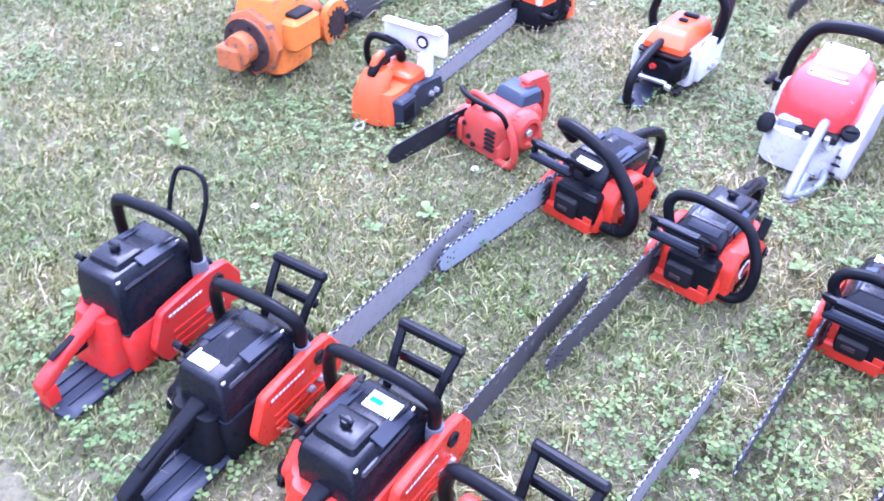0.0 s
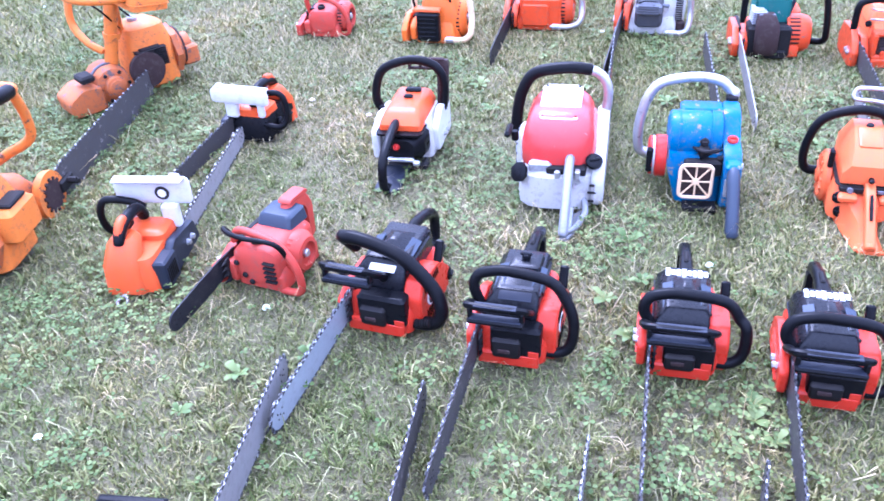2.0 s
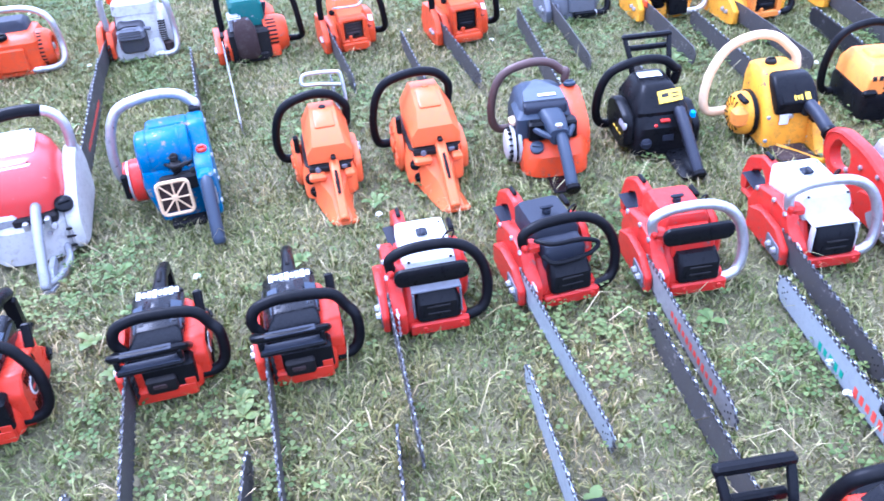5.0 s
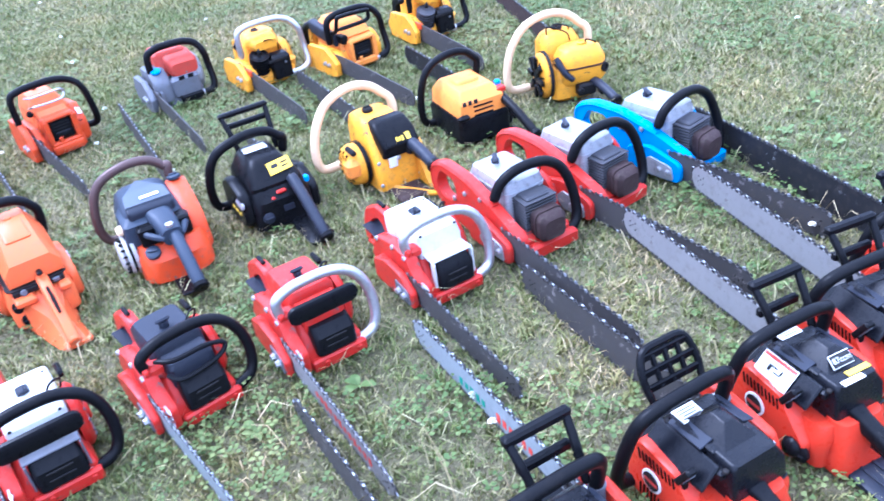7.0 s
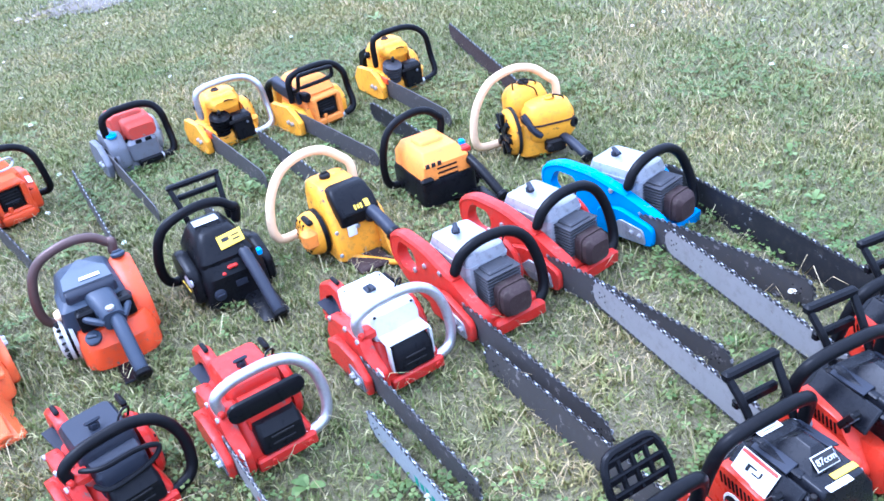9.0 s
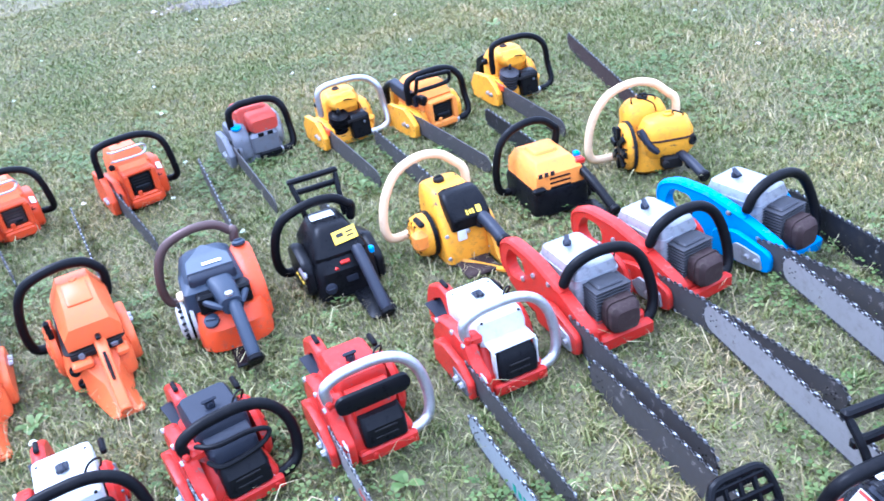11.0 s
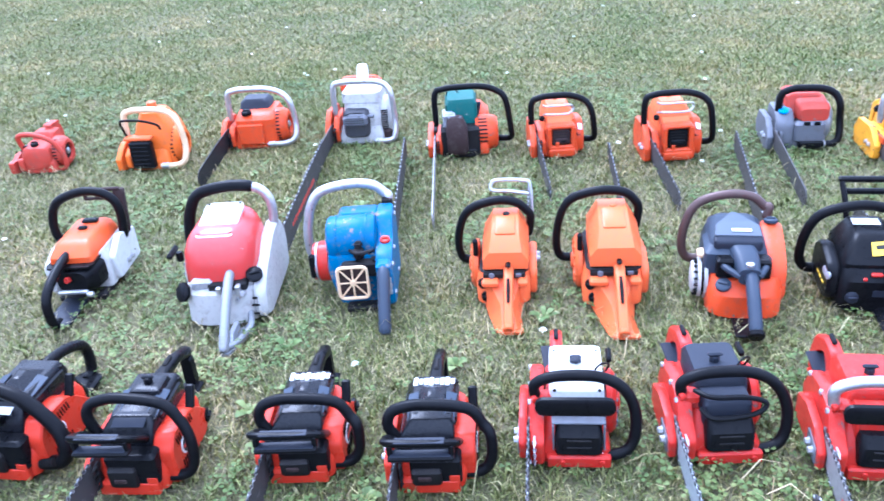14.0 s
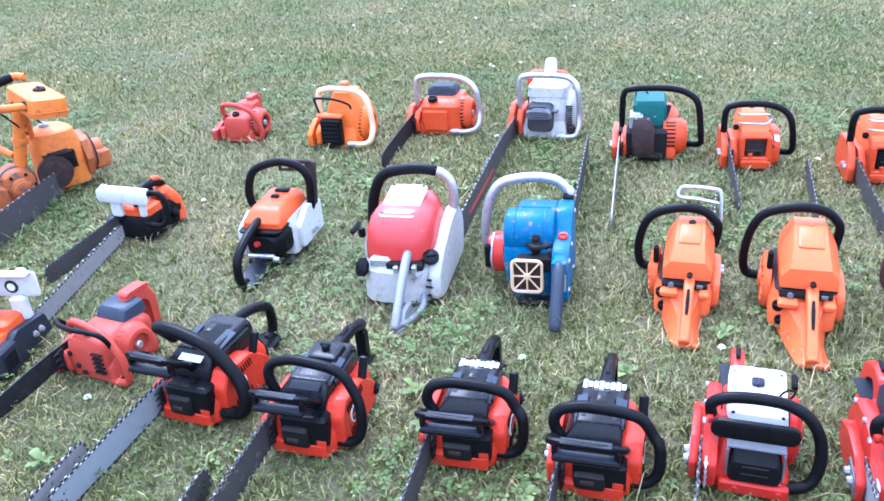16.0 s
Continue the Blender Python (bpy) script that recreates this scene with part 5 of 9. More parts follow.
    sp = part("starter_spool", lathe((-0.10, -0.03, 0.085), (-1, 0, 0), [(0, 0.062), (0.010, 0.064), (0.0105, 0.05), (0.018, 0.05), (0.0185, 0.06), (0.028, 0.058), (0.0285, 0.044), (0.036, 0.044), (0.0365, 0.05), (0.044, 0.046), (0.048, 0.03)], 20), WHITE, r, "dirty cream ribbed starter spool")
    part("rope_turns", lathe((-0.111, -0.03, 0.085), (-1, 0, 0), [(0, 0.053), (0.007, 0.053)], 20), BLACK, sp)
    part("drum_ribs", cat(*[moved(box(0, 0, 0.05, 0.03, 0.006, 0.012, 0.002), Matrix.Translation((-0.125, -0.03, 0.085)) @ Matrix.Rotation(k * math.pi / 8, 4, "X")) for k in range(16)]), SOOT, sp)
    part("rope_guide", box(-0.115, -0.02, 0.16, 0.03, 0.04, 0.02, 0.006), CREAM, r)
    hoop(r, 0.21, 0.13, 0.06, 0.27, paint("brown_worn_tube", (0.085, 0.052, 0.044), 0.3, metal=0.3, dirt=0.4), 0.06, 0.014, 0.02, -0.02, zr=0.2)
    guide_bar(r, 0.105, 0.17, 1.0, 0.08, BAR_DARK, z1=0.06)
    return r


def black_saw(x, y, heading):
    r = thing("chainsaw", x, y, heading, "all-black chainsaw with yellow and white labels", "chainsaw", "second row of saws")
    part("casing", tower([(0.006, 0, 0, 0.17, 0.22, 0.03), (0.02, 0, 0, 0.2, 0.25, 0.03), (0.11, 0, 0, 0.195, 0.25, 0.04), (0.14, 0, 0.01, 0.17, 0.22, 0.04)]), BLACK, r)
    hd = part("hood", tower([(0.12, 0, 0.015, 0.175, 0.22, 0.025), (0.15, 0, 0.015, 0.17, 0.22, 0.025), (0.195, 0, 0.03, 0.12, 0.16, 0.025), (0.21, 0, 0.035, 0.1, 0.13, 0.02), (0.214, 0, 0.035, 0.08, 0.11, 0.02)]), BLACK, r)
    label_plate(hd, (-0.005, 0.05, 0.2155), (1, 0, 0), (0, 1, 0), 0.075, 0.04, LABEL, strokes=[(0, 0.2, 0.8, 0.12), (0, -0.1, 0.8, 0.1)], ink=MARK_YELLOW)
    label_plate(hd, (0.028, -0.062, 0.187), (1, 0, 0.1), (0, 0.75, 0.66), 0.075, 0.042, MARK_YELLOW, strokes=[(-0.2, 0.1, 0.3, 0.3), (0.22, 0.15, 0.3, 0.12), (0.22, -0.15, 0.3, 0.12)])
    label_plate(r, (0.01, -0.126, 0.075), (1, 0, 0), (0, 0.1, 1), 0.035, 0.02, SLATE)
    part("switch", cat(box(0.0, -0.115, 0.13, 0.03, 0.014, 0.01, 0.003), box(-0.03, -0.116, 0.116, 0.012, 0.014, 0.01, 0.003)), RED, r)
    st = part("starter_cover", slab(rounded([(0.1, 0.03), (0.1, 0.13), (0.02, 0.17), (-0.1, 0.14), (-0.11, 0.05), (-0.06, 0.02)], 0.03), -0.125, -0.09, 0.01), BLACK, r)
    part("badge", cat(*[lathe((-0.122, -0.06 - k * 0.018, 0.115), (-1, -0.2, 0.2), [(0, 0.011), (0.005, 0.011), (0.006, 0.008)], 12) for k in range(3)]), SILVER, st)
    part("side_stripe", cat(*[box(-0.127, 0.0 - k * 0.03, 0.075, 0.002, 0.02, 0.006, 0.0005) for k in range(3)]), MARK_YELLOW, st)
    g = rear_stick(r, (0.045, -0.1, 0.16), (0.05, -0.30, 0.03), SLATE, 0.018, end=BLACK)
    part("grip_spine", tube([(0.045, -0.10, 0.176), (0.05, -0.29, 0.05)], 0.006, 8, 2), BLACK, g)
    part("choke_knob", box(0.085, -0.12, 0.145, 0.014, 0.02, 0.022, 0.004), MARK_BLUE, r)
    part("foot_plate", tower([(0.008, 0.045, -0.2, 0.075, 0.17, 0.02), (0.02, 0.045, -0.2, 0.085, 0.18, 0.02), (0.03, 0.045, -0.19, 0.06, 0.15, 0.02)]), BLACK, r)
    hoop(r, 0.2, 0.085, 0.04, 0.252, RUBBER, 0.066, 0.015, -0.01, 0.0, zr=0.16)
    frame_guard(r, -0.055, 0.095, 0.12, 0.17, 0.298, 0.05, neck=0.8, arm_y=0.1, rail=0.018)
    part("clutch_cover", slab(rounded([(0.15, 0.03), (0.14, 0.1), (0.0, 0.14), (-0.1, 0.1), (-0.1, 0.02)], 0.02), 0.095, 0.125, 0.008), BLACK, r)
    guide_bar(r, 0.09, 0.13, 0.36, 0.06, BAR_DARK)
    cap(r, (-0.06, -0.12, 0.06), (0, -1, 0.2), 0.018, 0.012, SLATE)
    return r


def yellow_saw(x, y, heading):
    r = thing("chainsaw", x, y, heading, "worn yellow chainsaw with cream hoop handle", "chainsaw", "second row of saws")
    part("casing", tower([(0.008, 0.0, 0.0, 0.14, 0.2, 0.02), (0.016, 0.0, 0.0, 0.155, 0.22, 0.02), (0.12, 0.0, 0.0, 0.15, 0.21, 0.02), (0.18, 0.0, 0.03, 0.14, 0.17, 0.022), (0.218, 0.0, 0.045, 0.13, 0.13, 0.025), (0.228, 0.0, 0.045, 0.11, 0.1, 0.02)]), YELLOW, r)
    cap(r, (-0.01, 0.055, 0.226), (0, 0, 1), 0.018, 0.016, SOOT)
    fb = part("filter_box", tower([(0.128, 0.015, -0.078, 0.128, 0.07, 0.008), (0.165, 0.015, -0.074, 0.132, 0.09, 0.012), (0.198, 0.015, -0.05, 0.13, 0.085, 0.012), (0.222, 0.015, -0.03, 0.12, 0.055, 0.014), (0.228, 0.015, -0.026, 0.1, 0.036, 0.012)]), BLACK, r)
    label_plate(fb, (0.015, -0.1065, 0.181), (1, 0, 0), (0, 0.72, 0.70), 0.1, 0.034, BLACK, "print_panel", [(-0.1, -0.1, 0.06, 0.5), (0.0, -0.1, 0.06, 0.4), (0.1, -0.1, 0.06, 0.5), (0.3, 0.0, 0.16, 0.7)], MARK_YELLOW)
    part("side_frame", slab(rounded([(0.13, 0.02), (0.13, 0.13), (0.02, 0.17), (-0.10, 0.15), (-0.17, 0.03), (-0.2, 0.012), (0.05, 0.01)], 0.02), 0.065, 0.095, 0.006), YELLOW, r)
    g = rear_stick(r, (0.05, -0.09, 0.155), (0.06, -0.245, 0.12), SLATE, 0.02, end=BLACK)
    part("rear_bracket", tube([(0.06, -0.245, 0.115), (0.062, -0.25, 0.06), (0.06, -0.235, 0.02), (0.02, -0.17, 0.014), (-0.03, -0.11, 0.02)], 0.009, 8, 6), YELLOW, g)
    part("pull_grip", box(-0.135, -0.045, 0.1, 0.05, 0.05, 0.07, 0.016), AMBER, r)
    part("grip_mount", box(0.055, -0.1, 0.14, 0.05, 0.05, 0.05, 0.01), SOOT, r)
    part("foot_skid", box(0.0, -0.16, 0.016, 0.11, 0.1, 0.012, 0.004), RUST, r)
    part("tag", box(-0.02, -0.112, 0.11, 0.03, 0.003, 0.035, 0.001), LABEL, r)
    part("throttle_link", cat(box(0.03, -0.1, 0.14, 0.06, 0.02, 0.016, 0.004), knob((0.0, -0.105, 0.12), (0, -1, 0), 0.008, 0.012)), CHROME, r)
    st = starter(r, -0.082, -0.0, 0.09, 0.07, YELLOW, BLACK, 0.06, -1, False, YELLOW)
    part("starter_ring", lathe((-0.082, 0, 0.09), (-1, 0, 0), [(0, 0.074), (0.014, 0.074)], 24), BLACK, st)
    part("pull_handle", box(-0.13, -0.04, 0.16, 0.02, 0.06, 0.02, 0.007), RUBBER, r)
    hoop(r, 0.17, 0.09, 0.06, 0.295, CREAM, 0.12, 0.0148, 0.03, 0.015, zr=0.16, arch=True)
    guide_bar(r, 0.07, 0.12, 0.85, 0.07, BAR_DARK, z1=0.05)
    for xx, zz in ((-0.07, 0.04), (0.07, 0.04), (-0.07, 0.12)):
        part("bolt", knob((xx, -0.108, zz), (0, -1, 0), 0.007, 0.006, 6), CHROME, r)
    return r


def amber_saw(x, y, heading):
    r = thing("chainsaw", x, y, heading, "amber-topped chainsaw with black lower casing", "chainsaw", "second row of saws")
    part("casing", tower([(0.006, 0, 0, 0.17, 0.22, 0.02), (0.018, 0, 0, 0.2, 0.25, 0.02), (0.09, 0, 0, 0.2, 0.25, 0.02), (0.105, 0, 0, 0.19, 0.24, 0.02)]), BLACK, r)
    hd = part("hood", tower([(0.09, 0.0, 0.0, 0.182, 0.23, 0.006), (0.155, 0.0, 0.0, 0.172, 0.22, 0.008), (0.186, 0.0, 0.008, 0.135, 0.17, 0.008), (0.19, 0.0, 0.008, 0.125, 0.16, 0.008)]), AMBER, r)
    part("hood_rim", tower([(0.184, 0.0, 0.02, 0.1, 0.09, 0.02), (0.198, 0.0, 0.02, 0.09, 0.08, 0.02), (0.202, 0.0, 0.02, 0.08, 0.07, 0.018)]), AMBER, hd)
    slots(hd, BLACK, (0.0, -0.1135, 0.108), (0, 0.06, 1), (1, 0, 0), 3, 0.075, 0.006, 0.016)
    part("lettering", cat(*[box(-0.07 + i * 0.022, -0.1105, 0.158, 0.014, 0.004, 0.016, 0.001) for i in range(3)]), INK, hd)
    part("pull_handle", cat(box(-0.085, -0.125, 0.115, 0.045, 0.022, 0.022, 0.007), box(-0.085, -0.11, 0.1, 0.016, 0.02, 0.03, 0.005)), RUBBER, r)
    rear_stick(r, (0.085, -0.08, 0.14), (0.10, -0.29, 0.06), BLACK, 0.016, end=BLACK)
    part("switch_block", cat(box(0.085, -0.085, 0.165, 0.035, 0.03, 0.02, 0.004)), RED, r)
    part("choke_knob", box(0.09, -0.06, 0.178, 0.02, 0.02, 0.02, 0.004), MARK_BLUE, r)
    part("foot_plate", tower([(0.008, 0.085, -0.2, 0.06, 0.17, 0.02), (0.024, 0.085, -0.2, 0.07, 0.18, 0.02), (0.03, 0.085, -0.2, 0.05, 0.15, 0.02)]), BLACK, r)
    hoop(r, 0.19, 0.09, 0.03, 0.265, RUBBER, 0.05, 0.0135, 0.0, 0.0, zr=0.16)
    part("clutch_cover", slab(rounded([(0.14, 0.03), (0.13, 0.1), (0.0, 0.12), (-0.1, 0.1), (-0.1, 0.02)], 0.02), 0.095, 0.125, 0.008), BLACK, r)
    guide_bar(r, 0.09, 0.12, 0.62, 0.07, BAR_BLACK, z1=0.06)
    return r


def lobed_yellow(x, y, heading):
    r = thing("chainsaw", x, y, heading, "old yellow chainsaw with rounded tanks and cream handle", "chainsaw", "second row of saws")
    part("crankcase", tower([(0.008, 0, 0, 0.15, 0.18, 0.03), (0.02, 0, 0, 0.18, 0.2, 0.03), (0.1, 0, 0, 0.18, 0.2, 0.04), (0.13, 0, 0, 0.16, 0.18, 0.04)]), YELLOW, r)
    part("rear_tank", tower([(0.07, 0.03, -0.06, 0.16, 0.1, 0.03), (0.09, 0.03, -0.06, 0.18, 0.13, 0.04), (0.16, 0.03, -0.06, 0.18, 0.13, 0.045), (0.195, 0.03, -0.06, 0.15, 0.1, 0.04), (0.205, 0.03, -0.06, 0.11, 0.07, 0.03)]), YELLOW, r)
    part("front_tank", tower([(0.08, -0.01, 0.06, 0.16, 0.12, 0.04), (0.19, -0.01, 0.06, 0.16, 0.13, 0.05), (0.22, -0.01, 0.06, 0.13, 0.1, 0.045), (0.235, -0.01, 0.06, 0.08, 0.06, 0.028)]), YELLOW, r)
    cap(r, (-0.01, 0.06, 0.232), (0, 0, 1), 0.02, 0.016, SOOT)
    cap(r, (0.04, -0.06, 0.203), (0, 0, 1), 0.018, 0.012, YELLOW)
    part("tank_seam", tower([(0.135, 0.03, -0.06, 0.187, 0.137, 0.045), (0.141, 0.03, -0.06, 0.187, 0.137, 0.045)]), RUST, r)
    wire(r, [(-0.05, 0.05, 0.2), (-0.06, 0.02, 0.26), (0.0, -0.01, 0.24), (0.02, 0.0, 0.2)])
    st = starter(r, -0.09, -0.02, 0.095, 0.085, YELLOW, BLACK, 0.03, -1, False, BLACK)
    part("fan_blades", cat(*[moved(box(0, 0, 0.055, 0.012, 0.02, 0.05, 0.003), Matrix.Translation((-0.128, -0.02, 0.095)) @ Matrix.Rotation(i * math.pi / 4, 4, "X")) for i in range(8)]), BLACK, st)
    wire(r, [(0.0, 0.06, 0.23), (-0.02, 0.03, 0.26), (0.02, 0.02, 0.25), (0.03, 0.05, 0.22)], 0.003)
    wire(r, [(0.06, -0.06, 0.2), (0.05, -0.08, 0.225), (0.08, -0.09, 0.215), (0.09, -0.07, 0.195)], 0.003)
    part("fan_shroud", lathe((-0.085, -0.02, 0.095), (-1, 0, 0), [(0, 0.09), (0.012, 0.09)], 24), SOOT, r)
    part("side_port", lathe((0.105, -0.11, 0.12), (0.5, -1, 0), [(0, 0.018), (0.01, 0.018), (0.011, 0.012), (0.004, 0.011)], 14), SOOT, r)
    part("lever", tube([(-0.07, -0.09, 0.18), (-0.05, -0.12, 0.13), (-0.02, -0.13, 0.1)], 0.012, 8, 4), SLATE, r)
    rear_stick(r, (0.06, -0.1, 0.075), (0.09, -0.27, 0.05), SLATE, 0.017, end=BLACK)
    part("carburettor", cat(box(0.03, -0.12, 0.055, 0.07, 0.04, 0.045, 0.006), knob((0.0, -0.14, 0.06), (0, -1, 0), 0.012, 0.015)), SOOT, r)
    hoop(r, 0.18, 0.05, 0.03, 0.285, CREAM, 0.13, 0.015, 0.03, 0.025, zr=0.15, arch=True)
    guide_bar(r, 0.085, 0.11, 1.35, 0.075, RUST, z1=0.05)
    return r


def orange_white(x, y, heading):
    r = thing("chainsaw", x, y, heading, "orange and white chainsaw with black rear handle", "chainsaw", "second row of saws")
    part("casing", tower([(0.02, 0, 0.04, 0.15, 0.17, 0.02), (0.035, 0, 0.04, 0.185, 0.2, 0.02), (0.12, 0, 0.04, 0.185, 0.2, 0.02), (0.16, 0, 0.04, 0.15, 0.19, 0.02)]), WHITE, r)
    part("starter_panel", slab(rounded([(0.14, 0.03), (0.14, 0.15), (0.0, 0.165), (-0.09, 0.13), (-0.085, 0.03)], 0.015), -0.112, -0.085, 0.006), CLEAN_WHITE, r)
    part("underside", box(0, 0.0, 0.02, 0.16, 0.22, 0.03, 0.008), SOOT, r)
    hd = part("hood", tower([(0.15, -0.005, 0.02, 0.148, 0.25, 0.015), (0.172, -0.005, 0.02, 0.145, 0.25, 0.018), (0.198, -0.005, 0.032, 0.122, 0.21, 0.016), (0.207, -0.005, 0.036, 0.104, 0.18, 0.014), (0.21, -0.005, 0.036, 0.09, 0.16, 0.012)]), VIVID_ORANGE, r)
    part("hood_clip", box(0.0, 0.09, 0.215, 0.055, 0.025, 0.014, 0.005), BLACK, hd)
    part("hood_clip", box(-0.005, 0.035, 0.215, 0.032, 0.02, 0.012, 0.005), BLACK, hd)
    part("rear_casing", spine([(-0.05, 0.01, 0.10, 0.15, 0.1, 0.03), (-0.11, 0.01, 0.1, 0.14, 0.09, 0.03), (-0.14, 0.0, 0.1, 0.1, 0.07, 0.03)]), BLACK, r)
    part("air_hose", cat(*[lathe((0.055, -0.03 - k * 0.012, 0.10), (0, 1, 0), [(0, 0.026), (0.004, 0.03), (0.008, 0.026)], 14) for k in range(6)]), RUBBER, r)
    part("carburettor", cat(knob((-0.01, -0.135, 0.11), (0, -1, 0.3), 0.011, 0.02)), RED, r)
    part("fuel_line", cat(box(0.0, -0.15, 0.07, 0.1, 0.016, 0.014, 0.004), knob((0.05, -0.16, 0.065), (1, 0, 0), 0.01, 0.02)), CHROME, r)
    rear_loop(r, -0.09, 0.17, BLACK, 0.2, 0.085, SLATE, -0.02)
    hoop(r, 0.19, 0.10, 0.13, 0.315, RUBBER, 0.045, 0.0155, 0.0, 0.012, zr=0.14)
    gu = part("hand_guard", cat(slab([(0.115, 0.15), (0.13, 0.15), (0.165, 0.3), (0.15, 0.3)], 0.075, 0.115, 0.003), box(0.035, 0.155, 0.30, 0.13, 0.014, 0.012, 0.003), box(0.035, 0.15, 0.27, 0.13, 0.012, 0.01, 0.003), *[box(-0.025 + k * 0.04, 0.152, 0.285, 0.01, 0.012, 0.03, 0.002) for k in range(3)]), RUST, r, "dark brown plastic guard")
    part("pull_handle", box(-0.11, 0.06, 0.14, 0.02, 0.02, 0.05, 0.006), BLACK, r)
    part("side_slots", cat(*[box(-0.096, -0.02 + k * 0.014, 0.08, 0.004, 0.006, 0.05, 0.001) for k in range(5)]), SOOT, r)
    cc = part("clutch_cover", slab(rounded([(0.17, 0.04), (0.17, 0.15), (0.05, 0.175), (-0.03, 0.13), (-0.02, 0.04)], 0.012), 0.086, 0.108, 0.004), CLEAN_WHITE, r)
    part("deck_edge", tower([(0.146, -0.004, 0.0, 0.158, 0.27, 0.018), (0.153, -0.004, 0.0, 0.158, 0.27, 0.018)]), BLACK, r)
    nuts(cc, 0.108, [(0.09, 0.07), (0.06, 0.07)])
    return r


def top_handle(x, y, heading, label, bar, mirror=False):
    """Small saw with its grip on top and a white hand shield."""
    r = thing("top_handle_chainsaw", x, y, heading, label, "chainsaw", "top-handled saws")
    part("casing", tower([(0.006, 0, 0, 0.13, 0.2, 0.02), (0.018, 0, 0, 0.155, 0.23, 0.02), (0.08, 0, 0, 0.155, 0.22, 0.025), (0.115, 0, -0.005, 0.13, 0.19, 0.03)]), BLACK if mirror else VIVID_ORANGE, r)
    part("rear_cover", tower([(0.015, -0.02, -0.09, 0.12, 0.07, 0.02), (0.1, -0.02, -0.085, 0.11, 0.07, 0.025), (0.15, -0.02, -0.05, 0.09, 0.08, 0.03), (0.165, -0.02, -0.045, 0.06, 0.06, 0.02)]), VIVID_ORANGE, r)
    part("deck", tower([(0.105, 0, 0.05, 0.14, 0.1, 0.015), (0.13, 0, 0.05, 0.135, 0.1, 0.02), (0.138, 0, 0.05, 0.11, 0.08, 0.018)]), VIVID_ORANGE, r)
    g = part("top_grip", tube([(-0.02, -0.08, 0.15), (-0.02, -0.06, 0.18), (-0.02, 0.0, 0.195), (-0.02, 0.06, 0.185), (-0.02, 0.09, 0.14)], 0.017, 12, 6), BLACK, r)
    part("grip_shell", tube([(-0.02, -0.075, 0.168), (-0.02, -0.055, 0.197), (-0.02, -0.02, 0.206)], 0.013, 10, 5), VIVID_ORANGE, g)
    part("throttle_trigger", box(-0.02, 0.0, 0.168, 0.01, 0.04, 0.02, 0.004), BLACK, g)
    part("side_handle", tube([(-0.06, 0.1, 0.08), (-0.12, 0.1, 0.075), (-0.145, 0.085, 0.1), (-0.145, 0.075, 0.16), (-0.12, 0.08, 0.2), (-0.05, 0.09, 0.19), (-0.01, 0.09, 0.17)], 0.0115, 10, 6), RUBBER, r)
    sz, sh_h = (0.192, 0.052) if mirror else (0.212, 0.086)
    sh = part("hand_shield", cat(spine([(0.115, 0.01, sz, 0.22, sh_h - 0.01, 0.012), (0.118, 0.01, sz, 0.232, sh_h, 0.014), (0.124, 0.01, sz, 0.232, sh_h, 0.014), (0.127, 0.01, sz, 0.22, sh_h - 0.01, 0.012)]), box(0.09, 0.112, sz + sh_h * 0.5, 0.03, 0.02, 0.03, 0.005), box(-0.085, 0.112, sz + sh_h * 0.45, 0.025, 0.02, 0.02, 0.005),
                                 box(0.06, 0.1, 0.14, 0.05, 0.03, 0.08, 0.008), box(-0.06, 0.105, 0.145, 0.025, 0.02, 0.07, 0.006), box(0.01, 0.105, sz + sh_h * 0.49, 0.21, 0.035, 0.01, 0.004)), CLEAN_WHITE, r, "white plastic hand shield")
    if not mirror:
        part("shield_badge", lathe((0.04, 0.114, 0.205), (0, -1, 0), [(0, 0.022), (0.0015, 0.022)], 20), INK, sh)
        part("shield_badge_inner", lathe((0.04, 0.1122, 0.205), (0, -1, 0), [(0, 0.013), (0.0015, 0.013)], 16), LABEL, sh)
    part("exhaust_block", cat(box(0.085, -0.06, 0.06, 0.04, 0.08, 0.09, 0.006)), SLATE, r)
    slots(r, SOOT, (0.107, -0.09, 0.06), (0, 1, 0), (0, 0, 1), 6, 0.05)
    cc = part("clutch_cover", slab(rounded([(0.16, 0.03), (0.14, 0.1), (0.0, 0.12), (-0.04, 0.1), (-0.04, 0.02)], 0.012), 0.075, 0.1, 0.005), SLATE, r)
    nuts(cc, 0.1, [(0.07, 0.065), (0.1, 0.065)])
    part("lanyard_ring", tube([(-0.02, -0.13, 0.02), (-0.035, -0.15, 0.012), (-0.02, -0.17, 0.008), (-0.005, -0.15, 0.012), (-0.02, -0.13, 0.02)], 0.004, 6, 5), CHROME, r)
    cap(r, (-0.08, 0.03, 0.06), (-1, 0, 0.2), 0.018, 0.012)
    cap(r, (-0.08, -0.04, 0.06), (-1, 0, 0.2), 0.018, 0.012)
    guide_bar(r, 0.072, 0.1, bar, 0.06, BAR_STEEL if not mirror else BAR_DARK, z1=0.05 if mirror else 0.09)
    return r


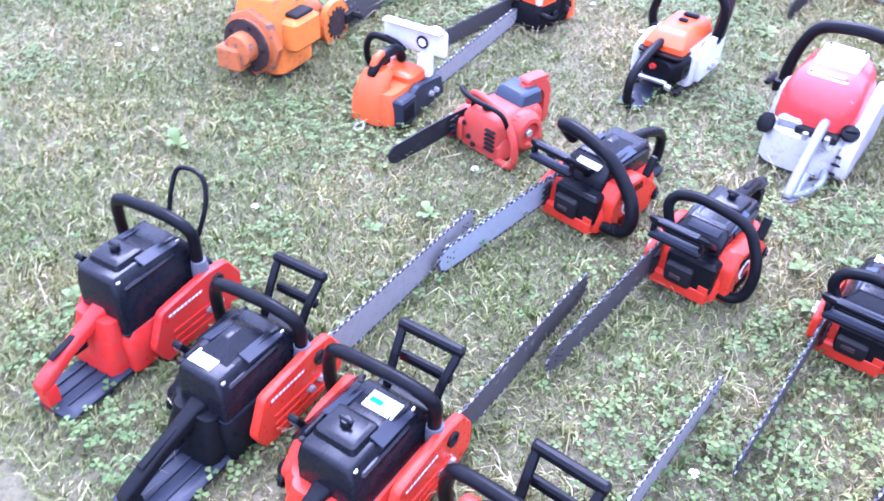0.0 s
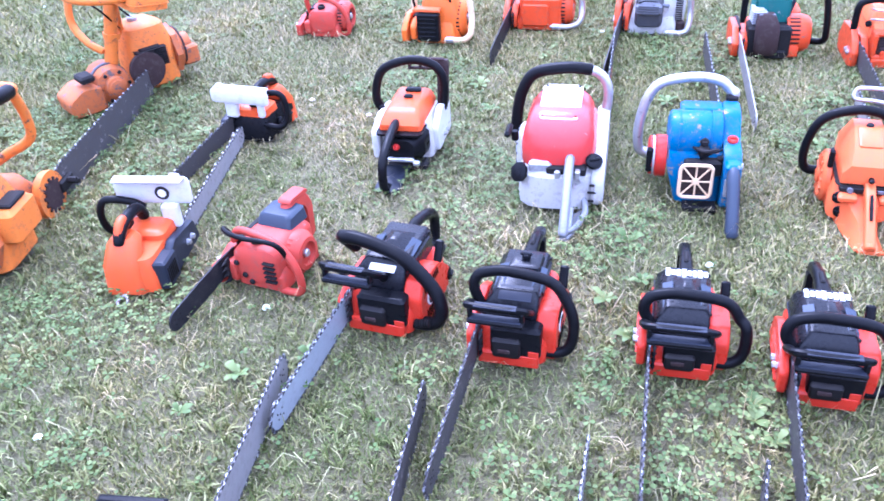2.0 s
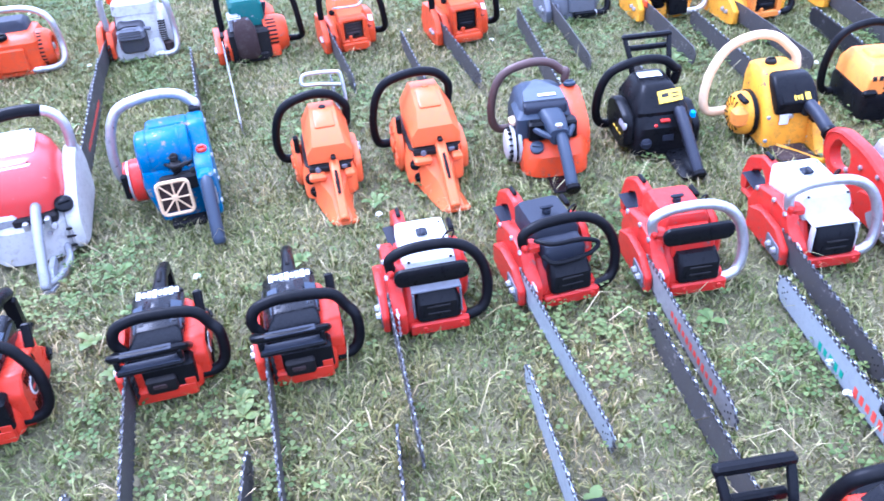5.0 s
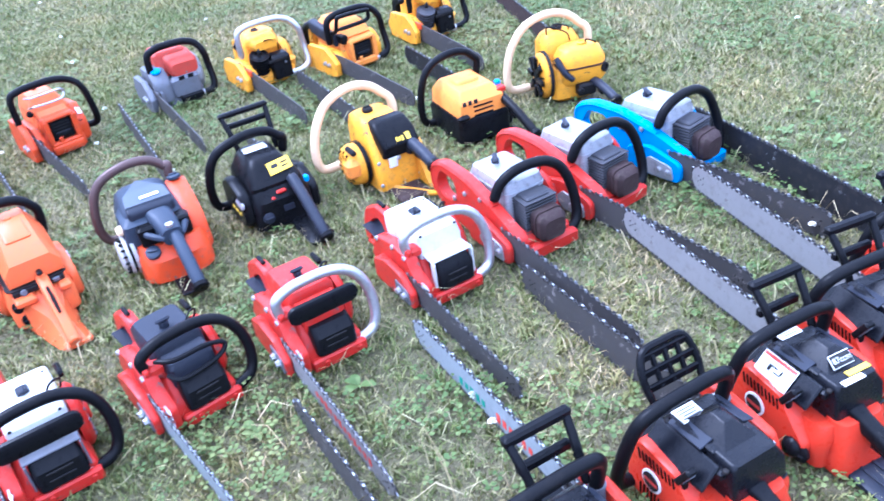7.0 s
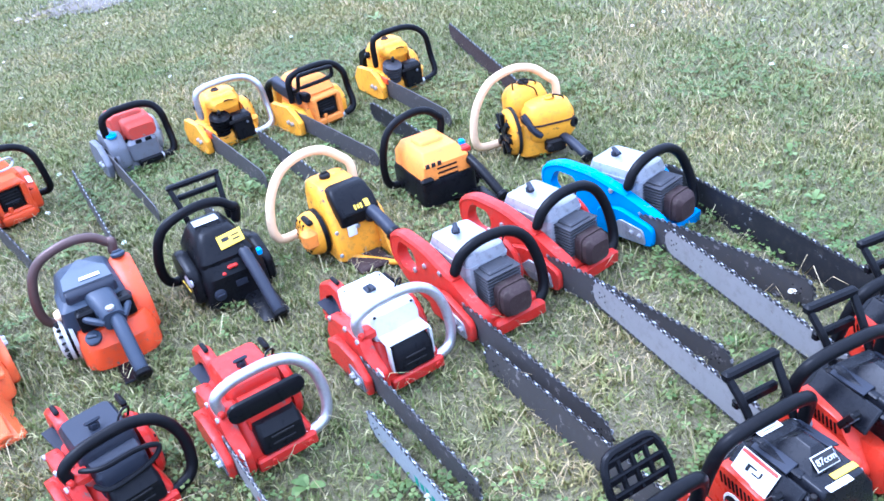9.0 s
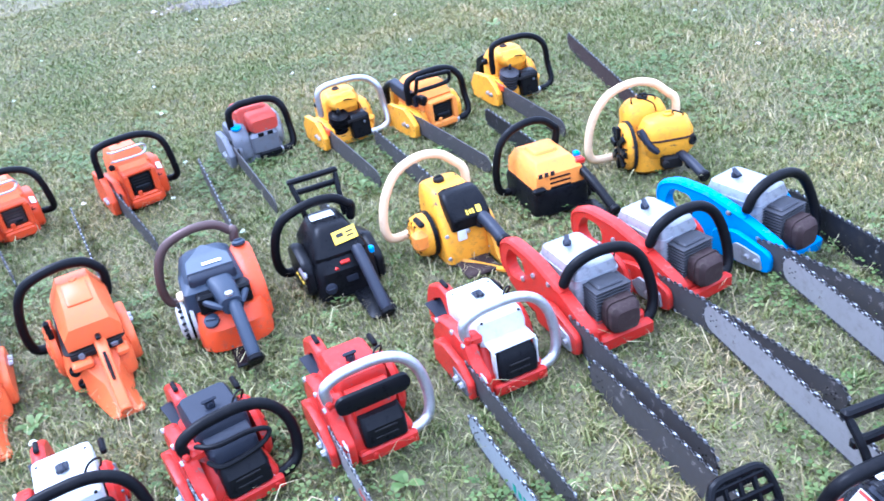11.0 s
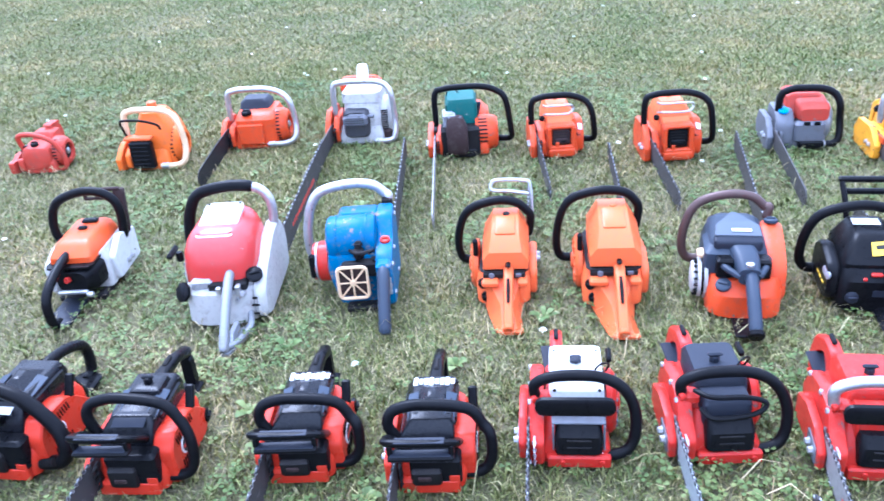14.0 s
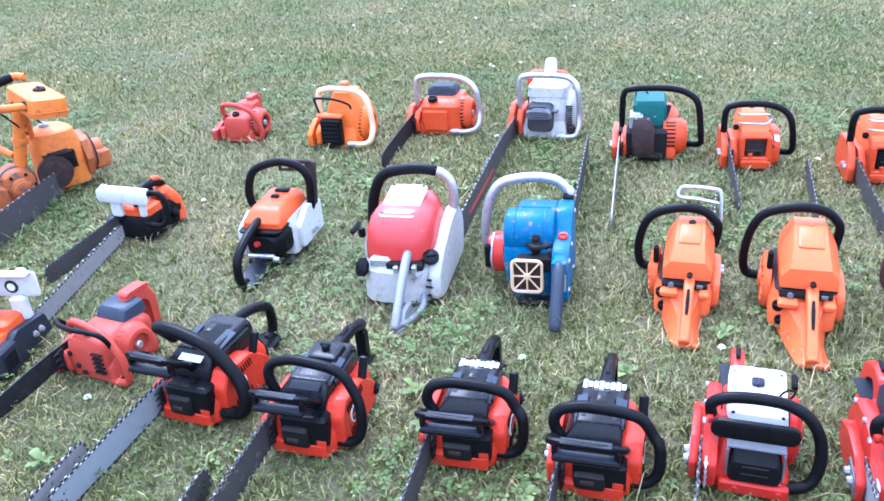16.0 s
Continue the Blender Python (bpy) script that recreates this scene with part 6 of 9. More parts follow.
def felling_machine(x, y, heading, label, bar, tank=(0.24, 0.145, 0.14, -0.02)):
    """Heavy old two-handed machine: gearbox and bar below, engine behind, column with tank and handlebar above."""
    r = thing("felling_machine", x, y, heading, label, "felling saw", "old felling machines")
    gb = part("gearbox", cat(lathe((-0.08, 0.05, 0.10), (1, 0, 0), [(0, 0.05), (0.008, 0.07), (0.05, 0.078), (0.054, 0.07), (0.07, 0.07), (0.074, 0.08), (0.12, 0.08), (0.15, 0.062), (0.16, 0.045)], 24), lathe((0.02, 0.06, 0.065), (0, 1, 0), [(0, 0.058), (0.08, 0.05), (0.1, 0.036)], 20)), FELLER_OLD, r)
    part("gearbox_band", lathe((-0.024, 0.05, 0.1), (1, 0, 0), [(0, 0.082), (0.012, 0.082)], 24), GREY, gb)
    part("end_cap", lathe((-0.075, 0.05, 0.10), (-1, 0, 0), [(0, 0.045), (0.03, 0.043), (0.034, 0.034), (0.04, 0.034), (0.044, 0.02)], 20), FELLER_OLD, gb)
    for k in range(6):
        a = k * math.pi / 3
        part("bolt", knob((-0.081, 0.05 + 0.06 * math.cos(a), 0.1 + 0.06 * math.sin(a)), (-1, 0, 0), 0.008, 0.008, 6), SOOT, gb)
    en = part("engine", cat(tower([(0.012, 0.06, -0.16, 0.16, 0.16, 0.03), (0.03, 0.06, -0.16, 0.2, 0.2, 0.04), (0.2, 0.06, -0.16, 0.2, 0.2, 0.05), (0.27, 0.06, -0.16, 0.16, 0.17, 0.05), (0.29, 0.06, -0.16, 0.1, 0.1, 0.03)])), FELLER, r)
    part("air_box", box(0.175, -0.16, 0.16, 0.07, 0.14, 0.11, 0.014), FELLER, en)
    part("air_box_lid", box(0.175, -0.16, 0.222, 0.05, 0.09, 0.014, 0.004), SOOT, en)
    part("cowl", lathe((0.06, -0.25, 0.13), (0, -1, 0), [(0, 0.098), (0.025, 0.098), (0.028, 0.088), (0.05, 0.086), (0.053, 0.052), (0.10, 0.05), (0.104, 0.02)], 20), FELLER_OLD, en)
    part("drum_band", lathe((0.06, -0.262, 0.13), (0, -1, 0), [(0, 0.1005), (0.010, 0.1005)], 20), SOOT, en)
    part("drum_band", lathe((0.06, -0.296, 0.13), (0, -1, 0), [(0, 0.0895), (0.008, 0.0895)], 20), RUST, en)
    part("cowl_edge", lathe((0.06, -0.252, 0.13), (0, -1, 0), [(0, 0.112), (0.026, 0.112), (0.03, 0.104)], 8), FELLER_OLD, en, "rubbed eight-sided rim of the cowl")
    part("cowl_box", box(0.03, -0.33, 0.10, 0.09, 0.07, 0.08, 0.008), FELLER_OLD, en)
    for k in range(5):
        a = k * 2 * math.pi / 5
        part("bolt", knob((0.06 + 0.07 * math.cos(a), -0.302, 0.13 + 0.07 * math.sin(a)), (0, -1, 0), 0.007, 0.007, 6), SOOT, en)
    fins(r, -0.04, -0.14, 0.12, 9, 0.06, 0.13, SOOT)
    part("flywheel", lathe((-0.05, -0.1, 0.12), (-1, 0, 0), [(0, 0.07), (0.03, 0.075), (0.035, 0.05)], 24), RUST, r)
    cap(r, (0.06, -0.14, 0.288), (0, 0, 1), 0.022, 0.018, SILVER)
    col = part("column", tube([(0.0, 0.02, 0.14), (-0.01, -0.01, 0.26), (-0.03, -0.05, 0.44)], 0.027, 14, 5), FELLER, r)
    part("column_collar", lathe((-0.012, -0.015, 0.27), (-0.1, -0.15, 1), [(0, 0.034), (0.02, 0.034)], 16), FELLER, col)
    part("brace", tube([(0.05, -0.08, 0.24), (0.02, -0.07, 0.34), (-0.02, -0.06, 0.42)], 0.013, 10, 4), FELLER, col)
    tw, tl, th, tx = tank
    tm = pose(tx, -0.10, 0.355 + (0.14 - th), 8, 0, 0)
    tk = part("fuel_tank", moved(tower([(0, 0, 0, tw * 0.84, tl * 0.76, 0.02), (th * 0.07, 0, 0, tw * 0.98, tl * 0.97, 0.026), (th * 0.46, 0, 0, tw, tl, 0.028), (th * 0.88, 0, 0, tw * 0.97, tl * 0.96, 0.03), (th, 0, 0, tw * 0.86, tl * 0.78, 0.03)]), tm), FELLER, r)
    part("tank_seam", moved(tower([(th * 0.3, 0, 0, tw + 0.006, tl + 0.006, 0.03), (th * 0.34, 0, 0, tw + 0.006, tl + 0.006, 0.03)]), tm), FELLER, tk)
    part("tank_cap", cat(knob((tx - 0.03, -0.12, 0.488), (0, 0, 1), 0.026, 0.018, 12), box(tx - 0.03, -0.12, 0.508, 0.03, 0.01, 0.008, 0.003)), SOOT, tk)
    hb = part("handlebar", tube([(-0.20, -0.16, 0.45), (-0.21, 0.02, 0.47), (-0.15, 0.10, 0.475), (0.0, 0.11, 0.46), (0.12, 0.09, 0.46), (0.18, 0.02, 0.48), (0.185, -0.1, 0.5), (0.14, -0.14, 0.5)], 0.0165, 12, 7), FELLER, r)
    part("grip", tube([(0.18, 0.02, 0.482), (0.186, -0.04, 0.49), (0.185, -0.1, 0.5)], 0.022, 12, 5), RUBBER, hb)
    part("grip", tube([(-0.207, -0.02, 0.468), (-0.205, -0.08, 0.46), (-0.2, -0.15, 0.451)], 0.022, 12, 5), RUBBER, hb)
    part("brake_lever", tube([(0.13, 0.07, 0.47), (0.15, 0.03, 0.455), (0.155, -0.03, 0.46)], 0.005, 6, 5), CHROME, hb)
    part("lower_bar", tube([(0.18, 0.02, 0.478), (0.17, 0.06, 0.38), (0.15, 0.07, 0.3), (0.06, 0.06, 0.25), (0.0, 0.03, 0.22)], 0.015, 12, 6), FELLER, hb)
    wire(r, [(0.06, -0.14, 0.3), (0.09, -0.1, 0.36), (0.04, -0.06, 0.43), (-0.05, -0.02, 0.45)], 0.004)
    wire(r, [(0.1, 0.08, 0.46), (0.02, 0.06, 0.44), (-0.05, 0.02, 0.40), (-0.03, -0.05, 0.3)], 0.004)
    if bar:
        cw = part("sprocket_guard", lathe((0.095, 0.12, 0.07), (1, 0, 0), [(0, 0.075), (0.006, 0.08), (0.028, 0.08), (0.03, 0.06)], 24), FELLER, r)
        part("sprocket", cat(lathe((0.12, 0.12, 0.07), (1, 0, 0), [(0, 0.05), (0.01, 0.05)], 18), *[moved(box(0, 0, 0.052, 0.008, 0.012, 0.016, 0.002), Matrix.Translation((0.126, 0.12, 0.07)) @ Matrix.Rotation(i * math.pi / 7, 4, "X")) for i in range(14)]), RUST, cw)
        part("bar_clamp", cat(box(0.13, 0.2, 0.07, 0.02, 0.08, 0.04, 0.004), knob((0.14, 0.2, 0.08), (1, 0, 0), 0.012, 0.03, 6), knob((0.14, 0.23, 0.06), (1, 0, 0), 0.01, 0.02, 6)), SOOT, r)
        guide_bar(r, 0.118, 0.2, bar, 0.11, BAR_DARK, z0=0.075, z1=0.07, teeth=True)
    else:
        part("bracket", cat(box(0.0, 0.2, 0.06, 0.12, 0.06, 0.08, 0.01), box(-0.05, 0.15, 0.16, 0.08, 0.06, 0.03, 0.008)), SOOT, r)
        part("chip_guard", slab(rounded([(0.1, 0.02), (0.24, 0.02), (0.25, 0.09), (0.18, 0.13), (0.1, 0.12)], 0.02), -0.09, 0.06, 0.008), FELLER_OLD, r)
    return r


# ---- third row: older saws of several makes, seen from the front ----
FAR = "far row of saws"


def old_base(root, tip, label, low, W=0.21, L=0.24, H=0.1, housing=None, bar_mat=None, bar_high=0.07, teeth=False, has_bar=True, rear=None, group=FAR, side_top=0.15, stub=True):
    """Sole, bar housing, bar and rear grip that the old saws share."""
    x, y, h, ln = place(root, tip, W / 2 + 0.004, L / 2)
    r = thing("chainsaw", x, y, h, label, "chainsaw", group)
    f, bk = L / 2, -L / 2
    part("crankcase", tower([(0.006, -0.01, 0, W * 0.78, L * 0.84, 0.012), (0.014, -0.01, 0, W * 0.86, L * 0.92, 0.012), (0.055, -0.01, 0, W * 0.86, L * 0.92, 0.014), (H, -0.01, -0.015, W * 0.74, L * 0.8, 0.016)]), low, r)
    hs = part("clutch_housing", slab(rounded([(f + 0.02, 0.022), (f + 0.024, 0.075), (f - 0.015, side_top * 0.8), (f - 0.06, side_top), (bk + 0.05, side_top * 0.93), (bk + 0.01, 0.07), (bk + 0.03, 0.014), (f - 0.03, 0.010)], 0.006), W / 2 + 0.008, W / 2 + 0.032, 0.004), housing or low, r)
    part("housing_back", slab(rounded([(f + 0.004, 0.024), (f + 0.004, 0.085), (f - 0.04, side_top * 0.85), (bk + 0.05, side_top * 0.8), (bk + 0.04, 0.024)], 0.012), W / 2 - 0.03, W / 2 - 0.004, 0.004), housing or low, r)
    part("housing_core", box(W / 2 + 0.002, -0.03, 0.07, 0.02, L * 0.6, 0.08, 0.004), SOOT, hs)
    for yy, zz in ((f - 0.035, 0.062), (f - 0.065, 0.064)):
        part("bar_nut", lathe((W / 2 + 0.031, yy, zz), (1, 0, 0), [(0, 0.011), (0.003, 0.011), (0.0032, 0.008), (0.011, 0.008)], 6), CHROME, hs)
    if has_bar:
        guide_bar(r, W / 2 + 0.003, f, ln, bar_high, bar_mat or BAR_DARK, teeth=teeth)
        spikes(r, W / 2 - 0.012, f + 0.012, 0.062, SOOT)
    if stub:
        rr = rear or low
        hd = part("rear_handle", slab(rounded([(bk + 0.06, 0.13), (bk + 0.02, 0.165), (bk - 0.04, 0.17), (bk - 0.12, 0.13), (bk - 0.14, 0.03), (bk - 0.11, 0.02), (bk - 0.09, 0.105), (bk - 0.03, 0.138), (bk + 0.0, 0.12), (bk + 0.01, 0.05), (bk + 0.06, 0.05)], 0.012, 2), 0.0, 0.034, 0.008), rr, r)
        part("throttle_trigger", box(0.017, bk - 0.03, 0.128, 0.012, 0.03, 0.016, 0.004), BLACK, hd)
    return r, f, bk


def front_hoop(r, W, f, ht, reach, mat, rad=0.0135, lean=-0.05, inset=0.006, low=0.03, sleeve=None, swept=False):
    """Front handle: from the sole out to the starter side, over the top and down to the bar side."""
    xi = W / 2 - inset
    foot = [(-W / 2 + 0.05, f - 0.012, low), (-W / 2 - reach * 0.45, f - 0.016, low), (-W / 2 - reach * 0.95, f - 0.026, low + 0.025), (-W / 2 - reach, f - 0.04 + lean * 0.2, 0.12)]
    if swept:
        foot = [(-W / 2 + 0.04, f - 0.10, 0.06), (-W / 2 - reach * 0.5, f - 0.09, 0.052), (-W / 2 - reach * 1.04, f - 0.07, 0.062), (-W / 2 - reach * 1.05, f - 0.05, 0.11)]
    pts = foot + [(-W / 2 - reach * 0.84, f - 0.02 + lean * 0.6, ht - 0.062), (-W / 2 - reach * 0.4, f - 0.02 + lean * 0.9, ht - 0.022), (-W / 2 + 0.028, f - 0.02 + lean, ht - 0.002),
                  (0.0, f - 0.02 + lean, ht + 0.002), (xi - 0.04, f - 0.02 + lean, ht - 0.002), (xi - 0.004, f - 0.02 + lean, ht - 0.026), (xi, f - 0.02 + lean, 0.135)]
    ob = wrap_handle(r, pts, mat, rad, sleeve, (14, 46) if sleeve else None)
    part("handle_foot", lathe((-W / 2 + 0.04, f - (0.098 if swept else 0.012), 0.058 if swept else low), (-1, -0.04, 0), [(0, rad * 1.2), (0.03, rad * 1.2), (0.032, rad)], 12), CHROME, ob)
    return ob


def drum(r, x, y, z, rad, depth, mat, slot=SOOT, n=11, hub=None):
    """Starter drum on the open side; dark slots cut across its rim towards the front, a well in its face."""
    d = part("starter_cover", lathe((x + 0.02, y, z), (-1, 0, 0), [(0, rad), (depth * 0.6, rad), (depth, rad * 0.9), (depth + 0.012, rad * 0.76), (depth + 0.014, rad * 0.56), (depth - 0.004, rad * 0.5)], 28), mat, r)
    for i in range(n):
        fr = Matrix.Translation((x + 0.02 - depth * 0.36, y, z)) @ Matrix.Rotation(radians(-150 + 12.5 * i), 4, "X")
        part("slot", moved(box(0, 0, rad, depth * 0.48, rad * 0.09, 0.003, 0.0008), fr), slot, d)
    part("well", lathe((x + 0.02 - depth * 0.85, y, z), (-1, 0, 0), [(0, rad * 0.5), (0.006, rad * 0.5)], 20), slot, d)
    part("hub", knob((x + 0.02 - depth, y, z), (-1, 0, 0), rad * 0.2, 0.012), hub or CHROME, d)
    return d


def framed_muffler(r, cx, f, z0, z1, w, mat, dark, depth=0.05):
    """Dark exhaust box sunk in a coloured frame."""
    m = part("muffler", cat(box(cx, f - 0.024, (z0 + z1) / 2, w, depth, z1 - z0, 0.008), box(cx, f + 0.002, z0 + (z1 - z0) * 0.3, w * 0.7, 0.012, (z1 - z0) * 0.3, 0.004)), dark, r)
    part("outlet", box(cx - w * 0.12, f + 0.009, z0 + (z1 - z0) * 0.3, w * 0.3, 0.004, 0.010, 0.001), BLACK, m)
    for k in range(3):
        part("press_line", box(cx, f + 0.0012, z1 - 0.014 - k * 0.012, w * 0.8, 0.002, 0.003, 0.0005), SOOT, m)
    part("front_frame", cat(box(cx - w / 2 - 0.012, f - 0.02, (z0 + z1) / 2, 0.022, depth + 0.012, z1 - z0 + 0.02, 0.006), box(cx + w / 2 + 0.010, f - 0.02, (z0 + z1) / 2, 0.018, depth + 0.012, z1 - z0 + 0.02, 0.006),
                            box(cx, f - 0.022, z1 + 0.008, w + 0.036, depth + 0.010, 0.018, 0.006), box(cx, f - 0.012, z0 - 0.012, w + 0.03, depth, 0.03, 0.006), box(cx + w * 0.22, f + 0.006, z0 + 0.006, 0.016, 0.012, 0.028, 0.003)), mat, r)
    return m


def hooded_orange(root, tip, label, T, W, dark=RUST, wire_guard=True, mat=DEEP_ORANGE, top=PALE_ORANGE):
    L = 0.24
    r, f, bk = old_base(root, tip, label, mat, W, L, bar_mat=BAR_DARK, teeth=True, side_top=T * 0.68)
    hd = part("hood", tower([(0.09, -0.012, -0.02, W * 0.80, L * 0.78, 0.014), (T * 0.74, -0.012, -0.022, W * 0.78, L * 0.78, 0.016), (T * 0.93, -0.008, -0.035, W * 0.6, L * 0.6, 0.016), (T, -0.006, -0.042, W * 0.5, L * 0.5, 0.014)]), top, r)
    part("hood_slope", moved(box(0, 0, 0, W * 0.62, 0.075, 0.008, 0.003), pose(-0.01, f - 0.065, T * 0.79, -38, 0, 0)), top, hd)
    part("hood_edge", tower([(T * 0.735, -0.012, -0.022, W * 0.79, L * 0.785, 0.016), (T * 0.75, -0.012, -0.022, W * 0.79, L * 0.785, 0.016)]), mat, hd)
    part("hood_screw", knob((-0.006, -0.05, T - 0.002), (0, 0, 1), 0.01, 0.008, 10), SOOT, hd)
    framed_muffler(r, -0.012, f, 0.062, T * 0.64, W * 0.46, mat, dark)
    part("chin", cat(spine([(f - 0.03, -0.012, 0.036, W * 0.7, 0.042, 0.01), (f + 0.014, -0.012, 0.034, W * 0.66, 0.036, 0.012), (f + 0.02, -0.012, 0.034, W * 0.58, 0.026, 0.01)])), mat, r)
    part("starter_cover", slab(rounded([(f - 0.02, 0.02), (f - 0.015, T * 0.45), (f - 0.07, T * 0.72), (bk + 0.05, T * 0.66), (bk + 0.02, 0.06), (bk + 0.04, 0.02)], 0.02), -W / 2 - 0.024, -W / 2 + 0.03, 0.008), mat, r)
    label_plate(r, (-W / 2 - 0.0105, f - 0.04, T * 0.6), (0, 1, -0.9), (1, 0.25, 0.3), 0.03, 0.02, LABEL)
    slots(r, SOOT, (-W / 2 - 0.0245, f - 0.12, T * 0.32), (0, 1, 0), (0, 0, 1), 8, 0.05)
    cap(r, (-W / 2 + 0.004, f - 0.035, T * 0.44), (-0.5, 1, 0.3), 0.011, 0.014)
    front_hoop(r, W, f, T + 0.045, 0.07, RUBBER, swept=True, inset=-0.022)
    if wire_guard:
        part("hand_guard", tube([(W / 2 - 0.03, f - 0.07, T + 0.01), (W / 2 - 0.03, f - 0.02, T + 0.022), (W / 2 - 0.05, f - 0.005, T + 0.024), (-0.04, f - 0.005, T + 0.024), (-W / 2 + 0.03, f - 0.01, T + 0.02), (-W / 2 + 0.02, f - 0.02, T + 0.004), (-W / 2 + 0.04, f - 0.004, T - 0.012), (0.0, f + 0.002, T - 0.012), (W / 2 - 0.04, f, T - 0.01), (W / 2 - 0.03, f - 0.06, T - 0.03)], 0.0042, 8, 5), CHROME, r, "thin chromed wire guard")
    cap(r, (W * 0.36, f - 0.05, T * 0.78), (0.4, 0.6, 1), 0.012, 0.014)
    return r


def open_yellow(root, tip, label, mat, handle, cyl=BLACK, side=1, T=0.21, W=0.22, rear=None, muffler_w=0.07):
    """Yellow saw whose finned cylinder stands bare beside the black exhaust box."""
    L = 0.24
    r, f, bk = old_base(root, tip, label, mat, W, L, bar_high=0.08, rear=rear, side_top=T * 0.62)
    tk = part("tank", tower([(0.06, -0.012, -0.05, W * 0.76, L * 0.55, 0.02), (T * 0.8, -0.012, -0.045, W * 0.74, L * 0.56, 0.025), (T * 0.96, -0.015, -0.04, W * 0.62, L * 0.46, 0.03), (T, -0.015, -0.04, W * 0.46, L * 0.34, 0.025)]), mat, r)
    part("brow", cat(spine([(f - 0.09, 0.0, T * 0.88, W * 0.6, 0.055, 0.02), (f - 0.045, 0.0, T * 0.87, W * 0.58, 0.05, 0.022), (f - 0.026, 0.0, T * 0.85, W * 0.46, 0.034, 0.015)])), mat, tk)
    cap(r, (-0.01, -0.035, T - 0.004), (0, 0, 1), 0.018, 0.01, RUST)
    cx = 0.045
    core = part("cylinder", lathe((cx, f - 0.05, 0.06), (0, 0.35, 1), [(0, 0.032), (0.088, 0.032), (0.093, 0.024)], 16), cyl, r)
    for k in range(7):
        part("fin", lathe((cx, f - 0.05 + 0.0047 * k, 0.062 + 0.0132 * k), (0, 0.35, 1), [(0, 0.043), (0.0045, 0.043)], 18), cyl, core)
    part("spark_plug", lathe((cx, f - 0.012, T * 0.74), (0.2, 0.6, 1), [(0, 0.008), (0.016, 0.008), (0.018, 0.005), (0.026, 0.005)], 10), SOOT, core)
    mf = part("muffler", tower([(0.028, -0.035, f - 0.014, muffler_w, 0.05, 0.006), (0.036, -0.035, f - 0.008, muffler_w + 0.014, 0.062, 0.008), (0.125, -0.035, f - 0.01, muffler_w + 0.014, 0.062, 0.008), (0.136, -0.035, f - 0.016, muffler_w, 0.046, 0.006)]), BLACK, r)
    part("muffler_strap", box(-0.02, f + 0.024, 0.118, muffler_w * 1.3, 0.004, 0.012, 0.001), SOOT, mf)
    part("bolt", knob((-0.05, f + 0.022, 0.1), (0, 1, 0), 0.006, 0.006, 6), GREY, mf)
    dr = part("starter_cover", lathe((-W / 2 + 0.03, -0.0, 0.085), (-1, 0, 0), [(0, 0.074), (0.03, 0.074), (0.045, 0.06), (0.05, 0.035)], 26), mat, r)
    for k in range(12):
        part("slot", moved(box(0, 0, 0.058, 0.004, 0.006, 0.026, 0.001), Matrix.Translation((-W / 2 - 0.014, 0.0, 0.085)) @ Matrix.Rotation(radians(30 * k), 4, "X")), SOOT, dr)
    part("fuel_bowl", lathe((-W / 2 + 0.01, f - 0.05, 0.05), (0, 0.3, 1), [(0, 0.02), (0.04, 0.022), (0.046, 0.012)], 14), mat, r)
    part("gasket", box(W * 0.5 + 0.005, f + 0.012, 0.10, 0.012, 0.05, 0.03, 0.004), DEEP_ORANGE, r)
    wire(r, [(0.02, f - 0.04, T * 0.9), (-0.01, f - 0.02, T * 0.95), (-0.06, f - 0.05, T * 0.8), (-0.07, f - 0.08, 0.12)])
    cap(r, (W * 0.3, bk + 0.05, T * 0.7), (0.5, -0.3, 1), 0.018, 0.02)
    front_hoop(r, W, f, T + 0.05, 0.07, handle, lean=-0.06, inset=0.01)
    return r


